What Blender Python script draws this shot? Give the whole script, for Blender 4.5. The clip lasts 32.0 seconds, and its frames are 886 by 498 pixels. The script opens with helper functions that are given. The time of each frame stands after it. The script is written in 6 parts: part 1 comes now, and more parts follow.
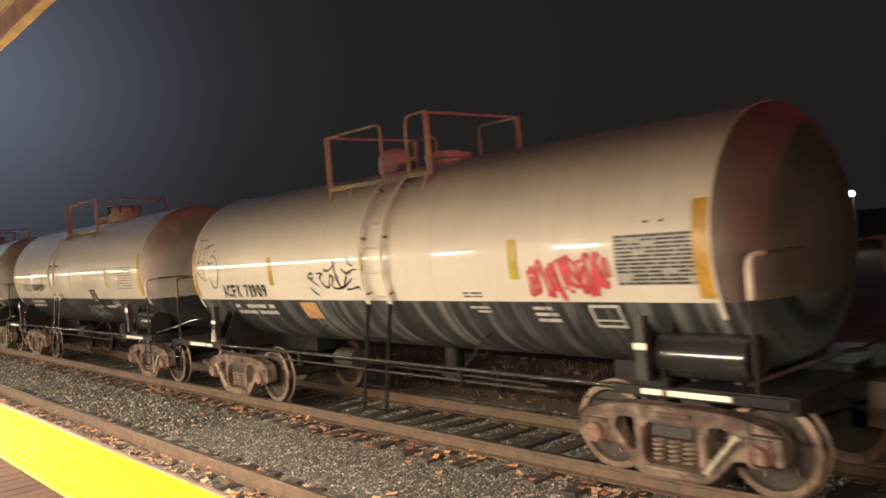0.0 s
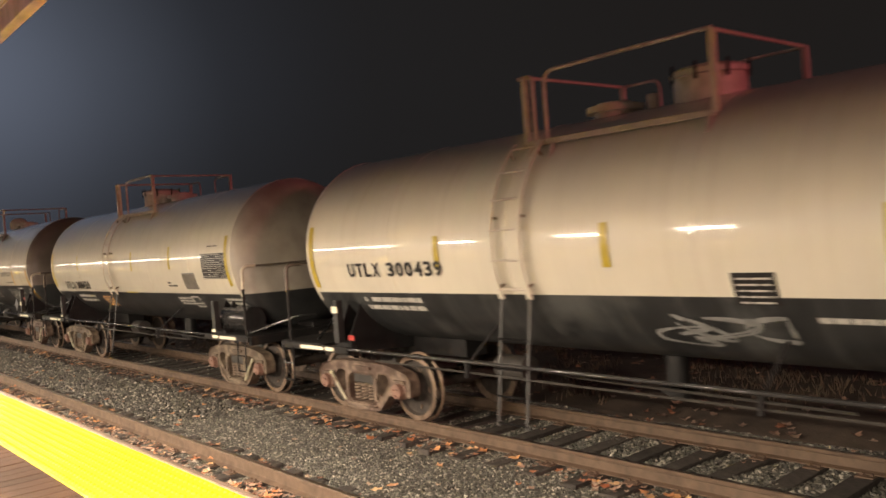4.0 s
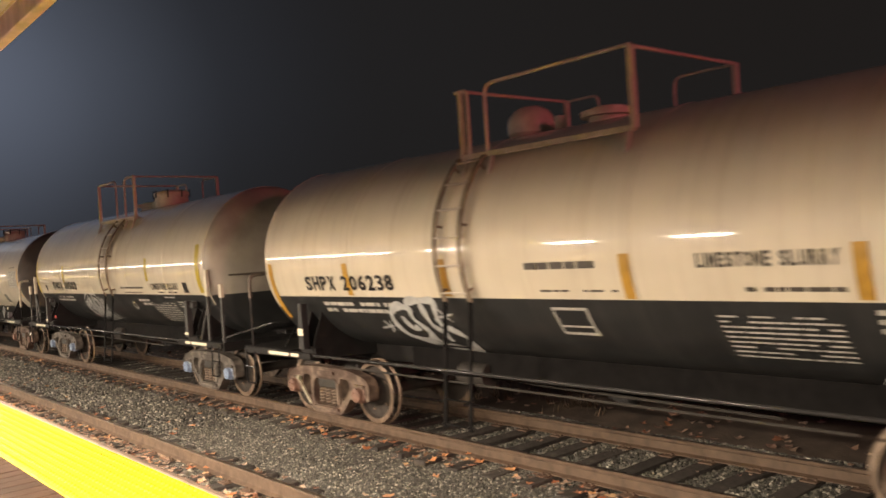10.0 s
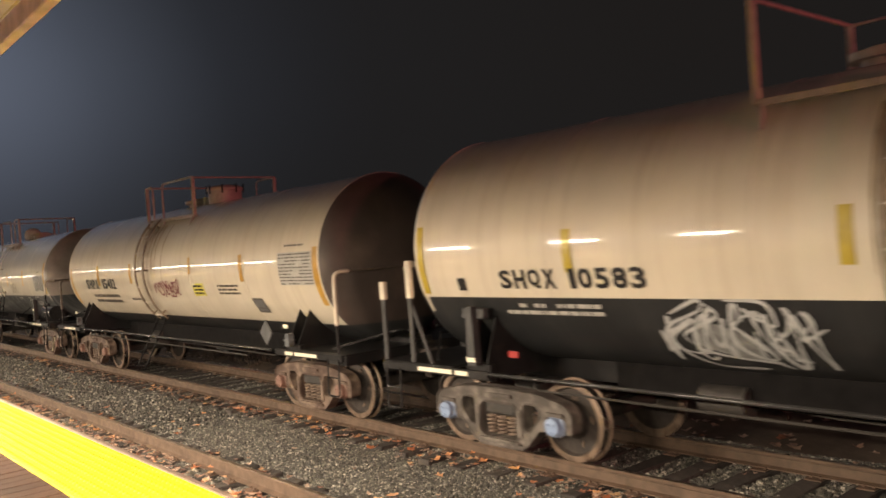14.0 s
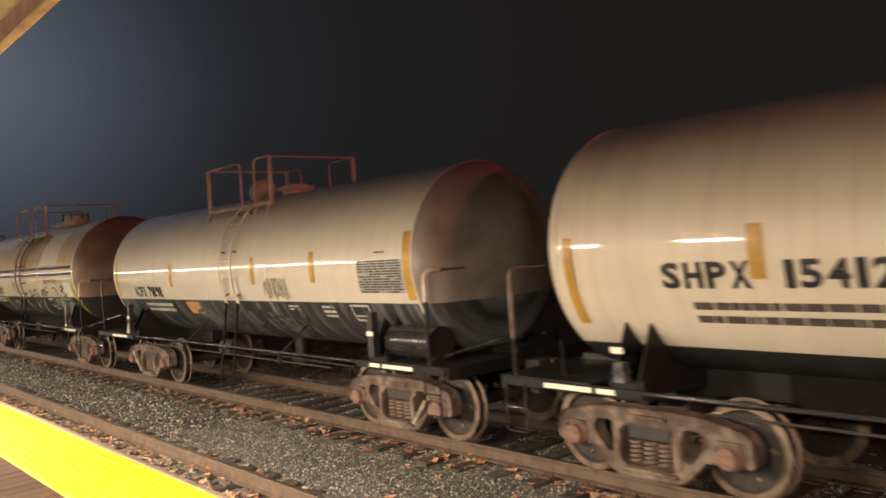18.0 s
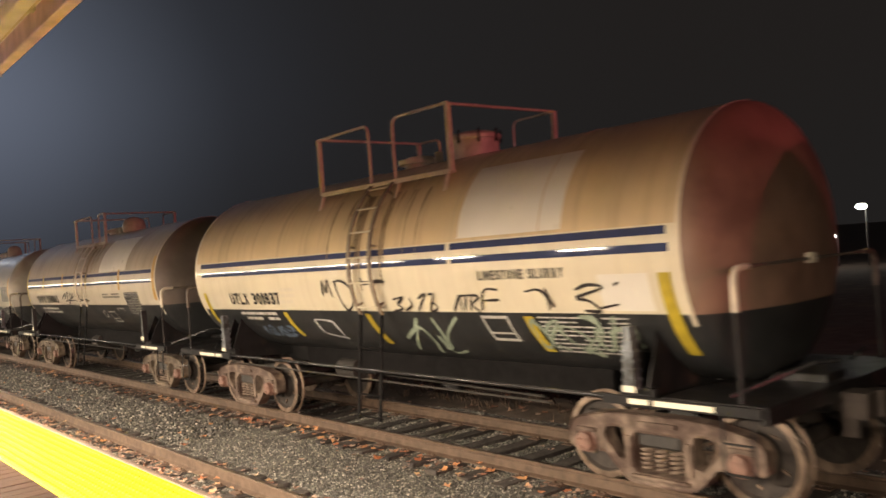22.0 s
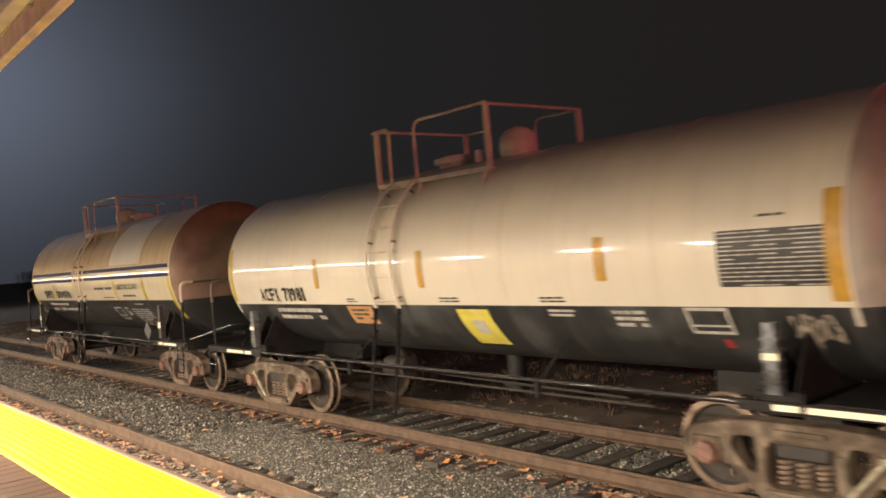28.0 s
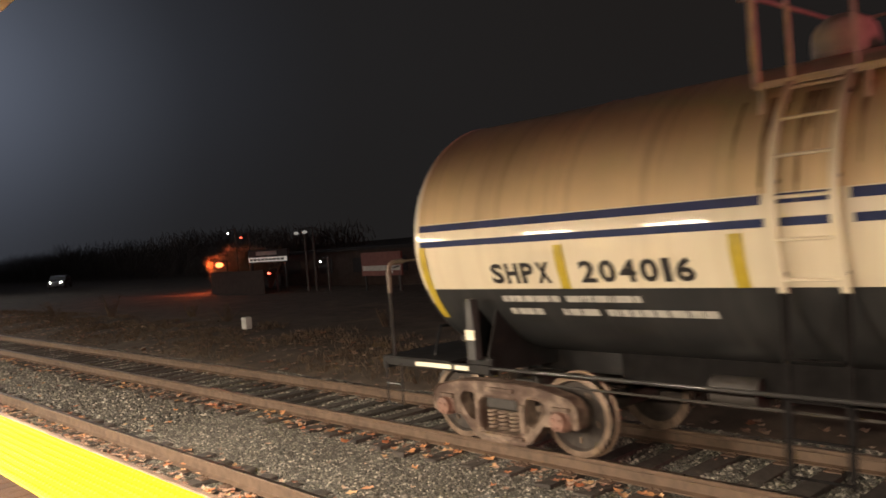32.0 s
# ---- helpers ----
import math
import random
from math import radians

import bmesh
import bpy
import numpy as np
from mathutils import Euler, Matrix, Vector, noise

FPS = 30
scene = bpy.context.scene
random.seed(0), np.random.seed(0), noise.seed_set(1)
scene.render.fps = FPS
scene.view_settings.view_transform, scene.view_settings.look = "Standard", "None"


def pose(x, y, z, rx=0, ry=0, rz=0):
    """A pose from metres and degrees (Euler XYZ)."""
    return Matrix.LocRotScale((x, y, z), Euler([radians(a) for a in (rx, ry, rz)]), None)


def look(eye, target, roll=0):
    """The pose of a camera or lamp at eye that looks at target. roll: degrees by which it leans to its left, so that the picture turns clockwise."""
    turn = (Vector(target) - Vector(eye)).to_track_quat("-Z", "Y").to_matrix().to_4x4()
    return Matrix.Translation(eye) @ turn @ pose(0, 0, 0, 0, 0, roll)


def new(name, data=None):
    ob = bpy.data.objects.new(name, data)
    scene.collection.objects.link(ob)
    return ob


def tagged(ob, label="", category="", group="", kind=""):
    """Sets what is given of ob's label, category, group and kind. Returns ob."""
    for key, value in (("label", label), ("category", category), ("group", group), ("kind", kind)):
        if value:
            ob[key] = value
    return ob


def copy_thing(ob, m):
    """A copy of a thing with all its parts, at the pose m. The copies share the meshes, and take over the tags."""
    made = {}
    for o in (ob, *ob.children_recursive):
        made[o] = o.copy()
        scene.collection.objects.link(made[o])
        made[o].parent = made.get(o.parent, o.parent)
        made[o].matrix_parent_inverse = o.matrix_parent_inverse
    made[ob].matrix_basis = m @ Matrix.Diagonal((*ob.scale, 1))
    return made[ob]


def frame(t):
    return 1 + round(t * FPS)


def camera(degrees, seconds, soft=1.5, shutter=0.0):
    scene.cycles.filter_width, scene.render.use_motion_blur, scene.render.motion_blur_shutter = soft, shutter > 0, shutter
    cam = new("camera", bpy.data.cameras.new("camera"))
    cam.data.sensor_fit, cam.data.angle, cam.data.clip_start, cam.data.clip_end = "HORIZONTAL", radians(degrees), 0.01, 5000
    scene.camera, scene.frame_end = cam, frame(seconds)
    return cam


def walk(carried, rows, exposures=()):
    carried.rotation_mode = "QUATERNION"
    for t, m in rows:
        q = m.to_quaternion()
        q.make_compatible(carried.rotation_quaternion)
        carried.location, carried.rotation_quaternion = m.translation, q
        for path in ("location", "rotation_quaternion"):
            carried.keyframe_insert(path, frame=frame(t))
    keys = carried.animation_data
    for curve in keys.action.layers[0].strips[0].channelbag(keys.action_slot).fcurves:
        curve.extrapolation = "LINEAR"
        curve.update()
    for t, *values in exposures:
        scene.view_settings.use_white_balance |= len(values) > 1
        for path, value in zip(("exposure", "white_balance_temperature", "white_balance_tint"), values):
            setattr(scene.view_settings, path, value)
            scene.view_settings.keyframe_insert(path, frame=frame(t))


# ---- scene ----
# A tank train passes a station platform at night. x runs along the tracks (the train goes towards +x),
# y across them away from the platform, z up from the rail tops.
EYE = 2.553
cam = camera(56.66, 32.0, soft=1.6, shutter=0.45)
walk(cam, [
    (0.0, pose(0, 0, EYE, 89.39, 4.50, 49.27)),
    (0.5, pose(0, 0, EYE, 89.23, 4.57, 49.27)),
    (1.0, pose(0, 0, EYE, 89.00, 4.55, 49.25)),
    (1.5, pose(0, 0, EYE, 88.95, 4.39, 49.26)),
    (2.0, pose(0, 0, EYE, 89.11, 4.21, 49.36)),
    (2.5, pose(0, 0, EYE, 89.23, 4.07, 49.47)),
    (3.0, pose(0, 0, EYE, 89.18, 4.08, 49.48)),
    (3.5, pose(0, 0, EYE, 89.03, 4.17, 49.46)),
    (5.5, pose(0, 0, EYE, 88.60, 4.18, 49.32)),
    (6.0, pose(0, 0, EYE, 88.64, 4.17, 49.31)),
    (6.5, pose(0, 0, EYE, 88.73, 4.21, 49.20)),
    (7.0, pose(0, 0, EYE, 88.83, 4.26, 49.14)),
    (7.5, pose(0, 0, EYE, 88.90, 4.32, 49.13)),
    (8.0, pose(0, 0, EYE, 89.12, 4.25, 49.21)),
    (8.5, pose(0, 0, EYE, 89.36, 4.05, 49.33)),
    (9.0, pose(0, 0, EYE, 89.40, 3.93, 49.36)),
    (9.5, pose(0, 0, EYE, 89.46, 3.82, 49.33)),
    (10.0, pose(0, 0, EYE, 89.57, 3.79, 49.28)),
    (10.5, pose(0, 0, EYE, 89.67, 3.78, 49.24)),
    (11.0, pose(0, 0, EYE, 89.64, 3.78, 49.29)),
    (11.5, pose(0, 0, EYE, 89.58, 3.82, 49.39)),
    (12.0, pose(0, 0, EYE, 89.50, 4.00, 49.40)),
    (12.5, pose(0, 0, EYE, 89.48, 4.04, 49.39)),
    (13.0, pose(0, 0, EYE, 89.56, 4.02, 49.46)),
    (13.5, pose(0, 0, EYE, 89.60, 4.06, 49.45)),
    (14.0, pose(0, 0, EYE, 89.52, 3.97, 49.52)),
    (14.5, pose(0, 0, EYE, 89.34, 4.05, 49.42)),
    (15.0, pose(0, 0, EYE, 89.27, 4.02, 49.33)),
    (15.5, pose(0, 0, EYE, 89.28, 4.07, 49.28)),
    (17.5, pose(0, 0, EYE, 89.38, 3.99, 49.40)),
    (18.0, pose(0, 0, EYE, 89.63, 3.89, 49.37)),
    (18.5, pose(0, 0, EYE, 89.91, 3.99, 49.48)),
    (19.0, pose(0, 0, EYE, 89.97, 4.10, 49.68)),
    (19.5, pose(0, 0, EYE, 89.87, 4.20, 49.71)),
    (20.0, pose(0, 0, EYE, 89.72, 4.25, 49.71)),
    (20.5, pose(0, 0, EYE, 89.82, 4.17, 49.79)),
    (21.0, pose(0, 0, EYE, 90.16, 4.02, 49.87)),
    (21.5, pose(0, 0, EYE, 90.22, 4.12, 49.90)),
    (22.0, pose(0, 0, EYE, 90.22, 4.28, 49.94)),
    (22.5, pose(0, 0, EYE, 90.19, 4.47, 49.88)),
    (23.0, pose(0, 0, EYE, 90.06, 4.48, 49.86)),
    (23.5, pose(0, 0, EYE, 89.85, 4.58, 49.87)),
    (24.0, pose(0, 0, EYE, 89.67, 4.60, 49.90)),
    (24.5, pose(0, 0, EYE, 89.46, 4.65, 49.92)),
    (25.0, pose(0, 0, EYE, 89.37, 4.70, 49.92)),
    (25.5, pose(0, 0, EYE, 89.57, 4.62, 49.96)),
    (27.5, pose(0, 0, EYE, 89.90, 4.63, 50.03)),
    (28.0, pose(0, 0, EYE, 89.74, 4.64, 49.98)),
    (28.5, pose(0, 0, EYE, 89.57, 4.63, 49.99)),
    (29.0, pose(0, 0, EYE, 89.40, 4.71, 49.97)),
    (29.5, pose(0, 0, EYE, 89.30, 4.70, 49.94)),
    (30.0, pose(0, 0, EYE, 89.28, 4.59, 49.88)),
    (30.5, pose(0, 0, EYE, 89.15, 4.78, 49.70)),
    (31.0, pose(0, 0, EYE, 89.17, 4.88, 49.51)),
    (31.5, pose(0, 0, EYE, 89.28, 4.81, 49.15)),
    (32.0, pose(0, 0, EYE, 88.84, 4.65, 47.55)),
], exposures=[(0.0, 0.26), (1.0, 0.09), (2.0, 0.05), (3.5, 0.10), (6.0, 0.12), (8.0, 0.12), (12.0, 0.10), (15.5, 0.0), (18.0, 0.04), (19.0, 0.19), (20.0, 0.16), (21.0, 0.19), (22.0, 0.25), (23.0, 0.22), (24.0, 0.16), (25.0, 0.12), (28.0, 0.25), (29.0, 0.10), (30.0, 0.05), (32.0, 0.14)])

TRACK_NEAR, TRACK_FAR = 3.728, 7.728      # track centre lines
DECK = 1.224                              # platform top
EDGE, STRIP = 1.99, 1.385                 # platform edge, inner edge of the yellow strip

# ---- world and lamps ----
world = bpy.data.worlds.new("night_sky")
scene.world = world
world.use_nodes = True
wn, wl = world.node_tree.nodes, world.node_tree.links
wbg = wn["Background"]
wtc = wn.new("ShaderNodeTexCoord")
wdot = wn.new("ShaderNodeVectorMath")
wdot.operation = "DOT_PRODUCT"
glow_way = Vector((-0.985, 0.06, 0.13)).normalized()
wdot.inputs[1].default_value = glow_way
wramp = wn.new("ShaderNodeValToRGB")
wr = wramp.color_ramp
wr.interpolation = "B_SPLINE"
wr.elements[0].position, wr.elements[0].color = 0.60, (0.0122, 0.0104, 0.0096, 1)
wr.elements[1].position, wr.elements[1].color = 1.0, (0.135, 0.155, 0.208, 1)
for pos, col in ((0.84, (0.0135, 0.0126, 0.0126, 1)), (0.92, (0.0170, 0.0178, 0.0215, 1)), (0.965, (0.050, 0.056, 0.071, 1))):
    e = wr.elements.new(pos)
    e.color = col
wl.new(wtc.outputs["Generated"], wdot.inputs[0])
wl.new(wdot.outputs["Value"], wramp.inputs["Fac"])
wsep = wn.new("ShaderNodeSeparateXYZ")
wl.new(wtc.outputs["Generated"], wsep.inputs[0])
wfade = wn.new("ShaderNodeMapRange")
wfade.interpolation_type = "SMOOTHSTEP"
wfade.inputs[1].default_value, wfade.inputs[2].default_value, wfade.inputs[3].default_value, wfade.inputs[4].default_value = -0.02, 0.24, 0.26, 1.0
wl.new(wsep.outputs["Z"], wfade.inputs[0])
wmix = wn.new("ShaderNodeMix")
wmix.data_type = "RGBA"
wmix.inputs[6].default_value = (0.0122, 0.0112, 0.0108, 1)
wl.new(wfade.outputs[0], wmix.inputs[0])
wl.new(wramp.outputs["Color"], wmix.inputs[7])
wl.new(wmix.outputs[2], wbg.inputs["Color"])
wbg.inputs["Strength"].default_value = 1.0

LAMP_Z, LAMP_Y = 2.72, 0.10
LAMPS = [(2.0, 1.1, 720), (-3.6, 1.1, 720), (-7.8, 1.1, 720), (-10.7, 1.1, 720), (-14.5, 1.3, 720)]      # place along the platform, length, watts
LAMPS += [(-18.6 - 4.3 * k, 3.9, 500) for k in range(11)]


def area_lamp(name, m, w, l, watts, colour, spread=180):
    d = bpy.data.lights.new(name, "AREA")
    d.shape, d.size, d.size_y, d.energy, d.color, d.spread = "RECTANGLE", w, l, watts, colour, radians(spread)
    ob = new(name, d)
    ob.matrix_world = m
    return ob


WARM = (1.0, 0.825, 0.63)
for x, w, watts in LAMPS:
    # unseen lamps set by the tank highlights, tilted a little towards the tracks
    area_lamp("platform_lamp_light", pose(x, LAMP_Y, LAMP_Z - 0.06, 11.2, 0, 0), w, 0.20, watts, WARM, 172)
# the red flashers of a road crossing ahead of the train, one mast on either side of the tracks
for y, watts in ((1.3, 1200), (13.6, 700)):
    area_lamp("red_flasher_light", look((25.0, y, 6.4), (-6.0, 7.7, 3.0)), 0.8, 0.5, watts, (1.0, 0.19, 0.22))

# ---- materials ----
MATS = {}


def mat(name, colour, rough=0.6, metal=0.0, vary=0.25, scale=6.0, bump=0.0, bump_scale=40.0, dark=None, patch=None,
        patch_scale=1.2, patch_at=0.55, spec=0.5, rnd=0.0, emit=0.0, coat=0.0, streak=0.0, streak_colour=(0.12, 0.08, 0.05)):
    """A painted, rusty or stony surface: grain at two scales, patches of a second colour, run-down streaks, relief."""
    if name in MATS:
        return MATS[name]
    m = bpy.data.materials.new(name)
    m.use_nodes = True
    n, l = m.node_tree.nodes, m.node_tree.links
    b = n["Principled BSDF"]
    tc = n.new("ShaderNodeTexCoord")
    c1 = (*colour, 1)
    c2 = (*(dark or tuple(c * (1 - vary) for c in colour)), 1)
    n1 = n.new("ShaderNodeTexNoise")
    n1.inputs["Scale"].default_value, n1.inputs["Detail"].default_value = scale, 6
    l.new(tc.outputs["Object"], n1.inputs["Vector"])
    mr = n.new("ShaderNodeMapRange")
    mr.inputs[1].default_value, mr.inputs[2].default_value = 0.35, 0.68
    l.new(n1.outputs["Fac"], mr.inputs[0])
    mx = n.new("ShaderNodeMix")
    mx.data_type = "RGBA"
    mx.inputs[6].default_value, mx.inputs[7].default_value = c1, c2
    l.new(mr.outputs[0], mx.inputs[0])
    out = mx.outputs[2]
    if patch:
        n2 = n.new("ShaderNodeTexNoise")
        n2.inputs["Scale"].default_value, n2.inputs["Detail"].default_value = patch_scale, 9
        l.new(tc.outputs["Object"], n2.inputs["Vector"])
        m2 = n.new("ShaderNodeMapRange")
        m2.inputs[1].default_value, m2.inputs[2].default_value = patch_at, patch_at + 0.16
        l.new(n2.outputs["Fac"], m2.inputs[0])
        x2 = n.new("ShaderNodeMix")
        x2.data_type = "RGBA"
        x2.inputs[7].default_value = (*patch, 1)
        l.new(m2.outputs[0], x2.inputs[0])
        l.new(out, x2.inputs[6])
        out = x2.outputs[2]
    if streak:
        mp = n.new("ShaderNodeMapping")
        mp.inputs["Scale"].default_value = (5.0, 0.25, 0.25)
        l.new(tc.outputs["Object"], mp.inputs["Vector"])
        n3 = n.new("ShaderNodeTexNoise")
        n3.inputs["Scale"].default_value, n3.inputs["Detail"].default_value = 1.6, 7
        l.new(mp.outputs[0], n3.inputs["Vector"])
        m3 = n.new("ShaderNodeMapRange")
        m3.inputs[1].default_value, m3.inputs[2].default_value = 0.48, 0.80
        m3.inputs[4].default_value = streak
        l.new(n3.outputs["Fac"], m3.inputs[0])
        x3 = n.new("ShaderNodeMix")
        x3.data_type = "RGBA"
        x3.inputs[7].default_value = (*streak_colour, 1)
        l.new(m3.outputs[0], x3.inputs[0])
        l.new(out, x3.inputs[6])
        out = x3.outputs[2]
    if rnd:
        oi = n.new("ShaderNodeObjectInfo")
        hs = n.new("ShaderNodeHueSaturation")
        m4 = n.new("ShaderNodeMapRange")
        m4.inputs[3].default_value, m4.inputs[4].default_value = 1 - rnd, 1 + rnd
        l.new(oi.outputs["Random"], m4.inputs[0])
        l.new(m4.outputs[0], hs.inputs["Value"])
        l.new(out, hs.inputs["Color"])
        out = hs.outputs["Color"]
    l.new(out, b.inputs["Base Color"])
    b.inputs["Metallic"].default_value = metal
    b.inputs["Specular IOR Level"].default_value = spec
    if coat:
        b.inputs["Coat Weight"].default_value, b.inputs["Coat Roughness"].default_value = coat, 0.05
    rr = n.new("ShaderNodeMapRange")
    rr.inputs[3].default_value, rr.inputs[4].default_value = max(0.02, rough - 0.08), min(1, rough + 0.10)
    l.new(n1.outputs["Fac"], rr.inputs[0])
    l.new(rr.outputs[0], b.inputs["Roughness"])
    if bump:
        n4 = n.new("ShaderNodeTexNoise")
        n4.inputs["Scale"].default_value, n4.inputs["Detail"].default_value = bump_scale, 5
        l.new(tc.outputs["Object"], n4.inputs["Vector"])
        bp = n.new("ShaderNodeBump")
        bp.inputs["Strength"].default_value, bp.inputs["Distance"].default_value = bump, 0.01
        l.new(n4.outputs["Fac"], bp.inputs["Height"])
        l.new(bp.outputs[0], b.inputs["Normal"])
    if emit:
        b.inputs["Emission Color"].default_value = c1
        b.inputs["Emission Strength"].default_value = emit
    MATS[name] = m
    return m


def island_mat(name, colours, rough=0.8, spec=0.3):
    """Loose pieces joined in one mesh, each with a shade of its own."""
    m = bpy.data.materials.new(name)
    m.use_nodes = True
    n, l = m.node_tree.nodes, m.node_tree.links
    b = n["Principled BSDF"]
    g = n.new("ShaderNodeNewGeometry")
    r = n.new("ShaderNodeValToRGB")
    e = r.color_ramp.elements
    e[0].position, e[0].color = 0, (*colours[0], 1)
    e[1].position, e[1].color = 1, (*colours[-1], 1)
    for i, c in enumerate(colours[1:-1]):
        e.new((i + 1) / (len(colours) - 1)).color = (*c, 1)
    l.new(g.outputs["Random Per Island"], r.inputs["Fac"])
    l.new(r.outputs["Color"], b.inputs["Base Color"])
    b.inputs["Roughness"].default_value, b.inputs["Specular IOR Level"].default_value = rough, spec
    return m


def glow_mat(name, colour, strength):
    m = bpy.data.materials.new(name)
    m.use_nodes = True
    b = m.node_tree.nodes["Principled BSDF"]
    b.inputs["Base Color"].default_value = (*colour, 1)
    b.inputs["Emission Color"].default_value = (*colour, 1)
    b.inputs["Emission Strength"].default_value = strength
    return m


CREAM = mat("cream_tank_paint", (0.74, 0.66, 0.52), 0.42, vary=0.10, scale=1.4, bump=0.02, bump_scale=2, streak=0.26, streak_colour=(0.40, 0.30, 0.20), coat=1.0)
WHITE = mat("off_white_tank_paint", (0.71, 0.655, 0.54), 0.40, vary=0.08, scale=1.2, bump=0.02, bump_scale=2, streak=0.20, streak_colour=(0.45, 0.37, 0.27), coat=1.0)
GREY_L = mat("greyed_white_panel_paint", (0.40, 0.385, 0.34), 0.45, vary=0.2, scale=8)
INK_P = mat("worn_black_panel_print", (0.045, 0.042, 0.040), 0.45, vary=0.35, scale=14)
BAND = mat("cleaned_cream_band_paint", (0.76, 0.675, 0.50), 0.42, vary=0.10, scale=1.3, bump=0.02, bump_scale=2, streak=0.22, streak_colour=(0.42, 0.30, 0.18), coat=1.0)
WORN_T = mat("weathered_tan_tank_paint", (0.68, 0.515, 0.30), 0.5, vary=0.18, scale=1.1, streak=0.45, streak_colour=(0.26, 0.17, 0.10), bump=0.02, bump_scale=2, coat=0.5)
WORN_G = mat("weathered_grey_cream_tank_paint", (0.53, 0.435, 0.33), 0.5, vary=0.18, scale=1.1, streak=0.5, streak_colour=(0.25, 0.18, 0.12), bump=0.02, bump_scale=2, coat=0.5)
STAIN = mat("brown_spill_stain", (0.30, 0.20, 0.11), 0.6, vary=0.4, scale=5)
STAIN_L = mat("thin_tan_spill_stain", (0.46, 0.36, 0.24), 0.6, vary=0.3, scale=5)
PALE = mat("fresh_white_patch_paint", (0.78, 0.73, 0.64), 0.3, vary=0.08, scale=2)
BLACK = mat("black_tank_paint", (0.029, 0.030, 0.031), 0.38, vary=0.35, scale=1.6, streak=0.5, streak_colour=(0.065, 0.062, 0.058), bump=0.05, bump_scale=3)
SMUDGED = mat("smudged_black_tank_paint", (0.030, 0.031, 0.032), 0.42, vary=0.4, scale=1.8, patch=(0.075, 0.076, 0.074), patch_scale=1.1, patch_at=0.5, streak=0.5, streak_colour=(0.11, 0.11, 0.105), bump=0.05, bump_scale=3)
DUSTY = mat("dusty_black_tank_paint", (0.036, 0.038, 0.039), 0.45, vary=0.4, scale=1.8, streak=1.0, streak_colour=(0.25, 0.25, 0.245), bump=0.05, bump_scale=3)
HEAD_D = mat("dark_brown_tank_head_paint", (0.16, 0.12, 0.10), 0.55, vary=0.35, scale=1.6, patch=(0.10, 0.075, 0.06), patch_scale=1.3, patch_at=0.5)
HEAD_K = mat("brown_black_tank_head_paint", (0.09, 0.066, 0.056), 0.55, vary=0.35, scale=1.6, patch=(0.12, 0.085, 0.07), patch_scale=1.3, patch_at=0.55)
HEAD_P = mat("mottled_pale_tank_head_paint", (0.44, 0.39, 0.33), 0.5, vary=0.3, scale=1.4, patch=(0.27, 0.23, 0.19), patch_scale=1.1, patch_at=0.52)
HEAD_R = mat("reddish_brown_tank_head_paint", (0.28, 0.17, 0.12), 0.55, vary=0.35, scale=1.5, patch=(0.15, 0.085, 0.06), patch_scale=1.2, patch_at=0.5)
HEAD = mat("mid_brown_tank_head_paint", (0.30, 0.25, 0.21), 0.5, vary=0.35, scale=1.6, patch=(0.17, 0.13, 0.105), patch_scale=1.3, patch_at=0.5)
FRAME = mat("black_underframe_paint", (0.017, 0.016, 0.016), 0.36, vary=0.4, scale=5, patch=(0.040, 0.030, 0.023), patch_scale=4, patch_at=0.6, spec=0.35)
RUST = mat("dusty_rusted_cast_steel", (0.19, 0.135, 0.10), 0.75, vary=0.6, scale=7, patch=(0.060, 0.034, 0.024), patch_scale=3.5, patch_at=0.44, bump=0.35, bump_scale=30)
RUST_E = mat("grey_dusted_cast_steel", (0.15, 0.127, 0.108), 0.75, vary=0.6, scale=7, patch=(0.055, 0.045, 0.038), patch_scale=3.5, patch_at=0.44, bump=0.35, bump_scale=30)
RUST_O = mat("olive_dusted_cast_steel", (0.185, 0.140, 0.098), 0.75, vary=0.6, scale=7, patch=(0.065, 0.043, 0.028), patch_scale=3.5, patch_at=0.44, bump=0.35, bump_scale=30)
WHEEL = mat("worn_wheel_steel", (0.23, 0.165, 0.12), 0.55, metal=0.35, vary=0.5, scale=7, patch=(0.09, 0.055, 0.035), patch_scale=5, bump=0.2)
WHEEL_PLATE = mat("shade_dark_wheel_plate", (0.040, 0.030, 0.024), 0.75, vary=0.5, scale=9, patch=(0.018, 0.014, 0.012), patch_scale=5, bump=0.2)
TREAD = mat("bright_wheel_tread", (0.5, 0.47, 0.43), 0.25, metal=1.0, vary=0.2)
PIPE = mat("grubby_cream_rail_paint", (0.60, 0.53, 0.45), 0.45, vary=0.22, scale=8, patch=(0.40, 0.31, 0.25), patch_scale=6, patch_at=0.6)
PIPE_L = mat("pale_cream_handrail_paint", (0.72, 0.64, 0.50), 0.45, vary=0.2, scale=8)
BAR_D = mat("dark_brown_bar_paint", (0.15, 0.115, 0.09), 0.5, vary=0.4, scale=8)
LADDER = mat("dirty_brown_ladder_paint", (0.30, 0.235, 0.165), 0.5, vary=0.35, scale=6, patch=(0.16, 0.115, 0.08), patch_scale=4, patch_at=0.5)
PIPE_D = mat("black_rail_paint", (0.030, 0.029, 0.029), 0.17, vary=0.3, scale=8)
YEL_BAR = mat("yellow_reflective_tape", (0.52, 0.39, 0.04), 0.35, vary=0.2, scale=9)
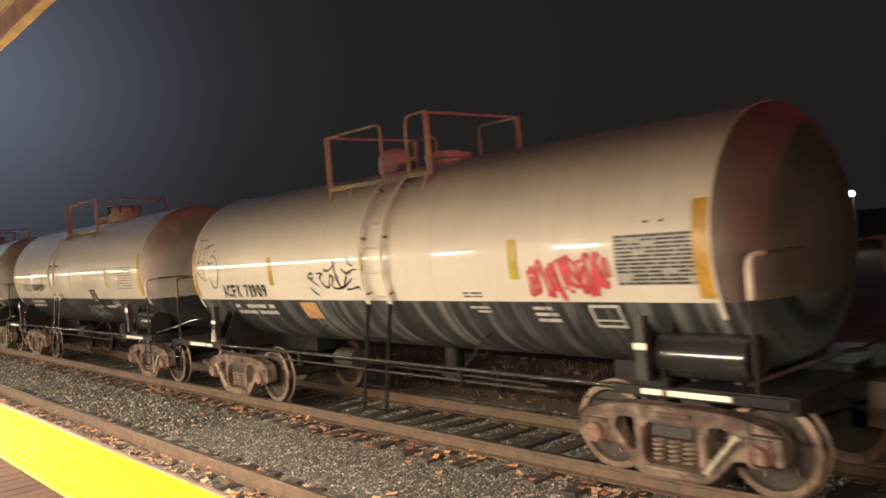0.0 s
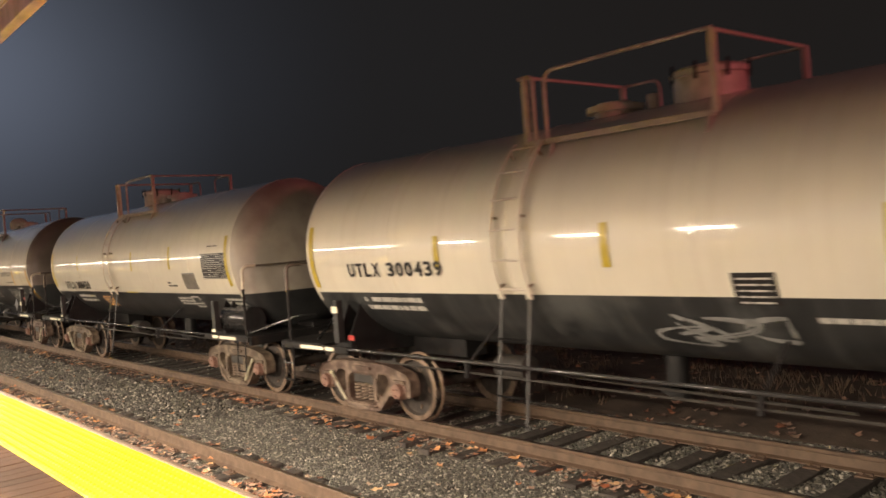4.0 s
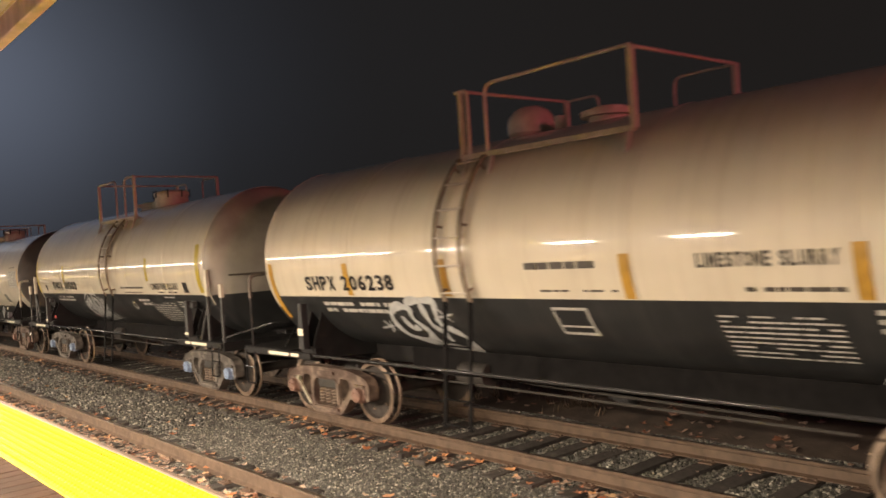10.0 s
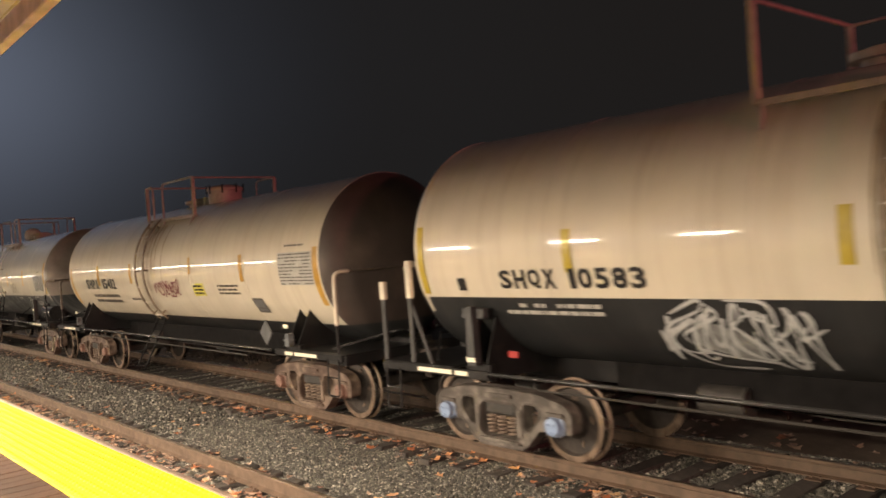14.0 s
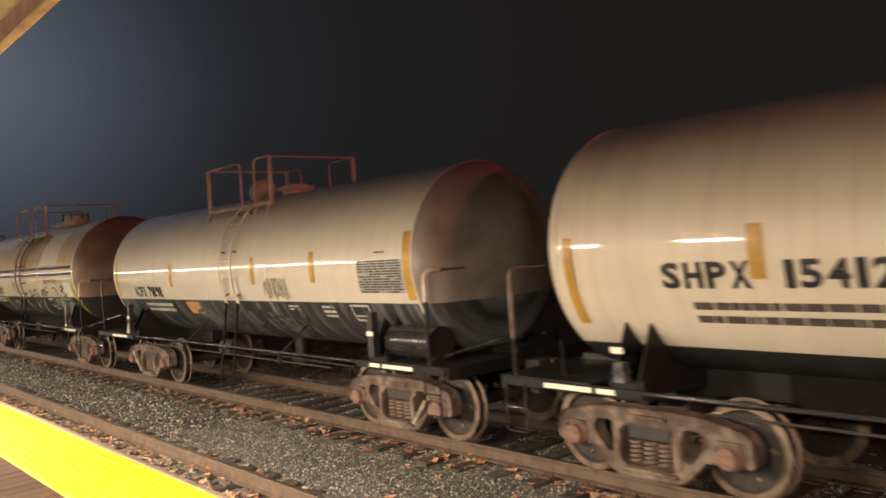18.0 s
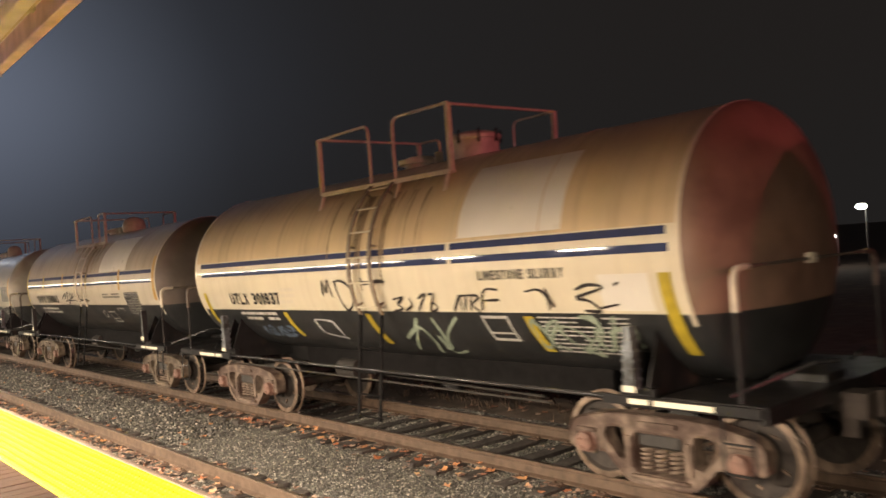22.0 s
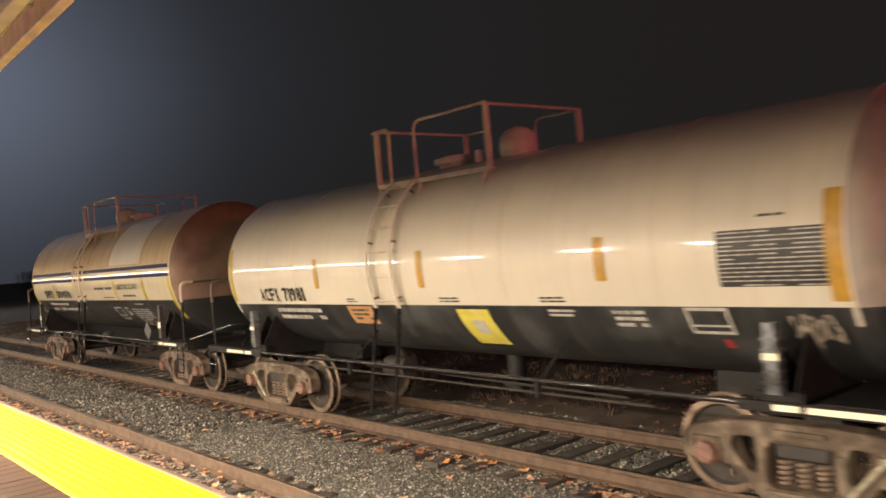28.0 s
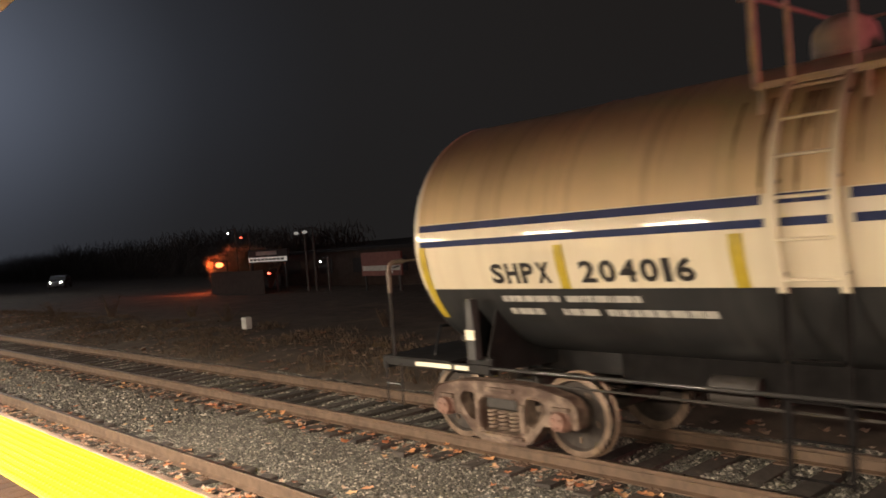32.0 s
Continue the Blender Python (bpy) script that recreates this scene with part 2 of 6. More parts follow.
ORA_BAR = mat("amber_reflective_tape", (0.55, 0.31, 0.05), 0.35, vary=0.25, scale=9)
INK = mat("black_stencil_paint", (0.020, 0.018, 0.018), 0.45, vary=0.3, scale=14)
INK_F = mat("faded_black_stencil_paint", (0.10, 0.085, 0.07), 0.5, vary=0.35, scale=14)
POST_K = mat("sooty_black_post_paint", (0.020, 0.019, 0.019), 0.5, vary=0.4, scale=6)
POST_D = mat("scuffed_grey_steel", (0.046, 0.044, 0.043), 0.5, vary=0.4, scale=6)
POST_G = mat("bare_galvanised_post", (0.30, 0.32, 0.34), 0.32, metal=0.7, vary=0.5, scale=6, patch=(0.08, 0.075, 0.07), patch_scale=5, patch_at=0.5)
GREY_D = mat("dull_grey_placard_steel", (0.085, 0.085, 0.085), 0.5, vary=0.3, scale=8)
GREY_P = mat("grey_panel_paint", (0.14, 0.14, 0.135), 0.45, vary=0.2, scale=9)
LET_W = mat("white_stencil_paint", (0.52, 0.50, 0.45), 0.5, vary=0.25, scale=14)
BLUE = mat("navy_stripe_paint", (0.022, 0.034, 0.105), 0.5, vary=0.2, scale=4, coat=0.8, spec=0.15)
ORANGE_P = mat("faded_orange_placard", (0.55, 0.30, 0.13), 0.5, vary=0.25, scale=7)
YELLOW_P = mat("yellow_placard", (0.68, 0.60, 0.10), 0.5, vary=0.2, scale=6, patch=(0.72, 0.70, 0.55), patch_scale=4)
PATCH_B = mat("dull_brown_grey_patch_paint", (0.17, 0.15, 0.125), 0.5, vary=0.3, scale=7)
BLUEGREY = mat("blue_grey_patch_paint", (0.12, 0.125, 0.135), 0.4, vary=0.15, scale=4)
SPRAY_K = mat("black_spray_paint", (0.035, 0.028, 0.026), 0.5, vary=0.4, scale=9)
SPRAY_M = mat("maroon_spray_paint", (0.22, 0.045, 0.05), 0.5, vary=0.4, scale=9)
SPRAY_P = mat("faint_washed_spray", (0.40, 0.34, 0.27), 0.5, vary=0.5, scale=9)
SPRAY_B = mat("pale_blue_spray_paint", (0.13, 0.175, 0.24), 0.5, vary=0.4, scale=9)
SPRAY_T = mat("thin_brown_black_marker", (0.13, 0.10, 0.085), 0.5, vary=0.6, scale=12)
SPRAY_R = mat("red_spray_paint", (0.62, 0.07, 0.085), 0.5, vary=0.3, scale=9)
SPRAY_W = mat("white_spray_paint", (0.50, 0.50, 0.49), 0.5, vary=0.25, scale=9)
SPRAY_F = mat("thin_grey_spray_wash", (0.27, 0.27, 0.26), 0.5, vary=0.4, scale=7)
SPRAY_G = mat("pale_green_spray_paint", (0.34, 0.40, 0.30), 0.5, vary=0.3, scale=9)
REFL = mat("white_sill_reflector", (0.85, 0.80, 0.62), 0.3, vary=0.1, scale=20)
REFL_R = mat("red_reflector", (0.36, 0.045, 0.04), 0.3, vary=0.1, scale=20)
BLUECAP = mat("blue_bearing_cap_paint", (0.23, 0.30, 0.44), 0.4, vary=0.3, scale=12)
CAP_R = mat("red_brown_bearing_cap", (0.21, 0.115, 0.085), 0.6, vary=0.4, scale=10, bump=0.2)
LIT_EDGE = mat("pale_olive_lit_edge", (0.40, 0.37, 0.26), 0.5, vary=0.4, scale=10, patch=(0.16, 0.11, 0.07), patch_scale=7, patch_at=0.5)
COUPLER = mat("rusted_coupler_steel", (0.06, 0.045, 0.036), 0.7, vary=0.4, scale=8, bump=0.3)
GREASE_B = mat("sooty_black_ladder_paint", (0.010, 0.009, 0.009), 0.7, vary=0.4, scale=9, spec=0.06)
GREASE = mat("dark_greasy_steel", (0.045, 0.04, 0.036), 0.45, vary=0.4, scale=9)
RAIL = mat("rusty_rail_steel", (0.115, 0.074, 0.048), 0.65, metal=0.2, vary=0.35, scale=6, patch=(0.060, 0.036, 0.025), patch_scale=3, bump=0.2)
RAIL_TOP = mat("polished_rail_head", (0.48, 0.40, 0.33), 0.28, metal=1.0, vary=0.25, scale=8)
TIE = mat("creosoted_tie_wood", (0.045, 0.036, 0.031), 0.8, vary=0.45, scale=9, patch=(0.081, 0.068, 0.054), patch_scale=5, bump=0.5, bump_scale=26, rnd=0.3)
PLATE = mat("rusty_tie_plate", (0.112, 0.068, 0.044), 0.75, vary=0.4, scale=9)
BALLAST_BED = mat("ballast_bed", (0.026, 0.026, 0.022), 0.9, vary=0.65, scale=60, bump=1.0, bump_scale=60)
STONES = island_mat("ballast_stones", [(0.020, 0.019, 0.017), (0.050, 0.048, 0.040), (0.080, 0.076, 0.063), (0.026, 0.025, 0.022), (0.064, 0.060, 0.050), (0.036, 0.034, 0.029), (0.42, 0.39, 0.33), (0.020, 0.019, 0.017), (0.17, 0.158, 0.132), (0.044, 0.040, 0.033)], 0.5, 0.6)
LEAF = island_mat("fallen_leaves", [(0.22, 0.095, 0.06), (0.40, 0.29, 0.21), (0.17, 0.09, 0.065), (0.50, 0.38, 0.29), (0.13, 0.075, 0.058), (0.30, 0.12, 0.06), (0.26, 0.18, 0.14), (0.38, 0.24, 0.17)], 0.6)
LEAF_B = island_mat("fresh_orange_leaves", [(0.46, 0.18, 0.07), (0.56, 0.31, 0.14), (0.38, 0.13, 0.06), (0.60, 0.42, 0.23), (0.44, 0.17, 0.09)], 0.6)
YELLOW = mat("yellow_tactile_plastic", (0.48, 0.388, 0.003), 0.6, spec=0.2, vary=0.08, scale=5, bump=0.1, rnd=0.03)
DECK_W = mat("brown_deck_board_wood", (0.037, 0.018, 0.010), 0.85, vary=0.4, scale=4, patch=(0.020, 0.011, 0.008), patch_scale=2.5, spec=0.12, bump=0.3, bump_scale=30, rnd=0.22)
EDGE_W = mat("weathered_edge_timber", (0.104, 0.066, 0.044), 0.75, vary=0.35, scale=6, bump=0.3)
CANOPY_W = mat("varnished_canopy_timber", (0.82, 0.64, 0.70), 0.45, vary=0.3, scale=5, bump=0.2)
CANOPY_S = mat("canopy_soffit_paint", (0.78, 0.74, 0.86), 0.45, vary=0.2, scale=4)
CONC = mat("platform_concrete", (0.30, 0.28, 0.26), 0.85, vary=0.3, scale=5, bump=0.3)
DIRT = mat("leaf_strewn_dirt", (0.093, 0.068, 0.050), 0.95, vary=0.5, scale=2.2, patch=(0.136, 0.096, 0.062), patch_scale=0.7, bump=0.8, bump_scale=18)
GRASS = island_mat("dry_grass_blades", [(0.075, 0.052, 0.034), (0.12, 0.085, 0.055), (0.055, 0.042, 0.028), (0.15, 0.10, 0.068)])
THICKET = island_mat("bare_thicket", [(0.085, 0.070, 0.062), (0.13, 0.105, 0.092), (0.065, 0.056, 0.050), (0.10, 0.082, 0.075)])
SHRUB = island_mat("bare_shrub_twigs", [(0.08, 0.055, 0.04), (0.13, 0.09, 0.06), (0.06, 0.05, 0.035)])
DARKWALL = mat("dark_brick_wall", (0.06, 0.042, 0.038), 0.95, vary=0.3, scale=3)
SIGN_D = mat("dark_sign_panel", (0.028, 0.028, 0.032), 0.9)
SIGN_W = mat("pale_sign_panel", (0.60, 0.60, 0.58), 0.5)
POLE = mat("galvanised_pole", (0.07, 0.07, 0.07), 0.5, metal=0.6)
GLOW_W = glow_mat("white_lamp_glow", (1.0, 0.94, 0.82), 26.0)
GLOW_O = glow_mat("orange_lamp_glow", (1.0, 0.16, 0.045), 6.0)
GLOW_R = glow_mat("red_lamp_glow", (1.0, 0.10, 0.06), 7.0)
GLOW_S = glow_mat("dim_lit_sign", (0.72, 0.72, 0.66), 0.28)
GLOW_L = glow_mat("added_highlight_strip", (1.0, 0.84, 0.66), 26.0)
GLOW_C = glow_mat("platform_lamp_diffuser", (1.0, 0.84, 0.62), 9.0)

# ---- mesh helpers ----


def mesh_of(name, bm, materials):
    me = bpy.data.meshes.new(name)
    bm.normal_update()
    bm.to_mesh(me)
    bm.free()
    for m in materials if isinstance(materials, (list, tuple)) else [materials]:
        me.materials.append(m)
    return me


def smooth(me, angle=40):
    me.polygons.foreach_set("use_smooth", [True] * len(me.polygons))
    me.set_sharp_from_angle(angle=radians(angle))
    return me


def child(name, me, parent, m=None, label=""):
    ob = new(name, me)
    ob.parent = parent
    if m is not None:
        ob.matrix_basis = m
    if label:
        ob["label"] = label
    return ob


def part(name, bm, material, parent, label="", m=None, soft=0):
    me = mesh_of(name, bm, material)
    if soft:
        smooth(me, soft)
    return child(name, me, parent, m, label)


def thing(name, label, category, group="", kind="", m=None):
    ob = new(name)
    ob.empty_display_size = 0.2
    if m is not None:
        ob.matrix_world = m
    return tagged(ob, label, category, group, kind)


def box(bm, x0, x1, y0, y1, z0, z1, bevel=0.0, mi=0):
    v = [bm.verts.new(p) for p in ((x0, y0, z0), (x1, y0, z0), (x1, y1, z0), (x0, y1, z0), (x0, y0, z1), (x1, y0, z1), (x1, y1, z1), (x0, y1, z1))]
    f = [bm.faces.new([v[i] for i in q]) for q in ((3, 2, 1, 0), (4, 5, 6, 7), (0, 1, 5, 4), (1, 2, 6, 5), (2, 3, 7, 6), (3, 0, 4, 7))]
    for q in f:
        q.material_index = mi
    if bevel:
        es = {e for q in f for e in q.edges}
        bmesh.ops.bevel(bm, geom=list(es), offset=bevel, segments=1, affect="EDGES", profile=0.5)
    return bm


def ring_face(bm, a, b):
    k = len(a)
    for i in range(k):
        bm.faces.new((a[i], a[(i + 1) % k], b[(i + 1) % k], b[i]))


def tube(bm, pts, r, seg=8, caps=True):
    """A round bar along a list of points."""
    pts = [Vector(p) for p in pts]
    rings, side = [], None
    for i, p in enumerate(pts):
        d = (pts[min(i + 1, len(pts) - 1)] - pts[max(i - 1, 0)]).normalized()
        if side is None:
            side = d.orthogonal().normalized()
        side = (side - d * side.dot(d)).normalized()
        up = d.cross(side)
        rr = r[i] if isinstance(r, (list, tuple)) else r
        rings.append([bm.verts.new(p + rr * (math.cos(a) * side + math.sin(a) * up)) for a in (2 * math.pi * k / seg for k in range(seg))])
    for a, b in zip(rings, rings[1:]):
        ring_face(bm, a, b)
    if caps:
        bm.faces.new(list(reversed(rings[0])))
        bm.faces.new(rings[-1])
    return bm


def bend(pts, r=0.12, n=4):
    """Rounds the corners of a path."""
    pts = [Vector(p) for p in pts]
    out = [pts[0]]
    for a, b, c in zip(pts, pts[1:], pts[2:]):
        k = min(r, (a - b).length * 0.49, (c - b).length * 0.49)
        p, q = b + (a - b).normalized() * k, b + (c - b).normalized() * k
        out += [(1 - t) ** 2 * p + 2 * t * (1 - t) * b + t * t * q for t in (i / n for i in range(n + 1))]
    return out + [pts[-1]]


def prism(bm, poly, y0, y1, mi=0):
    """A polygon in x and z, drawn out along y."""
    a = [bm.verts.new((x, y0, z)) for x, z in poly]
    b = [bm.verts.new((x, y1, z)) for x, z in poly]
    fs = [bm.faces.new(a), bm.faces.new(list(reversed(b)))]
    k = len(a)
    for i in range(k):
        fs.append(bm.faces.new((a[(i + 1) % k], a[i], b[i], b[(i + 1) % k])))
    for f in fs:
        f.material_index = mi
    return bm


def lathe_y(bm, profile, seg=32, cx=0.0, cz=0.0):
    """Turns (y, radius) pairs about the y axis."""
    rings = []
    for y, r in profile:
        rings.append([bm.verts.new((cx + r * math.cos(2 * math.pi * k / seg), y, cz + r * math.sin(2 * math.pi * k / seg))) for k in range(seg)])
    for a, b in zip(rings, rings[1:]):
        ring_face(bm, a, b)
    bm.faces.new(list(reversed(rings[0])))
    bm.faces.new(rings[-1])
    return bm


def cyl(bm, p, q, r, seg=16):
    return tube(bm, [p, q], r, seg)

# ---- ground, tracks, platform ----
rng = np.random.default_rng(7)


def grid_sheet(name, x0, x1, y0, y1, nx, ny, height, material):
    xs, ys = np.linspace(x0, x1, nx), np.linspace(y0, y1, ny)
    verts = [(x, y, height(x, y)) for y in ys for x in xs]
    faces = [(j * nx + i, j * nx + i + 1, (j + 1) * nx + i + 1, (j + 1) * nx + i) for j in range(ny - 1) for i in range(nx - 1)]
    me = bpy.data.meshes.new(name)
    me.from_pydata(verts, [], faces)
    me.materials.append(material)
    return new(name, me)


g = new("ground", mesh_of("ground", box(bmesh.new(), -900, 900, -700, 1200, -1.6, -0.62), DIRT))
tagged(g, "dark bare ground around the railway", "ground", kind="structure")


def bank(x, y):
    # ballast shoulder, ditch and low bank beyond the far track
    n = noise.noise((x * 0.5, y * 0.7, 3.1)) * 0.05 + noise.noise((x * 0.12, y * 0.2, 1.0)) * 0.10
    if y < 10.0:
        return -0.60
    t = min(1.0, (y - 10.0) / 2.2)
    return -0.52 + (0.22 * math.sin(t * math.pi / 2)) + n * min(1, (y - 9.8)) - 0.02 * max(0, y - 16)


tagged(smooth_ob := grid_sheet("verge", -130, 30, 9.9, 26, 240, 40, bank, DIRT), "leaf-strewn grassy verge beside the far track", "verge", kind="structure")


def bed(x, y):
    edge = max(0.0, (y - 9.35)) * 0.55
    lift = 0.03 * math.sin(x * 1.9 + 1.3 * y) * math.sin(y * 2.3 - 0.7 * x) + 0.008 * noise.noise((x * 5, y * 5, 2.0))
    return -0.245 + lift - edge


bedob = grid_sheet("ballast_bed", -46, 8, 1.9, 10.2, 540, 100, bed, BALLAST_BED)
tagged(bedob, "grey crushed stone ballast under both tracks", "ballast", kind="structure")
for nm, xa, xb in (("ballast_bed_far", -210, -46), ("ballast_bed_ahead", 8, 170)):
    tagged(grid_sheet(nm, xa, xb, 1.9, 10.2, 60, 24, bed, BALLAST_BED), "grey crushed stone ballast along the tracks", "ballast", kind="structure")


def loose_stones(count, x0, x1, y0, y1, size, name):
    px = x0 + (x1 - x0) * rng.random(count)
    py = y0 + (y1 - y0) * rng.random(count)
    base = np.array([(-1, -1, -1), (1, -1, -1), (1, 1, -1), (-1, 1, -1), (-1, -1, 1), (1, -1, 1), (1, 1, 1), (-1, 1, 1)], float)
    faces0 = np.array([(3, 2, 1, 0), (4, 5, 6, 7), (0, 1, 5, 4), (1, 2, 6, 5), (2, 3, 7, 6), (3, 0, 4, 7)])
    s = size * (0.45 + 0.75 * rng.random((count, 1, 1))) * (0.6 + 0.6 * rng.random((count, 1, 3)))
    v = base[None] * (0.72 + 0.4 * rng.random((count, 8, 3))) * s
    a, b, c = (2 * np.pi * rng.random((3, count)))
    ca, sa, cb, sb = np.cos(a), np.sin(a), np.cos(b), np.sin(b)
    rot = np.zeros((count, 3, 3))
    rot[:, 0, 0], rot[:, 0, 1], rot[:, 1, 0], rot[:, 1, 1], rot[:, 2, 2] = ca, -sa, sa, ca, 1
    tilt = np.zeros((count, 3, 3))
    tilt[:, 0, 0], tilt[:, 1, 1], tilt[:, 1, 2], tilt[:, 2, 1], tilt[:, 2, 2] = 1, cb, -sb, sb, cb
    v = np.einsum("nij,nkj->nki", rot @ tilt, v)
    pz = -0.245 + 0.03 * np.sin(px * 1.9 + 1.3 * py) * np.sin(py * 2.3 - 0.7 * px) - 0.55 * np.maximum(0.0, py - 9.35) + size * (0.1 + 0.55 * rng.random(count))
    v += np.stack([px, py, pz], 1)[:, None]
    f = (faces0[None] + 8 * np.arange(count)[:, None, None]).reshape(-1, 4)
    me = bpy.data.meshes.new(name)
    me.from_pydata(v.reshape(-1, 3).tolist(), [], f.tolist())
    me.materials.append(STONES)
    return tagged(new(name, me), "loose grey crushed ballast stones between the rails", "ballast stones", kind="stuff")


loose_stones(125000, -13.0, 0.0, 4.0, 7.0, 0.0135, "ballast_stones")
loose_stones(42000, -13.0, 0.0, 7.0, 9.7, 0.018, "ballast_stones")
loose_stones(56000, -34.0, -13.0, 4.0, 9.7, 0.020, "ballast_stones")
loose_stones(14000, -30.0, 0.0, 2.1, 4.0, 0.018, "ballast_stones")
loose_stones(5200, -22.0, 0.0, 2.1, 4.35, 0.032, "ballast_stones")


def rail_mesh(x0, x1):
    prof = [(-0.070, -0.178), (0.070, -0.178), (0.070, -0.166), (0.013, -0.148), (0.009, -0.055), (0.035, -0.040), (0.036, -0.010), (0.026, 0.0),
            (-0.026, 0.0), (-0.036, -0.010), (-0.035, -0.040), (-0.009, -0.055), (-0.013, -0.148), (-0.070, -0.166)]
    bm = bmesh.new()
    a = [bm.verts.new((x0, y, z)) for y, z in prof]
    b = [bm.verts.new((x1, y, z)) for y, z in prof]
    bm.faces.new(list(reversed(a)))
    bm.faces.new(b)
    k = len(prof)
    for i in range(k):
        f = bm.faces.new((a[i], a[(i + 1) % k], b[(i + 1) % k], b[i]))
        f.material_index = 1 if i == 7 else 0
    return mesh_of("rail", bm, [RAIL, RAIL_TOP])


RAIL_ME = rail_mesh(-210, 170)


def tie_mesh(k):
    r = random.Random(k)
    bm = bmesh.new()
    w, h = 0.115 + 0.008 * r.random(), 0.0
    box(bm, -w, w, -1.30 + 0.05 * r.random(), 1.30 - 0.05 * r.random(), -0.19, 0, 0.012)
    for v in bm.verts:
        v.co.x += r.uniform(-1, 1) * 0.008
        v.co.z += r.uniform(-1, 1) * 0.006
    return mesh_of("tie", bm, TIE)


TIE_MES = [tie_mesh(k) for k in range(6)]
plate_bm = bmesh.new()
box(plate_bm, -0.09, 0.09, -0.17, 0.17, 0.0, 0.016, 0.003)
for dx in (-0.05, 0.05):
    for dy in (-0.085, 0.085):
        box(plate_bm, dx - 0.012, dx + 0.012, dy - 0.014, dy + 0.014, 0.01, 0.034)
PLATE_ME = mesh_of("tie_plate", plate_bm, PLATE)


def track(name, yc, label, seed):
    tr = thing(name, label, "railway track", kind="structure", m=pose(0, yc, 0))
    for s in (-0.7525, 0.7525):
        child("rail", RAIL_ME, tr, pose(0, s, 0), "rusty steel rail with a worn bright head")
    r = random.Random(seed)
    far = bmesh.new()
    x = 12.0
    k = 0
    while x > -205:
        x -= 0.575 + r.uniform(-0.05, 0.05)
        tilt = r.uniform(-1.2, 1.2)
        if x > -62:
            child("tie", TIE_MES[k % 6], tr, pose(x, r.uniform(-0.04, 0.04), -0.190 + r.uniform(-0.006, 0.004), 0, 0, tilt))
            if x > -30:
                for s in (-0.7525, 0.7525):
                    child("tie_plate", PLATE_ME, tr, pose(x, s, -0.192, 0, 0, tilt * 0.3))
        else:
            box(far, x - 0.115, x + 0.115, -1.28, 1.28, -0.38, -0.19)
        k += 1
    st = part("far_ties", far, TIE, tr)
    st["kind"] = "stuff"
    return tr


track("near_track", TRACK_NEAR, "empty railway track with rusty rails and dark ties beside the platform", 3)
track("far_track", TRACK_FAR, "railway track with rusty rails on dark wooden ties carrying the train", 5)


def leaf_litter(name, spots, label, material=LEAF):
    """Small lobed dead leaves, curled, lying on the ground."""
    verts, faces = [], []
    for (x, y, z, s) in spots:
        a = rng.random() * 6.283
        k = len(verts)
        tx, ty = rng.normal(0, 0.35, 2)
        n = 9
        for i in range(n):
            t = 6.283 * i / n
            r = s * (1.0 if i % 2 == 0 else 0.52) * (0.8 + 0.4 * rng.random())
            lx, ly = r * math.cos(t + a), r * math.sin(t + a)
            verts.append((x + lx, y + ly, z + 0.012 + abs(tx * lx + ty * ly) * 0.8 + 0.25 * r * rng.random()))
        faces.append(tuple(range(k, k + n)))
    me = bpy.data.meshes.new(name)
    me.from_pydata(verts, [], faces)
    me.materials.append(material)
    return tagged(new(name, me), label, "fallen leaves", kind="stuff")


spots = []
for yc, spread, count in ((4.22, 0.13, 1900), (3.9, 0.2, 2400), (4.75, 0.12, 500), (6.66, 0.13, 900), (7.12, 0.10, 200), (8.2, 0.2, 130), (5.6, 0.5, 60), (9.3, 0.35, 160)):
    for _ in range(count):
        x = -1.5 - 40 * rng.random() ** 1.25
        if noise.noise((x * 0.8, yc * 3, 9.0)) + 0.5 * rng.random() < 0.1 and yc != 5.6:
            continue
        y = yc + rng.normal(0, spread)
        spots.append((x, y, bed(x, y) + 0.055, 0.026 + 0.032 * rng.random()))
leaf_litter("fallen_leaves", spots, "orange and brown dead leaves caught along the rails")
spots = []
for yc, spread, count in ((6.62, 0.14, 120), (4.15, 0.16, 130), (3.5, 0.4, 70), (5.6, 0.5, 26), (4.9, 0.2, 30)):
    for _ in range(count):
        x, y = -1.8 - 26 * rng.random() ** 1.2, yc + rng.normal(0, spread)
        spots.append((x, y, bed(x, y) + 0.06, 0.045 + 0.035 * rng.random()))
leaf_litter("maple_leaves", spots, "larger bright orange leaves scattered on the ballast", LEAF_B)
spots = [(x, y, bank(x, y), 0.06 + 0.05 * rng.random()) for x, y in zip(-2 - 60 * rng.random(1200), 10.3 + 4.2 * rng.random(1200) ** 1.2)]
leaf_litter("verge_leaves", spots, "brown dead leaves on the dark verge")

# platform body, boards, yellow strip and edge timber
plat = thing("platform", "raised station platform with brown deck boards and yellow tactile edge", "platform", kind="structure")
part("platform_wall", box(bmesh.new(), -120, 60, -14, 1.90, -1.0, DECK - 0.045), CONC, plat, "plain concrete platform body")
part("edge_timber", box(bmesh.new(), -120, 60, 1.962, 2.012, DECK - 0.17, DECK + 0.002, 0.008), EDGE_W, plat, "weathered timber along the platform edge")
part("edge_beam", box(bmesh.new(), -120, 60, 1.905, 1.960, DECK - 0.30, DECK - 0.045), EDGE_W, plat)


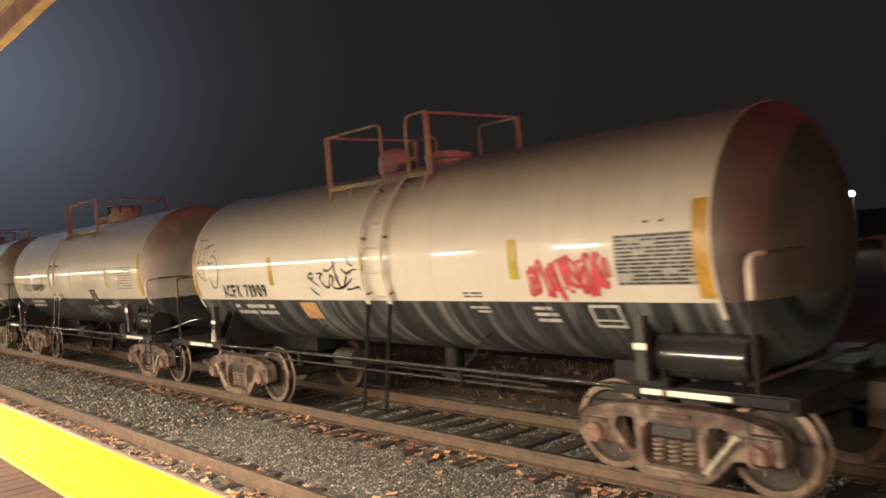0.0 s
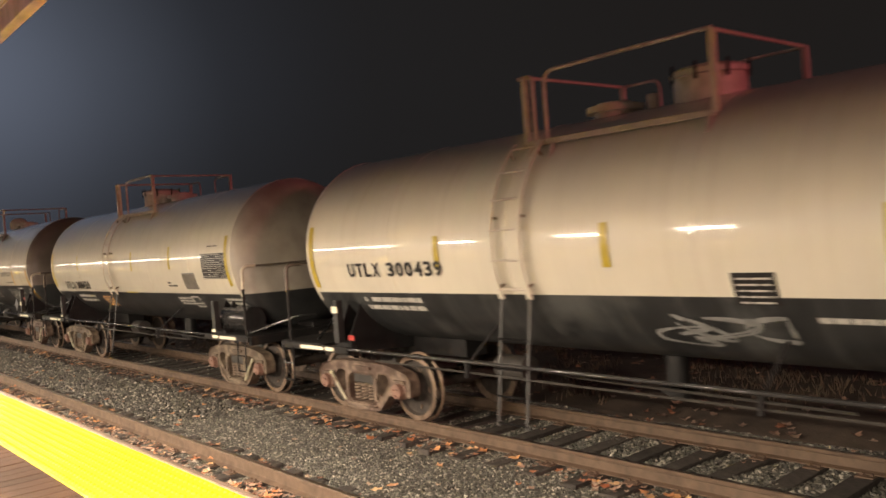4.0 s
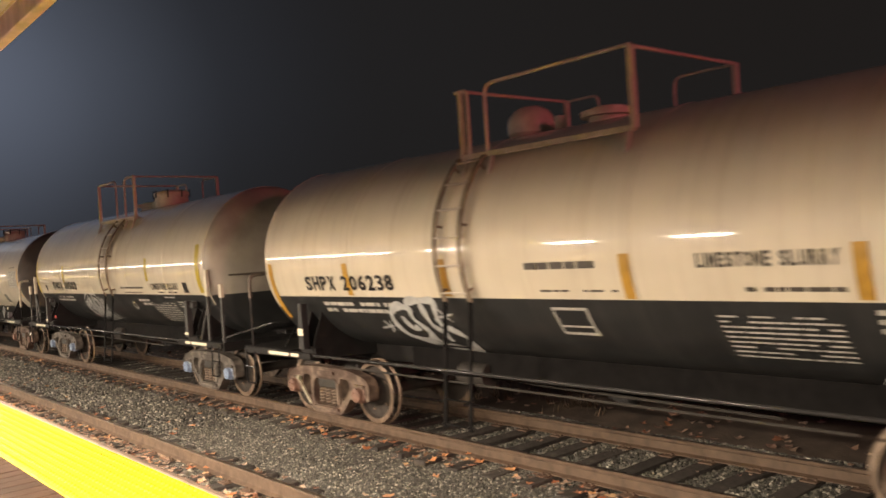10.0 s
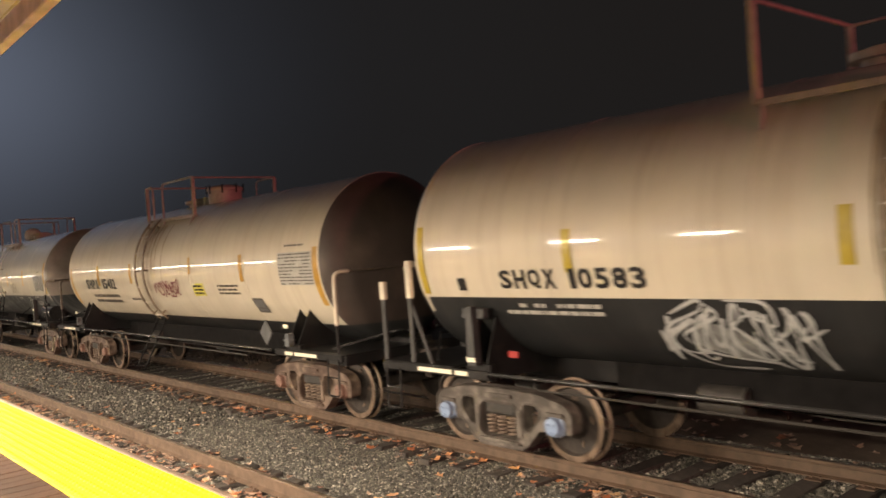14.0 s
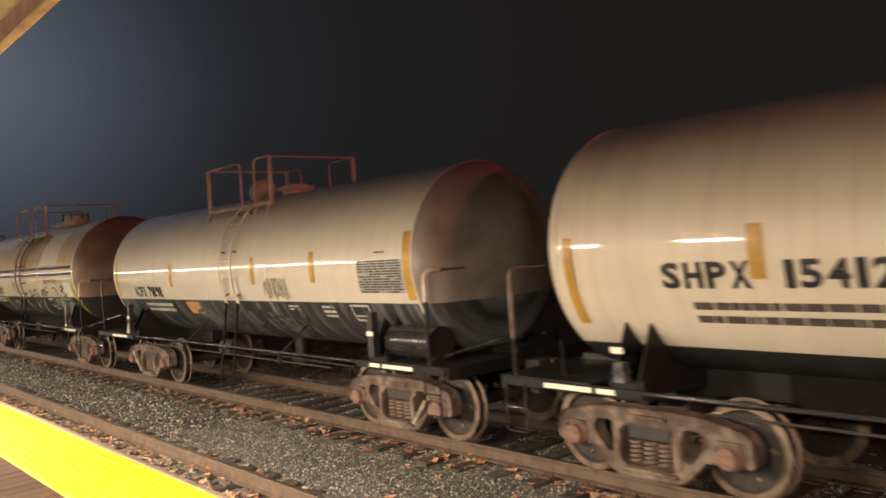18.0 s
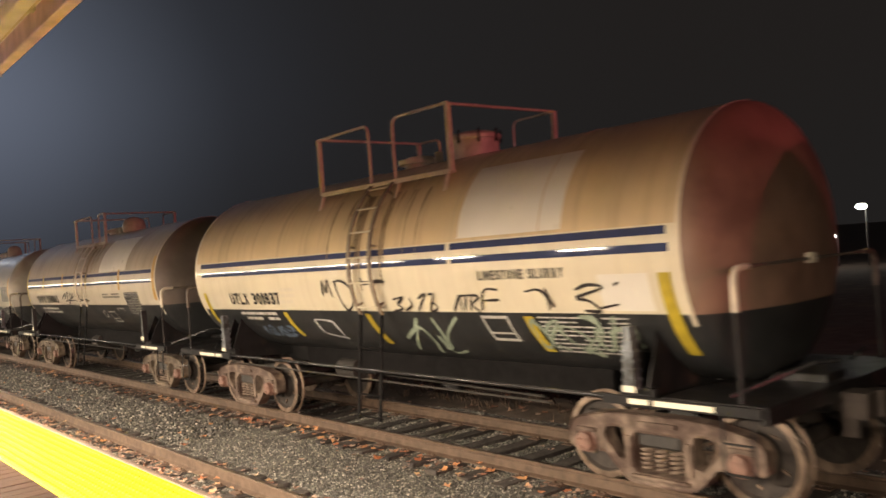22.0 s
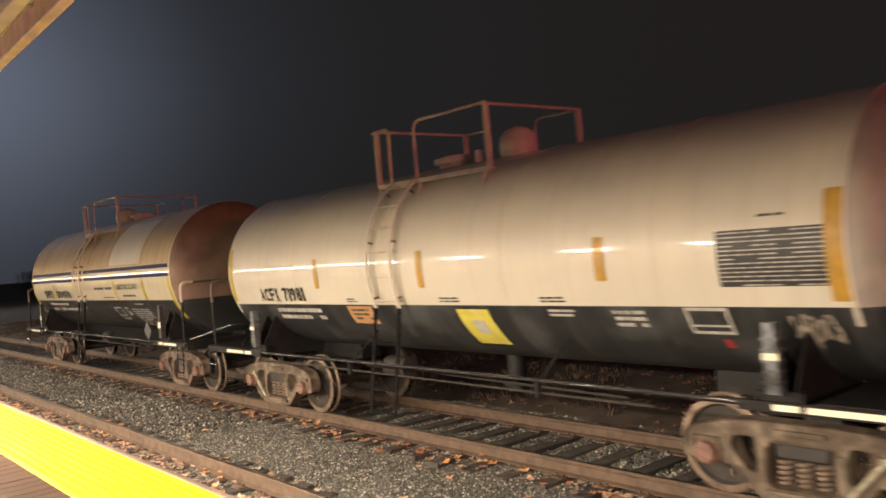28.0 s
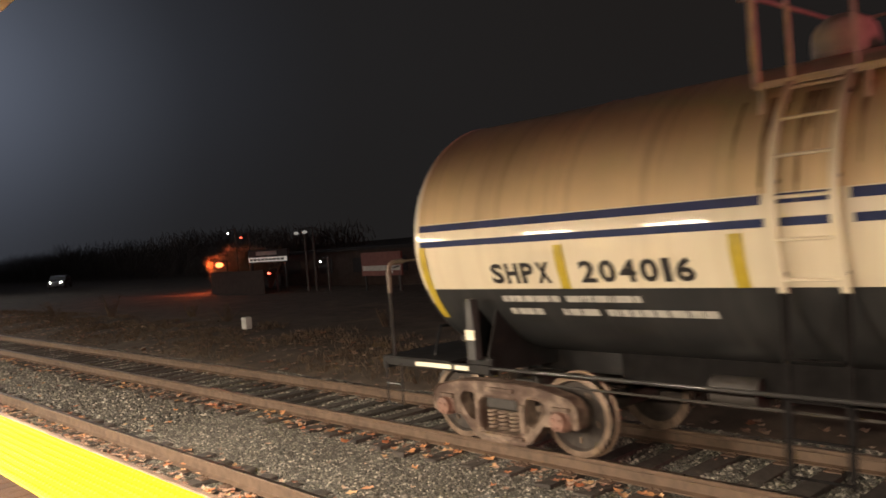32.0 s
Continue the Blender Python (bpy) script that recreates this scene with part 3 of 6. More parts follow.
def tile_mesh():
    bm = bmesh.new()
    w = 0.5747
    box(bm, 0, w - 0.004, 0, w - 0.004, -0.035, 0, 0.003)
    n = 9
    p = w / n
    for i in range(n):
        for j in range(n):
            cx, cy = (i + 0.5) * p, (j + 0.5) * p
            lo = [bm.verts.new((cx + 0.018 * math.cos(t), cy + 0.018 * math.sin(t), 0.0004)) for t in (k * math.pi / 4 for k in range(8))]
            hi = [bm.verts.new((cx + 0.0105 * math.cos(t), cy + 0.0105 * math.sin(t), 0.009)) for t in (k * math.pi / 4 for k in range(8))]
            ring_face(bm, lo, hi)
            bm.faces.new(hi)
    return mesh_of("tactile_tile", bm, YELLOW)


TILE_ME = tile_mesh()
for i in range(70):
    child("tactile_tile", TILE_ME, plat, pose(5 - i * 0.5747, STRIP, DECK + random.uniform(0, 0.002)))
far_tiles = bmesh.new()
box(far_tiles, -120, 5 - 69 * 0.5747 - 0.002, STRIP, STRIP + 0.57, DECK - 0.035, DECK)
part("far_tactile_strip", far_tiles, YELLOW, plat)
board_me = []
for k in range(5):
    bm = box(bmesh.new(), 0.003, 0.137, -8.0, STRIP - 0.006, -0.04, 0.0, 0.004)
    board_me.append(mesh_of("deck_board", bm, DECK_W))
for i in range(130):
    child("deck_board", board_me[i % 5], plat, pose(4 - i * 0.14, 0, DECK - 0.002 + random.uniform(-0.0015, 0.0015)))
far_boards = bmesh.new()
for i in range(130, 700):
    box(far_boards, 4 - i * 0.14 + 0.003, 4 - i * 0.14 + 0.137, -8.0, STRIP - 0.006, DECK - 0.042, DECK - 0.002)
st = part("far_deck_boards", far_boards, DECK_W, plat)
st["kind"] = "stuff"

# canopy over the platform
can = thing("canopy", "timber platform canopy with a varnished fascia", "canopy", kind="structure")
part("roof", box(bmesh.new(), -90, 18, -9, 1.604, 4.46, 4.58), CANOPY_S, can)
part("fascia", box(bmesh.new(), -90, 18, 1.605, 1.69, 4.30, 4.60, 0.008), CANOPY_W, can, "varnished timber fascia board")
part("edge_purlin", box(bmesh.new(), -90, 18, 1.40, 1.50, 4.36, 4.455, 0.006), CANOPY_S, can)
for i in range(26):
    x = 8 - i * 2.4
    part("rafter", box(bmesh.new(), x - 0.05, x + 0.05, -8.9, 1.39, 4.30, 4.455, 0.006), CANOPY_S, can)
bm = bmesh.new()
tube(bm, [(18, 1.545, 4.42), (-90, 1.545, 4.42)], 0.014, 8)
part("conduit", bm, PIPE, can, "painted conduit under the canopy edge", soft=40)
for i in range(24):
    x = 2.1 - i * 1.35
    bm = box(bmesh.new(), x - 0.03, x + 0.03, 1.515, 1.575, 4.395, 4.455, 0.006)
    part("conduit_clamp", bm, PIPE, can)
tagged(new("station_wall", mesh_of("station_wall", box(bmesh.new(), -60, 40, -9.3, -9.0, DECK, 4.58), CONC)), "plain station wall behind the platform", "wall", kind="structure")



def platform_lamp(x, w):
    # the low posts and shade are invented; the lamps stay out of view
    h = w / 2
    t = thing("platform_lamp", "unseen platform lamp with an invented shade and low posts" if w < 2 else "long unseen platform lamp with an invented shade and low posts", "lamp", "platform lamps", m=pose(x, LAMP_Y, DECK))
    top = LAMP_Z - DECK
    part("shade", box(bmesh.new(), -h - 0.13, h + 0.13, -0.13, 0.11, top + 0.02, top + 0.10, 0.02), POLE, t)
    part("diffuser", box(bmesh.new(), -h - 0.05, h + 0.05, -0.09, 0.09, top + 0.004, top + 0.018), GLOW_C, t, "glowing diffuser")
    # glowing strip added to enlarge the lamp reflections on the tanks
    part("lens", box(bmesh.new(), -h - 0.05, h + 0.05, 0.111, 0.120, top + 0.02, top + 0.10), GLOW_L, t, "glowing strip facing the tracks, added for the tank highlights")
    for dx in (-h - 0.09, h + 0.09):
        bm = bmesh.new()
        cyl(bm, (dx, -0.10, 0.0), (dx, -0.10, top + 0.05), 0.02, 8)
        part("post", bm, POLE, t)
    return t


short_lamp, long_lamp = platform_lamp(*LAMPS[0][:2]), platform_lamp(*LAMPS[5][:2])
for x, w, watts in LAMPS[1:5] + LAMPS[6:]:
    copy_thing(short_lamp if w < 2 else long_lamp, pose(x, LAMP_Y, DECK))

# ---- the train ----
SHARED = {}


def shared(key, build, materials, soft=0):
    if key not in SHARED:
        SHARED[key] = mesh_of(key.split(":")[0], build(), materials)
        if soft:
            smooth(SHARED[key], soft)
    return SHARED[key]


def rounded(loop, r=0.04, n=3):
    """A closed outline with its corners rounded."""
    out = []
    k = len(loop)
    for i in range(k):
        p, a, b = Vector(loop[i]), Vector(loop[i - 1]), Vector(loop[(i + 1) % k])
        ra = min(r, (a - p).length * 0.45, (b - p).length * 0.45)
        p0, p1 = p + (a - p).normalized() * ra, p + (b - p).normalized() * ra
        for j in range(n + 1):
            t = j / n
            out.append(p0 * (1 - t) ** 2 + p * 2 * t * (1 - t) + p1 * t * t)
    return out


def pierced_plate(bm, loops, y0, y1, rim=0.02, sunk=0.02):
    """A plate between y0 and y1 with an outline and holes, its faces sunk inside a raised rim."""
    es = []
    for loop in loops:
        vs = [bm.verts.new((p.x, y0, p.y)) for p in loop]
        es += [bm.edges.new((vs[i], vs[(i + 1) % len(vs)])) for i in range(len(vs))]
    fs = [f for f in bmesh.ops.triangle_fill(bm, edges=es, use_beauty=True, use_dissolve=False)["geom"] if isinstance(f, bmesh.types.BMFace)]
    ext = bmesh.ops.extrude_face_region(bm, geom=fs)["geom"]
    far = [f for f in ext if isinstance(f, bmesh.types.BMFace)]
    bmesh.ops.translate(bm, vec=(0, y1 - y0, 0), verts=list({v for f in far for v in f.verts}))
    bmesh.ops.recalc_face_normals(bm, faces=bm.faces)
    for yy in (y0, y1):
        flat = [f for f in bm.faces if all(abs(v.co.y - yy) < 1e-5 for v in f.verts)]
        bmesh.ops.inset_region(bm, faces=flat, thickness=rim, depth=0.0, use_even_offset=True)
        flat = [f for f in flat if f.is_valid]
        bmesh.ops.translate(bm, vec=(0, sunk if yy < 0 else -sunk, 0), verts=list({v for f in flat for v in f.verts}))
    return bm


def side_frame_bm():
    """A cast side frame: deep top chord, pedestals over the bearings, two windows and a spring opening."""
    half = [(0.30, 0.805), (0.62, 0.79), (0.84, 0.745), (1.04, 0.70), (1.13, 0.60), (1.13, 0.40), (1.05, 0.36), (1.02, 0.55), (0.765, 0.55),
            (0.745, 0.36), (0.655, 0.38), (0.44, 0.155), (0.34, 0.105)]
    outer = half + [(-x, z) for x, z in reversed(half)]
    window = [(0.405, 0.655), (0.60, 0.645), (0.645, 0.585), (0.63, 0.50), (0.475, 0.33), (0.405, 0.35)]
    slot = [(-0.285, 0.215), (0.285, 0.215), (0.285, 0.62), (-0.285, 0.62)]
    bm = bmesh.new()
    pierced_plate(bm, [rounded(outer, 0.05), rounded(window, 0.06), rounded([(-x, z) for x, z in reversed(window)], 0.06), rounded(slot, 0.05)], -0.085, 0.085)
    for sx in (-1, 1):
        box(bm, sx * 0.889 - 0.12, sx * 0.889 + 0.12, -0.10, 0.10, 0.552, 0.60, 0.008)       # bearing adapters
        box(bm, sx * 0.345 - 0.035, sx * 0.345 + 0.035, -0.105, -0.086, 0.26, 0.58, 0.006)   # wear plates on the columns
    box(bm, -0.33, 0.33, -0.115, 0.115, 0.165, 0.20, 0.008)                                # spring seat
    box(bm, -0.22, 0.22, -0.095, -0.06, 0.69, 0.735, 0.006)                                # raised casting mark
    return bm


def lit_edge_bm(s):
    # added pale bar: the light caught by the window's worn lower edge
    bm = bmesh.new()
    tube(bm, [(s * 0.70, -0.125, 0.58), (s * 0.60, -0.125, 0.47), (s * 0.38, -0.12, 0.22)], [0.018, 0.026, 0.020], 6)
    box(bm, s * 0.71 - 0.04, s * 0.71 + 0.04, -0.14, -0.10, 0.57, 0.62, 0.006)
    return bm


def wheelset_bm():
    bm = bmesh.new()
    for s in (-1, 1):
        f = s * 0.7525
        prof = [(f - s * 0.055, 0.10), (f - s * 0.055, 0.38), (f - s * 0.065, 0.482), (f - s * 0.045, 0.482), (f - s * 0.03, 0.459), (f + s * 0.06, 0.455), (f + s * 0.066, 0.446),
                (f + s * 0.066, 0.385), (f + s * 0.02, 0.36), (f + s * 0.012, 0.20), (f + s * 0.05, 0.16), (f + s * 0.07, 0.11)]
        lathe_y(bm, prof if s > 0 else prof, 40)
    lathe_y(bm, [(-1.02, 0.08), (1.02, 0.08)], 14)
    for f in bm.faces:
        c = f.calc_center_median()
        q = math.hypot(c.x, c.z)
        # inside the rim, the shade of the dished plate is put into the colour
        if q < 0.372:
            f.material_index = 2
        if 0.445 < math.hypot(c.x, c.z) < 0.47 and len(f.verts) == 4 and abs(abs(c.y) - 0.765) < 0.04:
            f.material_index = 1
    # casting marks on the plates
    for k in range(5):
        a = 2 * math.pi * k / 5
        for s in (-1, 1):
            box(bm, 0.27 * math.cos(a) - 0.03, 0.27 * math.cos(a) + 0.03, s * 0.775 - 0.012, s * 0.775 + 0.012, 0.27 * math.sin(a) - 0.012, 0.27 * math.sin(a) + 0.012)
    bmesh.ops.recalc_face_normals(bm, faces=bm.faces)
    return bm


def cap_bm():
    bm = bmesh.new()
    lathe_y(bm, [(-0.13, 0.06), (-0.125, 0.098), (-0.06, 0.105), (-0.05, 0.125), (0.05, 0.125)], 20)
    for k in range(3):
        a = 2 * math.pi * k / 3 + 0.5
        box(bm, 0.055 * math.cos(a) - 0.014, 0.055 * math.cos(a) + 0.014, -0.145, -0.128, 0.055 * math.sin(a) - 0.014, 0.055 * math.sin(a) + 0.014)
    bmesh.ops.recalc_face_normals(bm, faces=bm.faces)
    return bm


def spring_bm():
    bm = bmesh.new()
    n = 44
    tube(bm, [(0.062 * math.cos(6.283 * 5 * i / n), 0.062 * math.sin(6.283 * 5 * i / n), 0.235 + 0.23 * i / n) for i in range(n + 1)], 0.017, 6)
    return bm


def bolster_bm():
    bm = bmesh.new()
    box(bm, -0.25, 0.25, -1.06, 1.06, 0.47, 0.63, 0.03)
    box(bm, -0.18, 0.18, -0.62, 0.62, 0.60, 0.80, 0.03)
    cyl(bm, (0, 0, 0.78), (0, 0, 0.90), 0.2, 20)
    for s in (-1, 1):
        box(bm, s * 0.60 - 0.05, s * 0.60 + 0.05, -0.7, 0.7, 0.36, 0.48, 0.02)      # brake beams
    return bm


WHEELSETS = []


def truck(car, x, cap_mat, edge_side, cast):
    b = child("truck", shared("truck", bolster_bm, GREASE), car, pose(x, 0, 0))
    for s in (-1, 1):
        child("side_frame", shared("side_frame:" + cast.name, side_frame_bm, cast, 35), b, pose(0, s * 1.0, 0), "cast steel side frame caked in dust")
        for sx in (-1, 1):
            child("bearing_cap", shared("bearing_cap:" + cap_mat.name, cap_bm, cap_mat, 35), b, pose(sx * 0.889, s * 1.03, 0.457, 0, 0, 0 if s < 0 else 180))
        for sx in (-0.17, 0.0, 0.17):
            child("spring", shared("spring", spring_bm, RUST, 60), b, pose(sx, s * 1.0, 0))
    for sx in (-1, 1):
        w = child("wheelset", shared("wheelset", wheelset_bm, [WHEEL, TREAD, WHEEL_PLATE], 35), b, pose(sx * 0.889, 0, 0.457), "steel wheels and axle with dusty brown rims and plates coloured dark as in shade")
        WHEELSETS.append((w, sx * 0.889, len(WHEELSETS) * 37.0))
    if edge_side:
        child("brake_lever", shared("brake_lever:%d" % edge_side, lambda: lit_edge_bm(edge_side), LIT_EDGE, 40), b, pose(0, -1.0, 0), "pale worn brake lever across the side frame")


GLYPHS = {}


def glyph(ch, bold=0.032):
    """One letter of the built-in font, stretched to a unit square."""
    if ch not in GLYPHS:
        cu = bpy.data.curves.new("lettering", "FONT")
        cu.body, cu.size, cu.offset, cu.resolution_u = ch, 1.0, bold, 3
        ob = bpy.data.objects.new("lettering_tmp", cu)
        scene.collection.objects.link(ob)
        bpy.context.view_layer.update()
        me = bpy.data.meshes.new_from_object(ob.evaluated_get(bpy.context.evaluated_depsgraph_get()))
        bpy.data.objects.remove(ob)
        co = np.array([v.co[:2] for v in me.vertices])
        co = (co - co.min(0)) / (co.max(0) - co.min(0))
        GLYPHS[ch] = (co.tolist(), [tuple(p.vertices) for p in me.polygons])
    return GLYPHS[ch]


def block_letters(body, width, height):
    """Stencil lettering: every letter fills a cell of its own."""
    size = {" ": 0.62, "I": 0.34, "1": 0.46}
    gap = 0.24
    total = sum(size.get(c, 1.0) for c in body) + gap * (len(body) - 1)
    k, x = width / total, 0.0
    verts, faces = [], []
    for c in body:
        w = size.get(c, 1.0)
        if c != " ":
            co, fs = glyph(c)
            n = len(verts)
            verts += [((x + u * w) * k, v * height) for u, v in co]
            faces += [tuple(n + i for i in f) for f in fs]
        x += w + gap
    return verts, faces


TAGS = {
    # hand-sprayed strokes, each within a unit square
    "fat": [
        [(0.38, 0.85), (0.24, 0.9), (0.06, 0.78), (0, 0.56), (0.03, 0.33), (0.16, 0.23), (0.32, 0.19), (0.46, 0.36), (0.47, 0.52)],
        [(0.2, 0.7), (0.22, 0.55), (0.27, 0.45), (0.37, 0.49)],
        [(0.4, 0.85), (0.4, 0.95), (0.52, 1), (0.68, 1), (0.85, 0.99), (0.82, 0.82), (0.77, 0.59)],
        [(0.42, 0.89), (0.38, 0.67), (0.46, 0.49), (0.48, 0.33), (0.46, 0.18)],
        [(0.64, 0.95), (0.63, 0.74), (0.64, 0.53), (0.72, 0.41), (0.69, 0.21)],
        [(0.76, 0.58), (0.88, 0.48), (0.99, 0.38), (1, 0.19), (0.83, 0)],
        [(0.38, 0.16), (0.48, 0.08), (0.67, 0.08), (0.87, 0.01)],
    ],
    "stars": [
        [(0, 0.15), (0.2, 0.27)],
        [(0.09, 0.44), (0.16, 0.07)],
        [(0.09, 0), (0.19, 0.46)],
        [(0.82, 0.63), (1, 0.76)],
        [(0.95, 1), (0.87, 0.46)],
        [(0.85, 0.93), (0.95, 0.49)],
    ],
    "script": [
        [(0, 0.51), (0.04, 0.6), (0.1, 0.6), (0.09, 0.47), (0.01, 0.51), (0.19, 0.24)],
        [(0.17, 0.6), (0.28, 0.6), (0.23, 0.47), (0.3, 0.25), (0.37, 0.25), (0.43, 0.56), (0.47, 0.44), (0.43, 0.25), (0.52, 0.18)],
        [(0.01, 0.24), (0.07, 0.09), (0.15, 0)],
        [(0.32, 0.69), (0.41, 0.67), (0.5, 0.8), (0.5, 0.96), (0.52, 0.62), (0.56, 0.29), (0.63, 0.25), (0.72, 0.53)],
        [(0.52, 0.18), (0.66, 0.25), (0.8, 0.45)],
        [(0.63, 0.71), (0.72, 0.58), (0.84, 0.67), (1, 0.65)],
        [(0.75, 1), (0.77, 0.84), (0.84, 0.75)],
        [(0.67, 0.16), (0.78, 0.18), (0.88, 0.22), (0.92, 0.07)],
    ],
    "loops": [
        [(0.01, 0.99), (0.11, 1), (0.38, 1)],
        [(0.22, 0.8), (0.42, 0.84), (0.65, 0.88), (0.72, 0.89)],
        [(0.12, 0.94), (0.13, 0.73), (0.05, 0.51)],
        [(0.35, 0.81), (0.34, 0.52)],
        [(0.51, 0.84), (0.49, 0.61), (0.6, 0.49), (0.82, 0.53)],
        [(0.65, 0.62), (0.75, 0.66), (0.91, 0.59), (1, 0.46), (1, 0.24), (0.84, 0), (0.68, 0), (0.59, 0.16)],
        [(0.04, 0.51), (0.27, 0.56)],
        [(0.05, 0.51), (0, 0.36), (0.12, 0.25), (0.35, 0.13)],
        [(0.32, 0.49), (0.38, 0.55), (0.45, 0.48)],
        [(0.33, 0.49), (0.32, 0.21), (0.36, 0.13)],
        [(0.81, 0.68), (0.89, 0.79)],
    ],
    "figures": [
        [(0.0, 0.50), (0.02, 0.95), (0.045, 0.60), (0.075, 0.98), (0.095, 0.45)],
        [(0.145, 0.95), (0.165, 0.40), (0.20, 0.05), (0.285, 0.30), (0.29, 0.72), (0.21, 0.93), (0.13, 0.90)],
        [(0.41, 1), (0.44, 0.8), (0.55, 0.9), (0.63, 0.86)],
        [(0.41, 0.88), (0.62, 0.84)],
        [(0.66, 0.37), (0.75, 0.43), (0.69, 0.24), (0.72, 0.12), (0.63, 0.04)],
        [(0.8, 0.43), (0.8, 0.2), (0.73, 0.06)],
        [(0.87, 0.39), (0.94, 0.51), (0.84, 0.06)],
        [(0.96, 0.49), (1, 0.49), (0.94, 0.06), (1, 0.14), (0.97, 0.33)],
    ],
    "letters": [
        [(0, 0.03), (0.07, 0.59), (0.06, 0.06)],
        [(0.06, 0.62), (0.18, 0.66)],
        [(0.12, 0.62), (0.08, 0.03)],
        [(0.12, 0.06), (0.16, 0.62), (0.2, 0.56), (0.15, 0.31), (0.18, 0)],
        [(0.2, 0.06), (0.25, 0.81), (0.34, 0.84)],
        [(0.23, 0.44), (0.33, 0.47)],
        [(0.5, 0.75), (0.58, 0.81), (0.62, 0.53), (0.61, 0.09)],
        [(0.62, 0.87), (0.64, 0.19)],
        [(0.78, 0.78), (0.85, 0.94), (0.92, 0.84), (0.78, 0.53), (0.84, 0.41), (0.88, 0.09), (0.8, 0.09)],
        [(0.89, 0.19), (0.98, 0.31)],
        [(0.98, 0.91), (1, 1)],
    ],
    "wild": [
        [(0.41, 0.96), (0.26, 0.65), (0.02, 0.39), (0.36, 0.72), (0.43, 0.35), (0.31, 0)],
        [(0.64, 0.98), (0.64, 0.52), (0.48, 0.11)],
        [(1, 1), (0.72, 0.56), (0.55, 0.13)],
        [(0.32, 0.65), (0, 0.06)],
        [(0.56, 0.52), (0.54, 0.04), (0.76, 0.11)],
    ],
    "tangle": [
        [(0.14, 0.8), (0.34, 1), (0.34, 0.86), (0.1, 0.61), (0, 0.2)],
        [(0.38, 0.96), (0.43, 0.78), (0.19, 0.52), (0.2, 0.36)],
        [(0.5, 1), (0.72, 0.97), (0.75, 0.68), (0.67, 0.75), (0.59, 0.9)],
        [(0.08, 0.52), (0.11, 0.22), (0.25, 0), (0.54, 0)],
        [(0.2, 0.28), (0.41, 0.17), (0.66, 0.12)],
        [(0.62, 0.59), (0.61, 0.43), (0.6, 0.19), (0.7, 0.03)],
        [(0.83, 0.83), (0.8, 0.61), (0.68, 0.41), (0.75, 0.33)],
        [(0.91, 0.68), (0.86, 0.49), (1, 0.65)],
        [(0.75, 0.45), (0.77, 0.22), (0.83, 0.17)],
    ],
    "wash": [
        [(0.07, 1), (0.22, 0.74), (0.46, 0.48), (0.72, 0.35)],
        [(0, 0.55), (0.22, 0.19), (0.72, 0.06)],
        [(1, 0.35), (1, 0)],
    ],
    "scrawl": [
        [(0, 0.38), (0.19, 0.78), (0.14, 0.38), (0.3, 0.92), (0.24, 0.4), (0.15, 0.2)],
        [(0.27, 0.38), (0.36, 0.35), (0.35, 0.75), (0.42, 0.68), (0.37, 0.35), (0.5, 0.78), (0.42, 0.43), (0.51, 0.58)],
        [(0.15, 0.28), (0.35, 0.28), (0.56, 0.3), (0.63, 0.15)],
        [(0.22, 0), (0.31, 0.2), (0.31, 0.05)],
        [(0.61, 0.73), (0.63, 0.5), (0.71, 0.83)],
        [(0.65, 1), (0.65, 0.38), (0.73, 0.68)],
        [(0.64, 0.43), (0.79, 0.33), (1, 0.35)],
    ],
    "ring": [
        [(0.13, 0.73), (0.67, 1), (1, 0.8), (1, 0.33), (0.47, 0), (0, 0.27), (0.13, 0.73)],
    ],
    "ringI": [
        [(0.1, 0.76), (0.52, 1), (0.86, 0.82), (1, 0.35), (0.48, 0), (0, 0.24), (0.1, 0.76)],
    ],
}


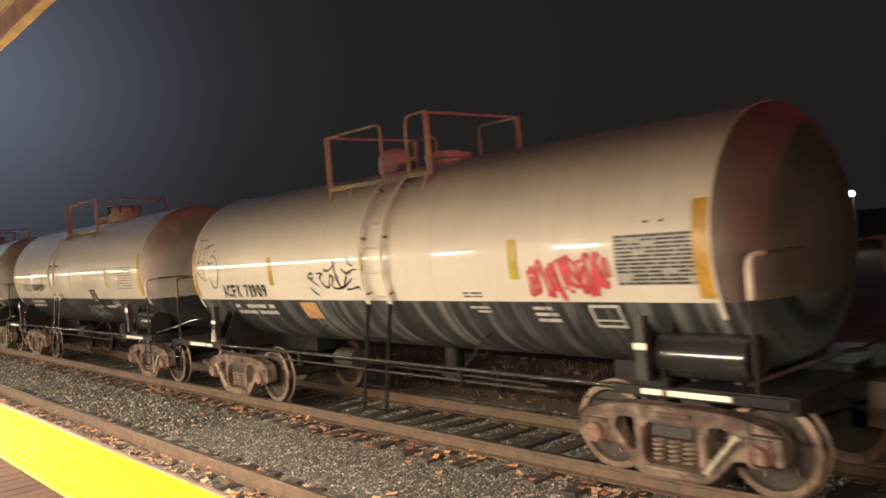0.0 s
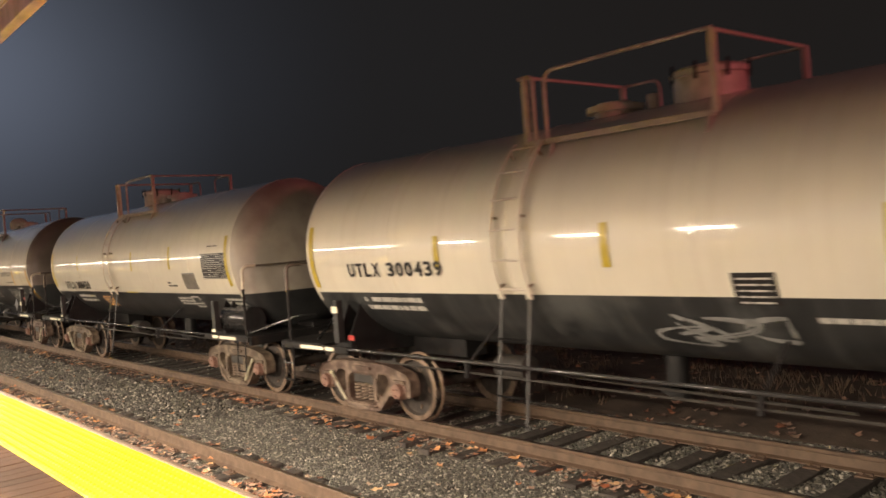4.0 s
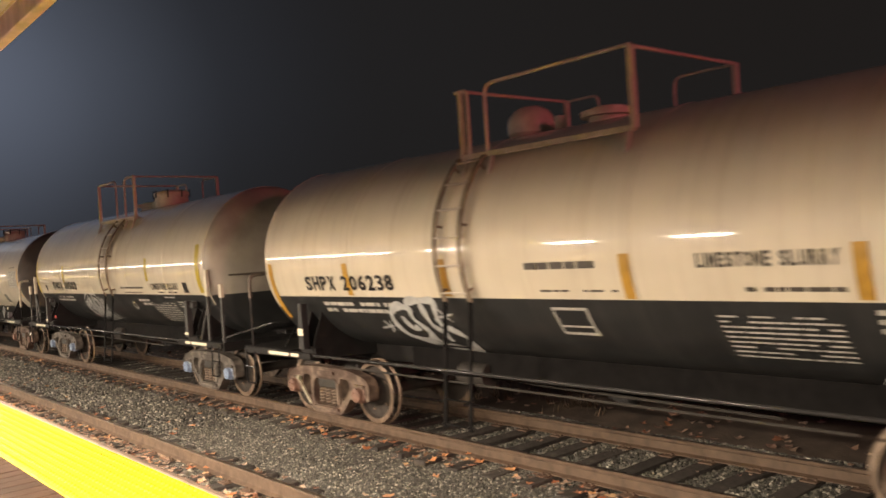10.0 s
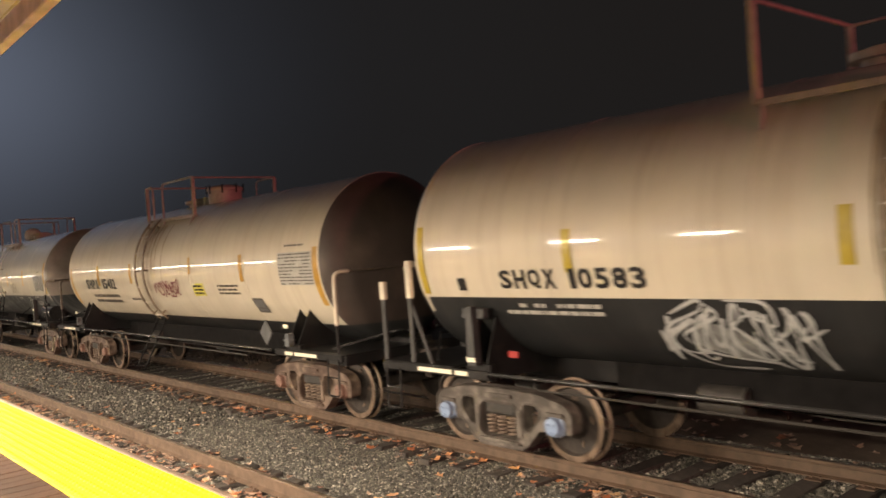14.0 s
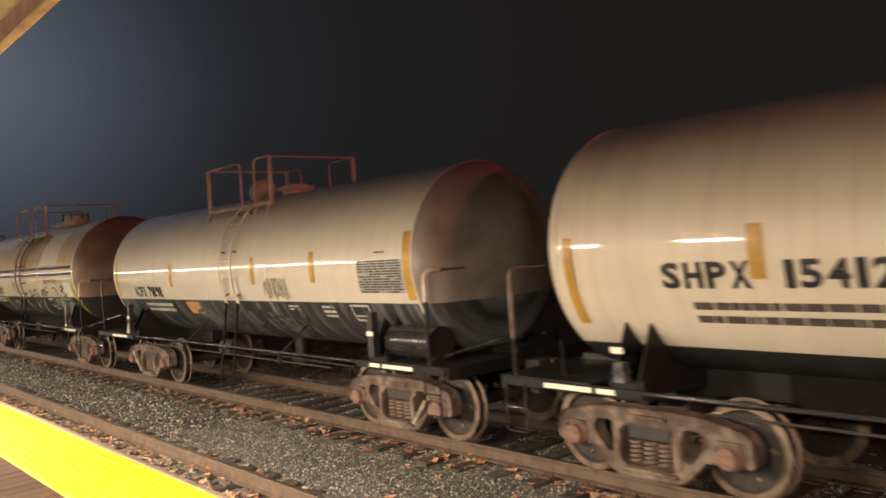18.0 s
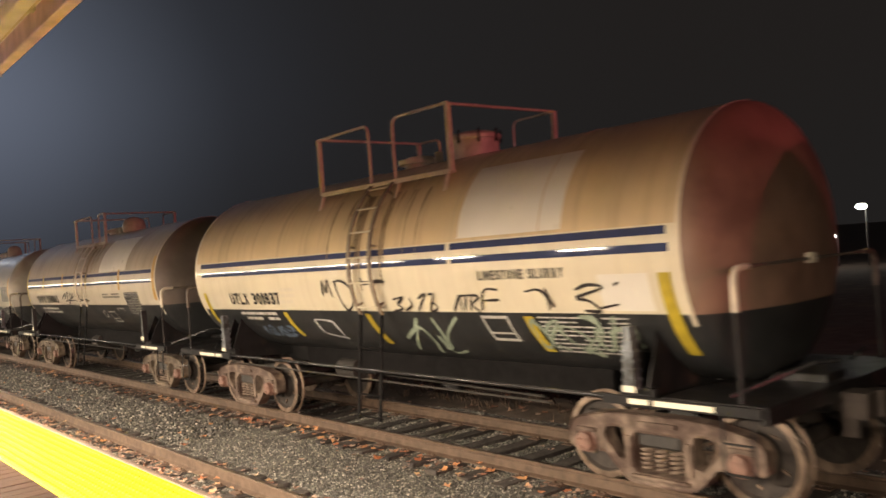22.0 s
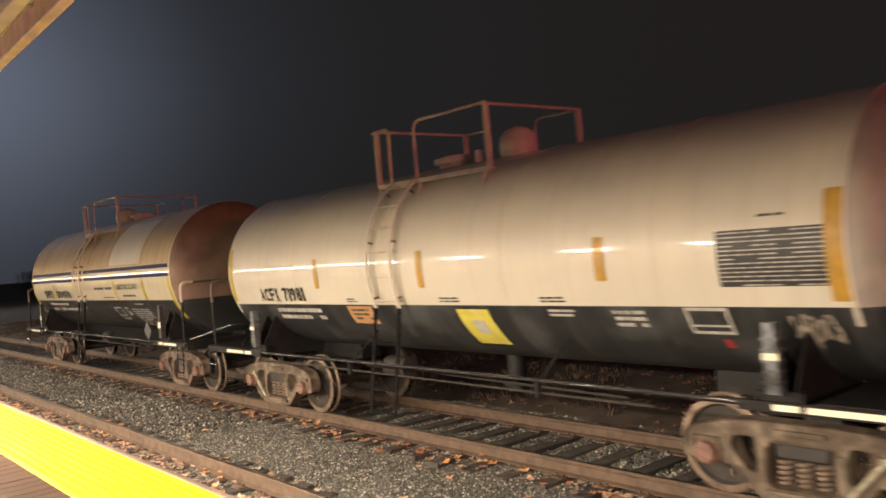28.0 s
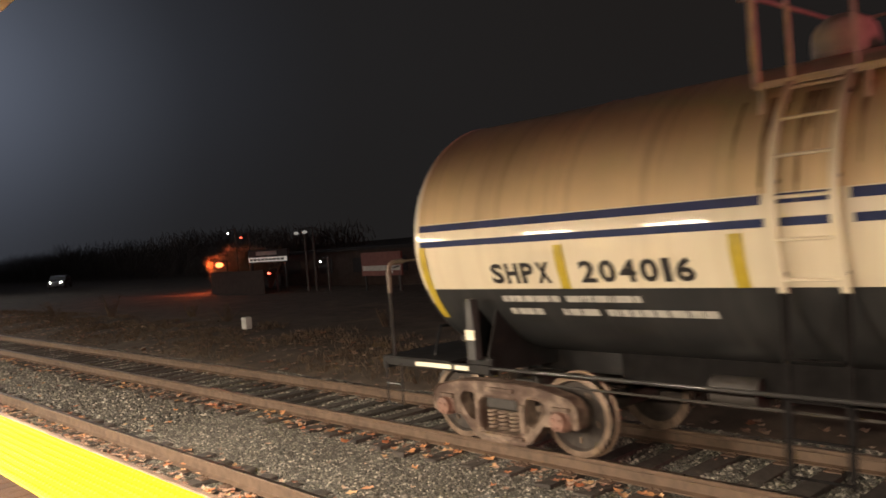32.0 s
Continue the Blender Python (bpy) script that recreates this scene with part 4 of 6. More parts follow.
class Skin:
    """The near side of one tank: puts paint and tape on its curve."""

    def __init__(self, car, radius, zc):
        self.car, self.r, self.zc = car, radius, zc

    def at(self, x, z, off=0.004):
        q = (self.r + off) ** 2 - (z - self.zc) ** 2
        return (x, -math.sqrt(max(q, 0.0)), z)

    def quad(self, name, x0, x1, z0, z1, material, off=0.004, label="", n=0):
        bm = bmesh.new()
        n = n or max(2, int((z1 - z0) / 0.06))
        m = max(1, int((x1 - x0) / 1.2))
        rows = [[bm.verts.new(self.at(x0 + (x1 - x0) * i / m, z0 + (z1 - z0) * j / n, off)) for i in range(m + 1)] for j in range(n + 1)]
        for a, b in zip(rows, rows[1:]):
            for i in range(m):
                bm.faces.new((a[i], a[i + 1], b[i + 1], b[i]))
        return part(name, bm, material, self.car, label, soft=60)

    def panel(self, x0, x1, z0, z1, ground, ink, rows, seed, name="data_panel", fill=0.62):
        """A ground of paint with rows of unreadable writing as bars."""
        r = random.Random(seed)
        p = self.quad(name, x0, x1, z0, z1, ground, 0.004) if ground else None
        bm = bmesh.new()
        step = (z1 - z0) / rows
        for j in range(rows):
            zb, zt = z0 + step * (j + 0.22), z0 + step * (j + 0.22 + fill * 0.9)
            x = x0 + 0.02
            while x < x1 - 0.03:
                w = min(r.uniform(0.04, 0.22), x1 - 0.02 - x)
                if r.random() < 0.9:
                    v = [bm.verts.new(self.at(*c, 0.0075)) for c in ((x, zb), (x + w, zb), (x + w, zt), (x, zt))]
                    bm.faces.new(v)
                x += w + r.uniform(0.012, 0.03)
        q = part("stencil_writing", bm, ink, p or self.car)
        q["kind"] = "stuff"
        return q

    def text(self, body, x0, x1, z0, z1, material):
        co, faces = block_letters(body, x1 - x0, z1 - z0)
        me = bpy.data.meshes.new("lettering")
        me.from_pydata([self.at(x0 + u, z0 + v, 0.0105) for u, v in co], [], faces)
        me.materials.append(material)
        child("lettering", me, self.car)["kind"] = "stuff"

    def outline(self, x0, x1, z0, z1, w, material):
        for (a, b, c, d) in ((x0, x1, z0, z0 + w), (x0, x1, z1 - w, z1), (x0, x0 + w, z0 + w, z1 - w), (x1 - w, x1, z0 + w, z1 - w), (x0 + w, x1 - w, z0 + (z1 - z0) * 0.28, z0 + (z1 - z0) * 0.28 + w * 0.7)):
            self.quad("stencil_frame", a, b, c, d, material, 0.006, n=3)

    def spray_tag(self, key, x0, x1, z0, z1, material, width, label):
        """Smooth sprayed strokes with uneven width and blunt ends."""
        bm = bmesh.new()
        r = random.Random(len(key) * 7 + int(x0 * 10))
        for k, stroke in enumerate(TAGS[key]):
            pts = round_off([(x0 + u * (x1 - x0), z0 + v * (z1 - z0)) for u, v in stroke])
            ph = r.uniform(0, 6)
            prev = None
            for i, q in enumerate(pts):
                d = (pts[min(i + 1, len(pts) - 1)] - pts[max(i - 1, 0)])
                d = d.normalized() if d.length > 1e-6 else Vector((1, 0))
                w = width * (0.85 + 0.22 * math.sin(i * 0.55 + ph)) * (0.6 if i in (0, len(pts) - 1) else 1.0) / 2
                n = Vector((-d.y, d.x)) * w
                off = 0.0085 + 0.0005 * k
                e = [bm.verts.new(self.at(q.x + n.x, q.y + n.y, off)), bm.verts.new(self.at(q.x - n.x, q.y - n.y, off))]
                if prev:
                    bm.faces.new((prev[0], prev[1], e[1], e[0]))
                prev = e
        q = part("graffiti", bm, material, self.car, label)
        q["kind"] = "stuff"
        return q

    def stain(self, x0, x1, z0, z1, material, seed, count=14, label="brown run-down spill stains"):
        """Uneven streaks that ran down the flank from a spill at the top."""
        r = random.Random(seed)
        bm = bmesh.new()
        for k in range(count):
            x = r.gauss((x0 + x1) / 2, (x1 - x0) / 4)
            x = min(max(x, x0), x1)
            lo = z0 + (z1 - z0) * r.random() ** 0.8 * 0.8
            w = r.uniform(0.02, 0.09)
            n = max(4, int((z1 - lo) / 0.08))
            off, ph, prev = 0.0032 + 0.0003 * k, r.uniform(0, 6), None
            for i in range(n + 1):
                t = i / n
                z = lo + (z1 - lo) * t
                ww = w * (0.25 + 0.75 * t) * (0.85 + 0.3 * math.sin(i * 1.3 + ph))
                e = [bm.verts.new(self.at(x - ww / 2, z, off)), bm.verts.new(self.at(x + ww / 2, z, off))]
                if prev:
                    bm.faces.new((prev[0], prev[1], e[1], e[0]))
                prev = e
        q = part("spill_stain", bm, material, self.car, label)
        q["kind"] = "stuff"
        return q

    def scribble(self, x0, x1, z0, z1, material, seed, strokes=7, width=0.035, label="sprayed graffiti"):
        r = random.Random(seed)
        bm = bmesh.new()
        for k in range(strokes):
            cx = x0 + (x1 - x0) * (k + 0.5 + r.uniform(-0.35, 0.35)) / strokes
            cz = z0 + (z1 - z0) * r.uniform(0.35, 0.65)
            ax, az = (x1 - x0) / strokes * r.uniform(0.5, 1.1), (z1 - z0) * r.uniform(0.25, 0.5)
            p1, p2, f = r.uniform(0, 6.28), r.uniform(0, 6.28), r.choice((1.0, 1.5, 2.0))
            pts = []
            for i in range(23):
                t = i / 22 * r.choice((4.6, 4.6, 4.6))
                x = min(max(cx + ax * math.sin(t * f + p1), x0), x1)
                z = min(max(cz + az * math.sin(t * 1.3 + p2), z0), z1)
                pts.append((x, z))
            prev = None
            for i, (x, z) in enumerate(pts):
                a, b = pts[max(i - 1, 0)], pts[min(i + 1, 22)]
                dx, dz = b[0] - a[0], b[1] - a[1]
                l = math.hypot(dx, dz) or 1
                w = width * (0.55 + 0.45 * math.sin(i * 0.7 + p1)) + width * 0.3
                nx, nz = -dz / l * w / 2, dx / l * w / 2
                off = 0.0085 + 0.0004 * k
                e = [bm.verts.new(self.at(x + nx, z + nz, off)), bm.verts.new(self.at(x - nx, z - nz, off))]
                if prev:
                    bm.faces.new((prev[0], prev[1], e[1], e[0]))
                prev = e
        q = part("graffiti", bm, material, self.car, label)
        q["kind"] = "stuff"
        return q


def round_off(pts, n=5):
    """A smooth curve through a few points."""
    p = [Vector((a, c)) for a, c in pts]
    p = [2 * p[0] - p[1]] + p + [2 * p[-1] - p[-2]]
    out = []
    for a, q, c, d in zip(p, p[1:], p[2:], p[3:]):
        for i in range(n):
            t = i / n
            out.append(0.5 * (2 * q + (c - a) * t + (2 * a - 5 * q + 4 * c - d) * t * t + (3 * q - a - 3 * c + d) * t ** 3))
    return out + [p[-2]]


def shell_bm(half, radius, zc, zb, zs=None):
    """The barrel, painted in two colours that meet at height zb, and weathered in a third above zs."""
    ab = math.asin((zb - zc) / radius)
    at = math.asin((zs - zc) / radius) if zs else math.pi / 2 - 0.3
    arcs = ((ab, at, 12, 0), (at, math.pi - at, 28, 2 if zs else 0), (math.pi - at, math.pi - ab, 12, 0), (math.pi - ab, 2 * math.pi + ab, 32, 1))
    ang, mats = [], []
    for a0, a1, n, mi in arcs:
        ang += [a0 + (a1 - a0) * i / n for i in range(n)]
        mats += [mi] * n
    bm = bmesh.new()
    xs = [-half + 2 * half * i / 6 for i in range(7)]
    rings = [[bm.verts.new((x, -radius * math.cos(a), zc + radius * math.sin(a))) for a in ang] for x in xs]
    k = len(ang)
    for a, b in zip(rings, rings[1:]):
        for i in range(k):
            bm.faces.new((a[i], b[i], b[(i + 1) % k], a[(i + 1) % k])).material_index = mats[i]
    bmesh.ops.recalc_face_normals(bm, faces=bm.faces)
    return bm


def head_bm(radius, depth, zc, zb):
    """A dished end, pointing along +x, from x = 0."""
    ab = math.asin((zb - zc) / radius)
    up = [ab + (math.pi - 2 * ab) * i / 48 for i in range(49)]
    lo = [math.pi - ab + (math.pi + 2 * ab) * i / 32 for i in range(1, 32)]
    ang = up + lo
    k = len(ang)
    bm = bmesh.new()
    rings = []
    for j in range(12):
        t = math.pi / 2 * j / 12
        rings.append([bm.verts.new((depth * math.sin(t), -radius * math.cos(t) * math.cos(a), zc + radius * math.cos(t) * math.sin(a))) for a in ang])
    tip = bm.verts.new((depth, 0, zc))
    for a, b in zip(rings, rings[1:]):
        for i in range(k):
            f = bm.faces.new((a[i], b[i], b[(i + 1) % k], a[(i + 1) % k]))
    for i in range(k):
        bm.faces.new((rings[-1][i], tip, rings[-1][(i + 1) % k]))
    bmesh.ops.bisect_plane(bm, geom=bm.verts[:] + bm.edges[:] + bm.faces[:], plane_co=(0, 0, zb), plane_no=(0, 0, 1), dist=0.0005)
    for f in bm.faces:
        f.material_index = 0 if f.calc_center_median().z > zb else 1
    bmesh.ops.recalc_face_normals(bm, faces=bm.faces)
    return bm


def band_bm(x, radius, zc, w=0.035, t=0.006, a0=-0.9, a1=4.04):
    bm = bmesh.new()
    n = 56
    prev = None
    for i in range(n + 1):
        a = a0 + (a1 - a0) * i / n
        v = [bm.verts.new((xx, -r * math.cos(a), zc + r * math.sin(a))) for xx, r in ((x - w / 2, radius - 0.002), (x - w / 2 + 0.008, radius + t), (x + w / 2 - 0.008, radius + t), (x + w / 2, radius - 0.002))]
        if prev:
            for q in range(3):
                bm.faces.new((prev[q], v[q], v[q + 1], prev[q + 1]))
        prev = v
    return bm


def coupler_bm():
    bm = bmesh.new()
    box(bm, 0.0, 0.42, -0.075, 0.075, 0.80, 0.95, 0.015)
    prism(bm, [(0.38, 0.76), (0.60, 0.76), (0.62, 1.0), (0.38, 1.0)], -0.16, 0.10)
    prism(bm, [(0.50, 0.76), (0.66, 0.76), (0.66, 1.0), (0.50, 1.0)], 0.06, 0.17)
    box(bm, 0.30, 0.45, -0.02, 0.03, 0.55, 0.80, 0.01)
    return bm


def tank_car(letter, cen, s):
    """One tank car; x = 0 is its middle, y = 0 the track's centre line, -y the platform side."""
    R, ZC, ZB, half, tc, depth = s["r"], s["zc"], s["zb"], s["half"], s["tc"], s.get("depth", 0.43)
    up, low = s["paint"], s.get("low", BLACK)
    car = thing("tank_car", s["label"], "tank car", "tank cars of the train", m=pose(cen, TRACK_FAR, 0))
    skin = Skin(car, R, ZC)
    TX = s.get("tx", -0.22)                 # the tank sits a little behind the middle of the trucks
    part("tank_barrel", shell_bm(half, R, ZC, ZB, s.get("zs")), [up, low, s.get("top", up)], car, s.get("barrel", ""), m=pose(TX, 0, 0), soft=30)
    # the front head has a darker colour than the barrel and rear head
    part("tank_head", head_bm(R, depth, ZC, ZB), [s.get("head", HEAD), low], car, "darker dished tank head", m=pose(half + TX, 0, 0), soft=30)
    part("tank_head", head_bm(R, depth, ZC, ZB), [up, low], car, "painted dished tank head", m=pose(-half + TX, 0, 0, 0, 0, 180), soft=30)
    for x in (-half + 0.02 + TX, half - 0.02 + TX):
        part("end_seam", band_bm(x, R, ZC, 0.05, 0.007, -0.55, math.pi + 0.55), up, car)
    for x in s.get("seams", (-half * 0.62, -half * 0.2, half * 0.25, half * 0.63)):
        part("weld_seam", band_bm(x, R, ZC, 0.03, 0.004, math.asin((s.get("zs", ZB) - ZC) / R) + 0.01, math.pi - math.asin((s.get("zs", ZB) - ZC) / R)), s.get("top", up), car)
    # running gear and underframe
    base = tc
    for sx in (-1, 1):
        tc = 2 * (s.get("tf", base / 2) if sx > 0 else s.get("tr", base / 2))      # truck centres
        truck(car, sx * tc / 2, s.get("caps", CAP_R), sx if letter in "ABCDGJ" else 0, {"E": RUST_E, "C": RUST_O, "I": RUST_O, "J": RUST_O}.get(letter, RUST))
        m = pose(0, 0, 0, 0, 0, 0 if sx > 0 else 180)
        end = half + 0.66 + sx * TX
        bm = bmesh.new()
        box(bm, tc / 2 - 1.3, end, -0.20, 0.20, 0.80, 1.16, 0.01)
        box(bm, tc / 2 - 0.9, tc / 2 + 0.8, -0.16, 0.16, 1.15, ZC - R + 0.04)
        part("stub_sill", bm, FRAME, car, m=m)
        child("coupler", shared("coupler", coupler_bm, COUPLER, 30), car, pose(sx * (end - 0.28), 0, 0, 0, 0, 0 if sx > 0 else 180), "rusty knuckle coupler")
        # saddle and body bolster over the truck
        bm = bmesh.new()
        zs = ZC - R * 0.55
        for y0, y1 in ((-1.34, -0.05), (0.05, 1.34)):
            s_ = -1 if y0 < 0 else 1
            a = [(s_ * 0.2, 0.90), (s_ * 1.34, 0.98), (s_ * 1.36, 1.10), (s_ * (R * 0.82), zs), (s_ * 0.35, ZC - R + 0.06), (s_ * 0.2, 1.1)]
            for xx in (-0.16, 0.13):
                va = [bm.verts.new((tc / 2 + xx, y, z)) for y, z in a]
                vb = [bm.verts.new((tc / 2 + xx + 0.025, y, z)) for y, z in a]
                bm.faces.new(va)
                bm.faces.new(list(reversed(vb)))
                ring_face(bm, vb, va)
            box(bm, tc / 2 - 0.2, tc / 2 + 0.2, s_ * 1.30 - 0.05, s_ * 1.30 + 0.05, 0.93, 1.13, 0.01)
        bmesh.ops.recalc_face_normals(bm, faces=bm.faces)
        part("body_bolster", bm, FRAME, car, m=m)
        yj = 1.40
        for s_ in (-1, 1):
            bm = prism(bmesh.new(), [(tc / 2 - 0.065, 1.12), (tc / 2 + 0.065, 1.12), (tc / 2 + 0.045, ZB - 0.1), (tc / 2 - 0.045, ZB - 0.1)], s_ * yj - 0.05, s_ * yj + 0.05)
            if s.get("pad"):
                box(bm, tc / 2 - 0.19, tc / 2 + 0.19, s_ * (yj - 0.06) - 0.05, s_ * (yj - 0.06) + 0.05, ZB - 0.24, ZB - 0.12, 0.01)
            for zz in (np.arange(1.2, ZB - 0.2, 0.09) if s.get("post") is POST_G else ()):
                box(bm, tc / 2 - 0.075, tc / 2 + 0.075, s_ * yj - 0.06, s_ * yj + 0.06, zz, zz + 0.025, 0.004)
            part("jacking_post", bm, s.get("post", POST_D), car, m=m)
        for s_ in (-1, 1):
            p = part("post_reflector", box(bmesh.new(), tc / 2 - 0.07, tc / 2 + 0.07, s_ * 1.455 - 0.004, s_ * 1.455 + 0.004, *s.get("tape", (1.40, 1.46))), REFL, car, m=m)
        if s.get("flash") and sx < 0:
            bm = prism(bmesh.new(), [(tc / 2 - 0.06, 1.09), (tc / 2 + 0.12, 1.09), (tc / 2 + 0.03, 1.30), (tc / 2 - 0.03, 1.30)], 1.452, 1.47)
            part("pale_gusset", bm, GREY_L, car, "pale worn gusset on the jacking post", m=m)
        # end platform: deck plate, side sills, end sill, grab hoop, ladder steps
        bm = bmesh.new()
        box(bm, tc / 2 + 0.35, end + 0.10, -1.46, 1.46, 1.055, 1.085, 0.004)
        box(bm, end + 0.02, end + 0.10, -1.46, 1.46, 0.93, 1.055, 0.004)
        part("end_platform", bm, FRAME, car, m=m)
        for s_ in (-1, 1):
            bm = box(bmesh.new(), tc / 2 - 0.3, end + 0.06, s_ * 1.48 - 0.02, s_ * 1.48 + 0.02, 0.985, 1.075, 0.004)
            part("side_sill", bm, FRAME, car, m=m)
            for x0, x1 in ((tc / 2 + 0.30, tc / 2 + 0.92), (tc / 2 + 0.02, tc / 2 + 0.24)):
                part("sill_reflector", box(bmesh.new(), x0, x1, s_ * 1.503 - 0.003, s_ * 1.503 + 0.003, 1.005, 1.055), REFL, car, m=m)
        zh = 2.16
        bm = bmesh.new()
        hx = end - 0.07 - (s.get("hf", 0.09) if sx > 0 else s.get("hr", 0.0))
        tube(bm, [(hx, -1.16, zh + 0.075), (hx, 1.16, zh + 0.075)], 0.016, 8)
        part("end_crossbar", bm, BAR_D, car, "dark brown crossbar in front of the tank head", m=m, soft=50)
        part("crossbar_clamp", box(bmesh.new(), hx - 0.035, hx + 0.035, -0.06, 0.06, zh + 0.03, zh + 0.13, 0.008), PIPE_L, car, m=m)
        zp = 1.48 if s["zb"] < 1.6 else 1.86
        for s_ in (-1, 1):
            if s.get("twin"):
                # two flat posts with pale tips and a slanting brace, in place of a bent handrail
                for xx, zt_, name in ((hx + 0.16, 2.08, "corner_post"), (hx - 0.40, 2.34, "corner_post")):
                    cp = part(name, box(bmesh.new(), xx - 0.035, xx + 0.035, s_ * 1.40 - 0.02, s_ * 1.40 + 0.02, 1.06, zt_, 0.006), POST_D, car, m=m)
                    part("pale_tip", box(bmesh.new(), xx - 0.048, xx + 0.048, s_ * 1.40 - 0.03, s_ * 1.40 + 0.03, zt_ - (0.22 if zt_ < 2.2 else 0.46), zt_ + 0.01, 0.006), PIPE_L, cp, "scuffed cream post tip")
                bm = bmesh.new()
                tube(bm, [(hx - 0.40, s_ * 1.38, 1.80), (hx - 0.76, s_ * 1.40, 1.08)], 0.028, 6)
                part("post_brace", bm, POST_D, car, m=m)
            else:
                bm = bmesh.new()
                tube(bm, bend([(hx, s_ * 1.40, zp), (hx, s_ * 1.40, zh + 0.075), (hx, s_ * 1.15, zh + 0.075)], 0.15), 0.03, 8)
                # the far handrail is coloured dark, as if no lamp reached it
                part("end_handrail", bm, PIPE_L if s_ < 0 else BAR_D, car, "bent handrail beside the tank head, cream near, coloured as unlit on the far side", m=m, soft=50)
                bm = bmesh.new()
                tube(bm, [(hx, s_ * 1.40, 1.06), (hx, s_ * 1.40, zp)], 0.024, 8)
                part("handrail_post", bm, PIPE_D, car, m=m, soft=50)
            bm = bmesh.new()
            tube(bm, bend([(end - 0.30, s_ * 1.50, 1.02), (end - 0.30, s_ * 1.52, 0.50), (end - 0.02, s_ * 1.52, 0.50), (end - 0.02, s_ * 1.50, 1.02)], 0.05), 0.013, 6)
            tube(bm, [(end - 0.30, s_ * 1.52, 0.76), (end - 0.02, s_ * 1.52, 0.76)], 0.011, 6)
            part("sill_step", bm, PIPE_D, car, m=m)
            bm = bmesh.new()
            tube(bm, [(tc / 2 + 0.9, s_ * 1.2, 1.09), (end + 0.05, s_ * 0.5, 1.32), (end + 0.12, s_ * 0.2, 1.30)], 0.02, 6)
            part("uncoupling_lever", bm, PIPE_D, car, m=m)
        bm = bmesh.new()
        tube(bm, bend([(end + 0.05, 0.35, 0.80), (end + 0.25, 0.4, 0.62), (end + 0.42, 0.25, 0.42), (end + 0.52, 0.05, 0.5)], 0.1), 0.028, 7)
        part("air_hose", bm, GREASE, car, m=m, soft=60)
    tc = base
    big = s.get("sill", False)
    if big:
        bm = box(bmesh.new(), -tc / 2 + 1.2, tc / 2 - 1.2, -0.36, 0.36, 0.74, ZC - R + 0.06, 0.01)
        part("centre_sill", bm, GREASE_B, car)
    # long side pipes
    for s_ in (-1, 1):
        bm = bmesh.new()
        tube(bm, [(-tc / 2 + 0.3, s_ * 1.47, 1.045), (-1.5, s_ * 1.47, 1.05), (1.5, s_ * 1.47, 1.05), (tc / 2 - 0.3, s_ * 1.47, 1.045)], 0.022, 8)
        part("side_handrail", bm, PIPE_D, car, "black pipe rail along the car side", soft=50)
        bm = bmesh.new()
        tube(bm, [(-tc / 2 + 1.0, s_ * 1.42, 0.92), (tc / 2 - 1.2, s_ * 1.42, 0.90)], 0.014, 6)
        part("brake_rod", bm, GREASE, car, soft=50)
        for x in (() if big else (-1.7, 1.9)):
            bm = bmesh.new()
            box(bm, x - 0.02, x + 0.02, s_ * 1.44 - 0.03, s_ * 1.44 + 0.03, 0.86, 1.06)
            tube(bm, [(x, s_ * 1.44, 1.0), (x, s_ * 0.9, ZC - math.sqrt(R * R - 0.81) + 0.03)], 0.016, 6)
            part("rail_bracket", bm, PIPE_D, car)
    # bottom outlet, brake cylinder and reservoir
    bm = bmesh.new()
    cyl(bm, (0.15, 0, 0.55), (0.15, 0, ZC - R + 0.05), 0.13, 16)
    cyl(bm, (0.15, 0, 0.62), (0.15, 0, 0.70), 0.2, 16)
    part("bottom_outlet", bm, FRAME, car, soft=40)
    if s.get("reservoir", not big):
        bm = bmesh.new()
        cyl(bm, (tc / 2 - 0.05, -1.10, 1.31), (tc / 2 + 0.86, -1.10, 1.31), 0.215, 24)
        box(bm, tc / 2 + 0.22, tc / 2 + 0.28, -1.15, -0.8, 1.08, 1.3)
        box(bm, tc / 2 + 0.66, tc / 2 + 0.72, -1.15, -0.8, 1.08, 1.3)
        part("air_reservoir", bm, PIPE_D, car, "black air reservoir on the end platform", soft=40)
    bm = bmesh.new()
    cyl(bm, (-tc / 2 + 2.3, -0.35, 0.78), (-tc / 2 + 2.8, -0.35, 0.78), 0.16, 18)
    tube(bm, [(-tc / 2 + 2.8, -0.35, 0.78), (-tc / 2 + 3.6, -0.30, 0.72), (tc / 2 - 2.4, -0.25, 0.66)], 0.018, 6)
    part("brake_cylinder", bm, GREASE, car, soft=40)
    # side ladder, following the tank up to the top platform
    lx0, lx1 = s["ladder"]
    zt, yw = s["deck"], s["wide"]
    a_bot, a_top = math.asin((ZB - ZC) / R), math.atan2(zt - ZC - 0.04, yw)
    rr = R + 0.10
    for x in (lx0, lx1):
        bm = bmesh.new()
        pts = [(x, -rr * math.cos(a), ZC + rr * math.sin(a)) for a in (a_bot + (a_top - a_bot) * i / 14 for i in range(15))]
        prev = None
        for i, p in enumerate(pts):
            a = a_bot + (a_top - a_bot) * i / 14
            o = Vector((0, -math.cos(a), math.sin(a)))
            v = [bm.verts.new(Vector(p) + Vector((dx, 0, 0)) + o * dr) for dx, dr in ((-0.035, -0.012), (0.035, -0.012), (0.035, 0.012), (-0.035, 0.012))]
            if prev:
                ring_face(bm, prev, v)
            prev = v
        part("ladder_rail", bm, LADDER if letter in "DEFH" else up, car)
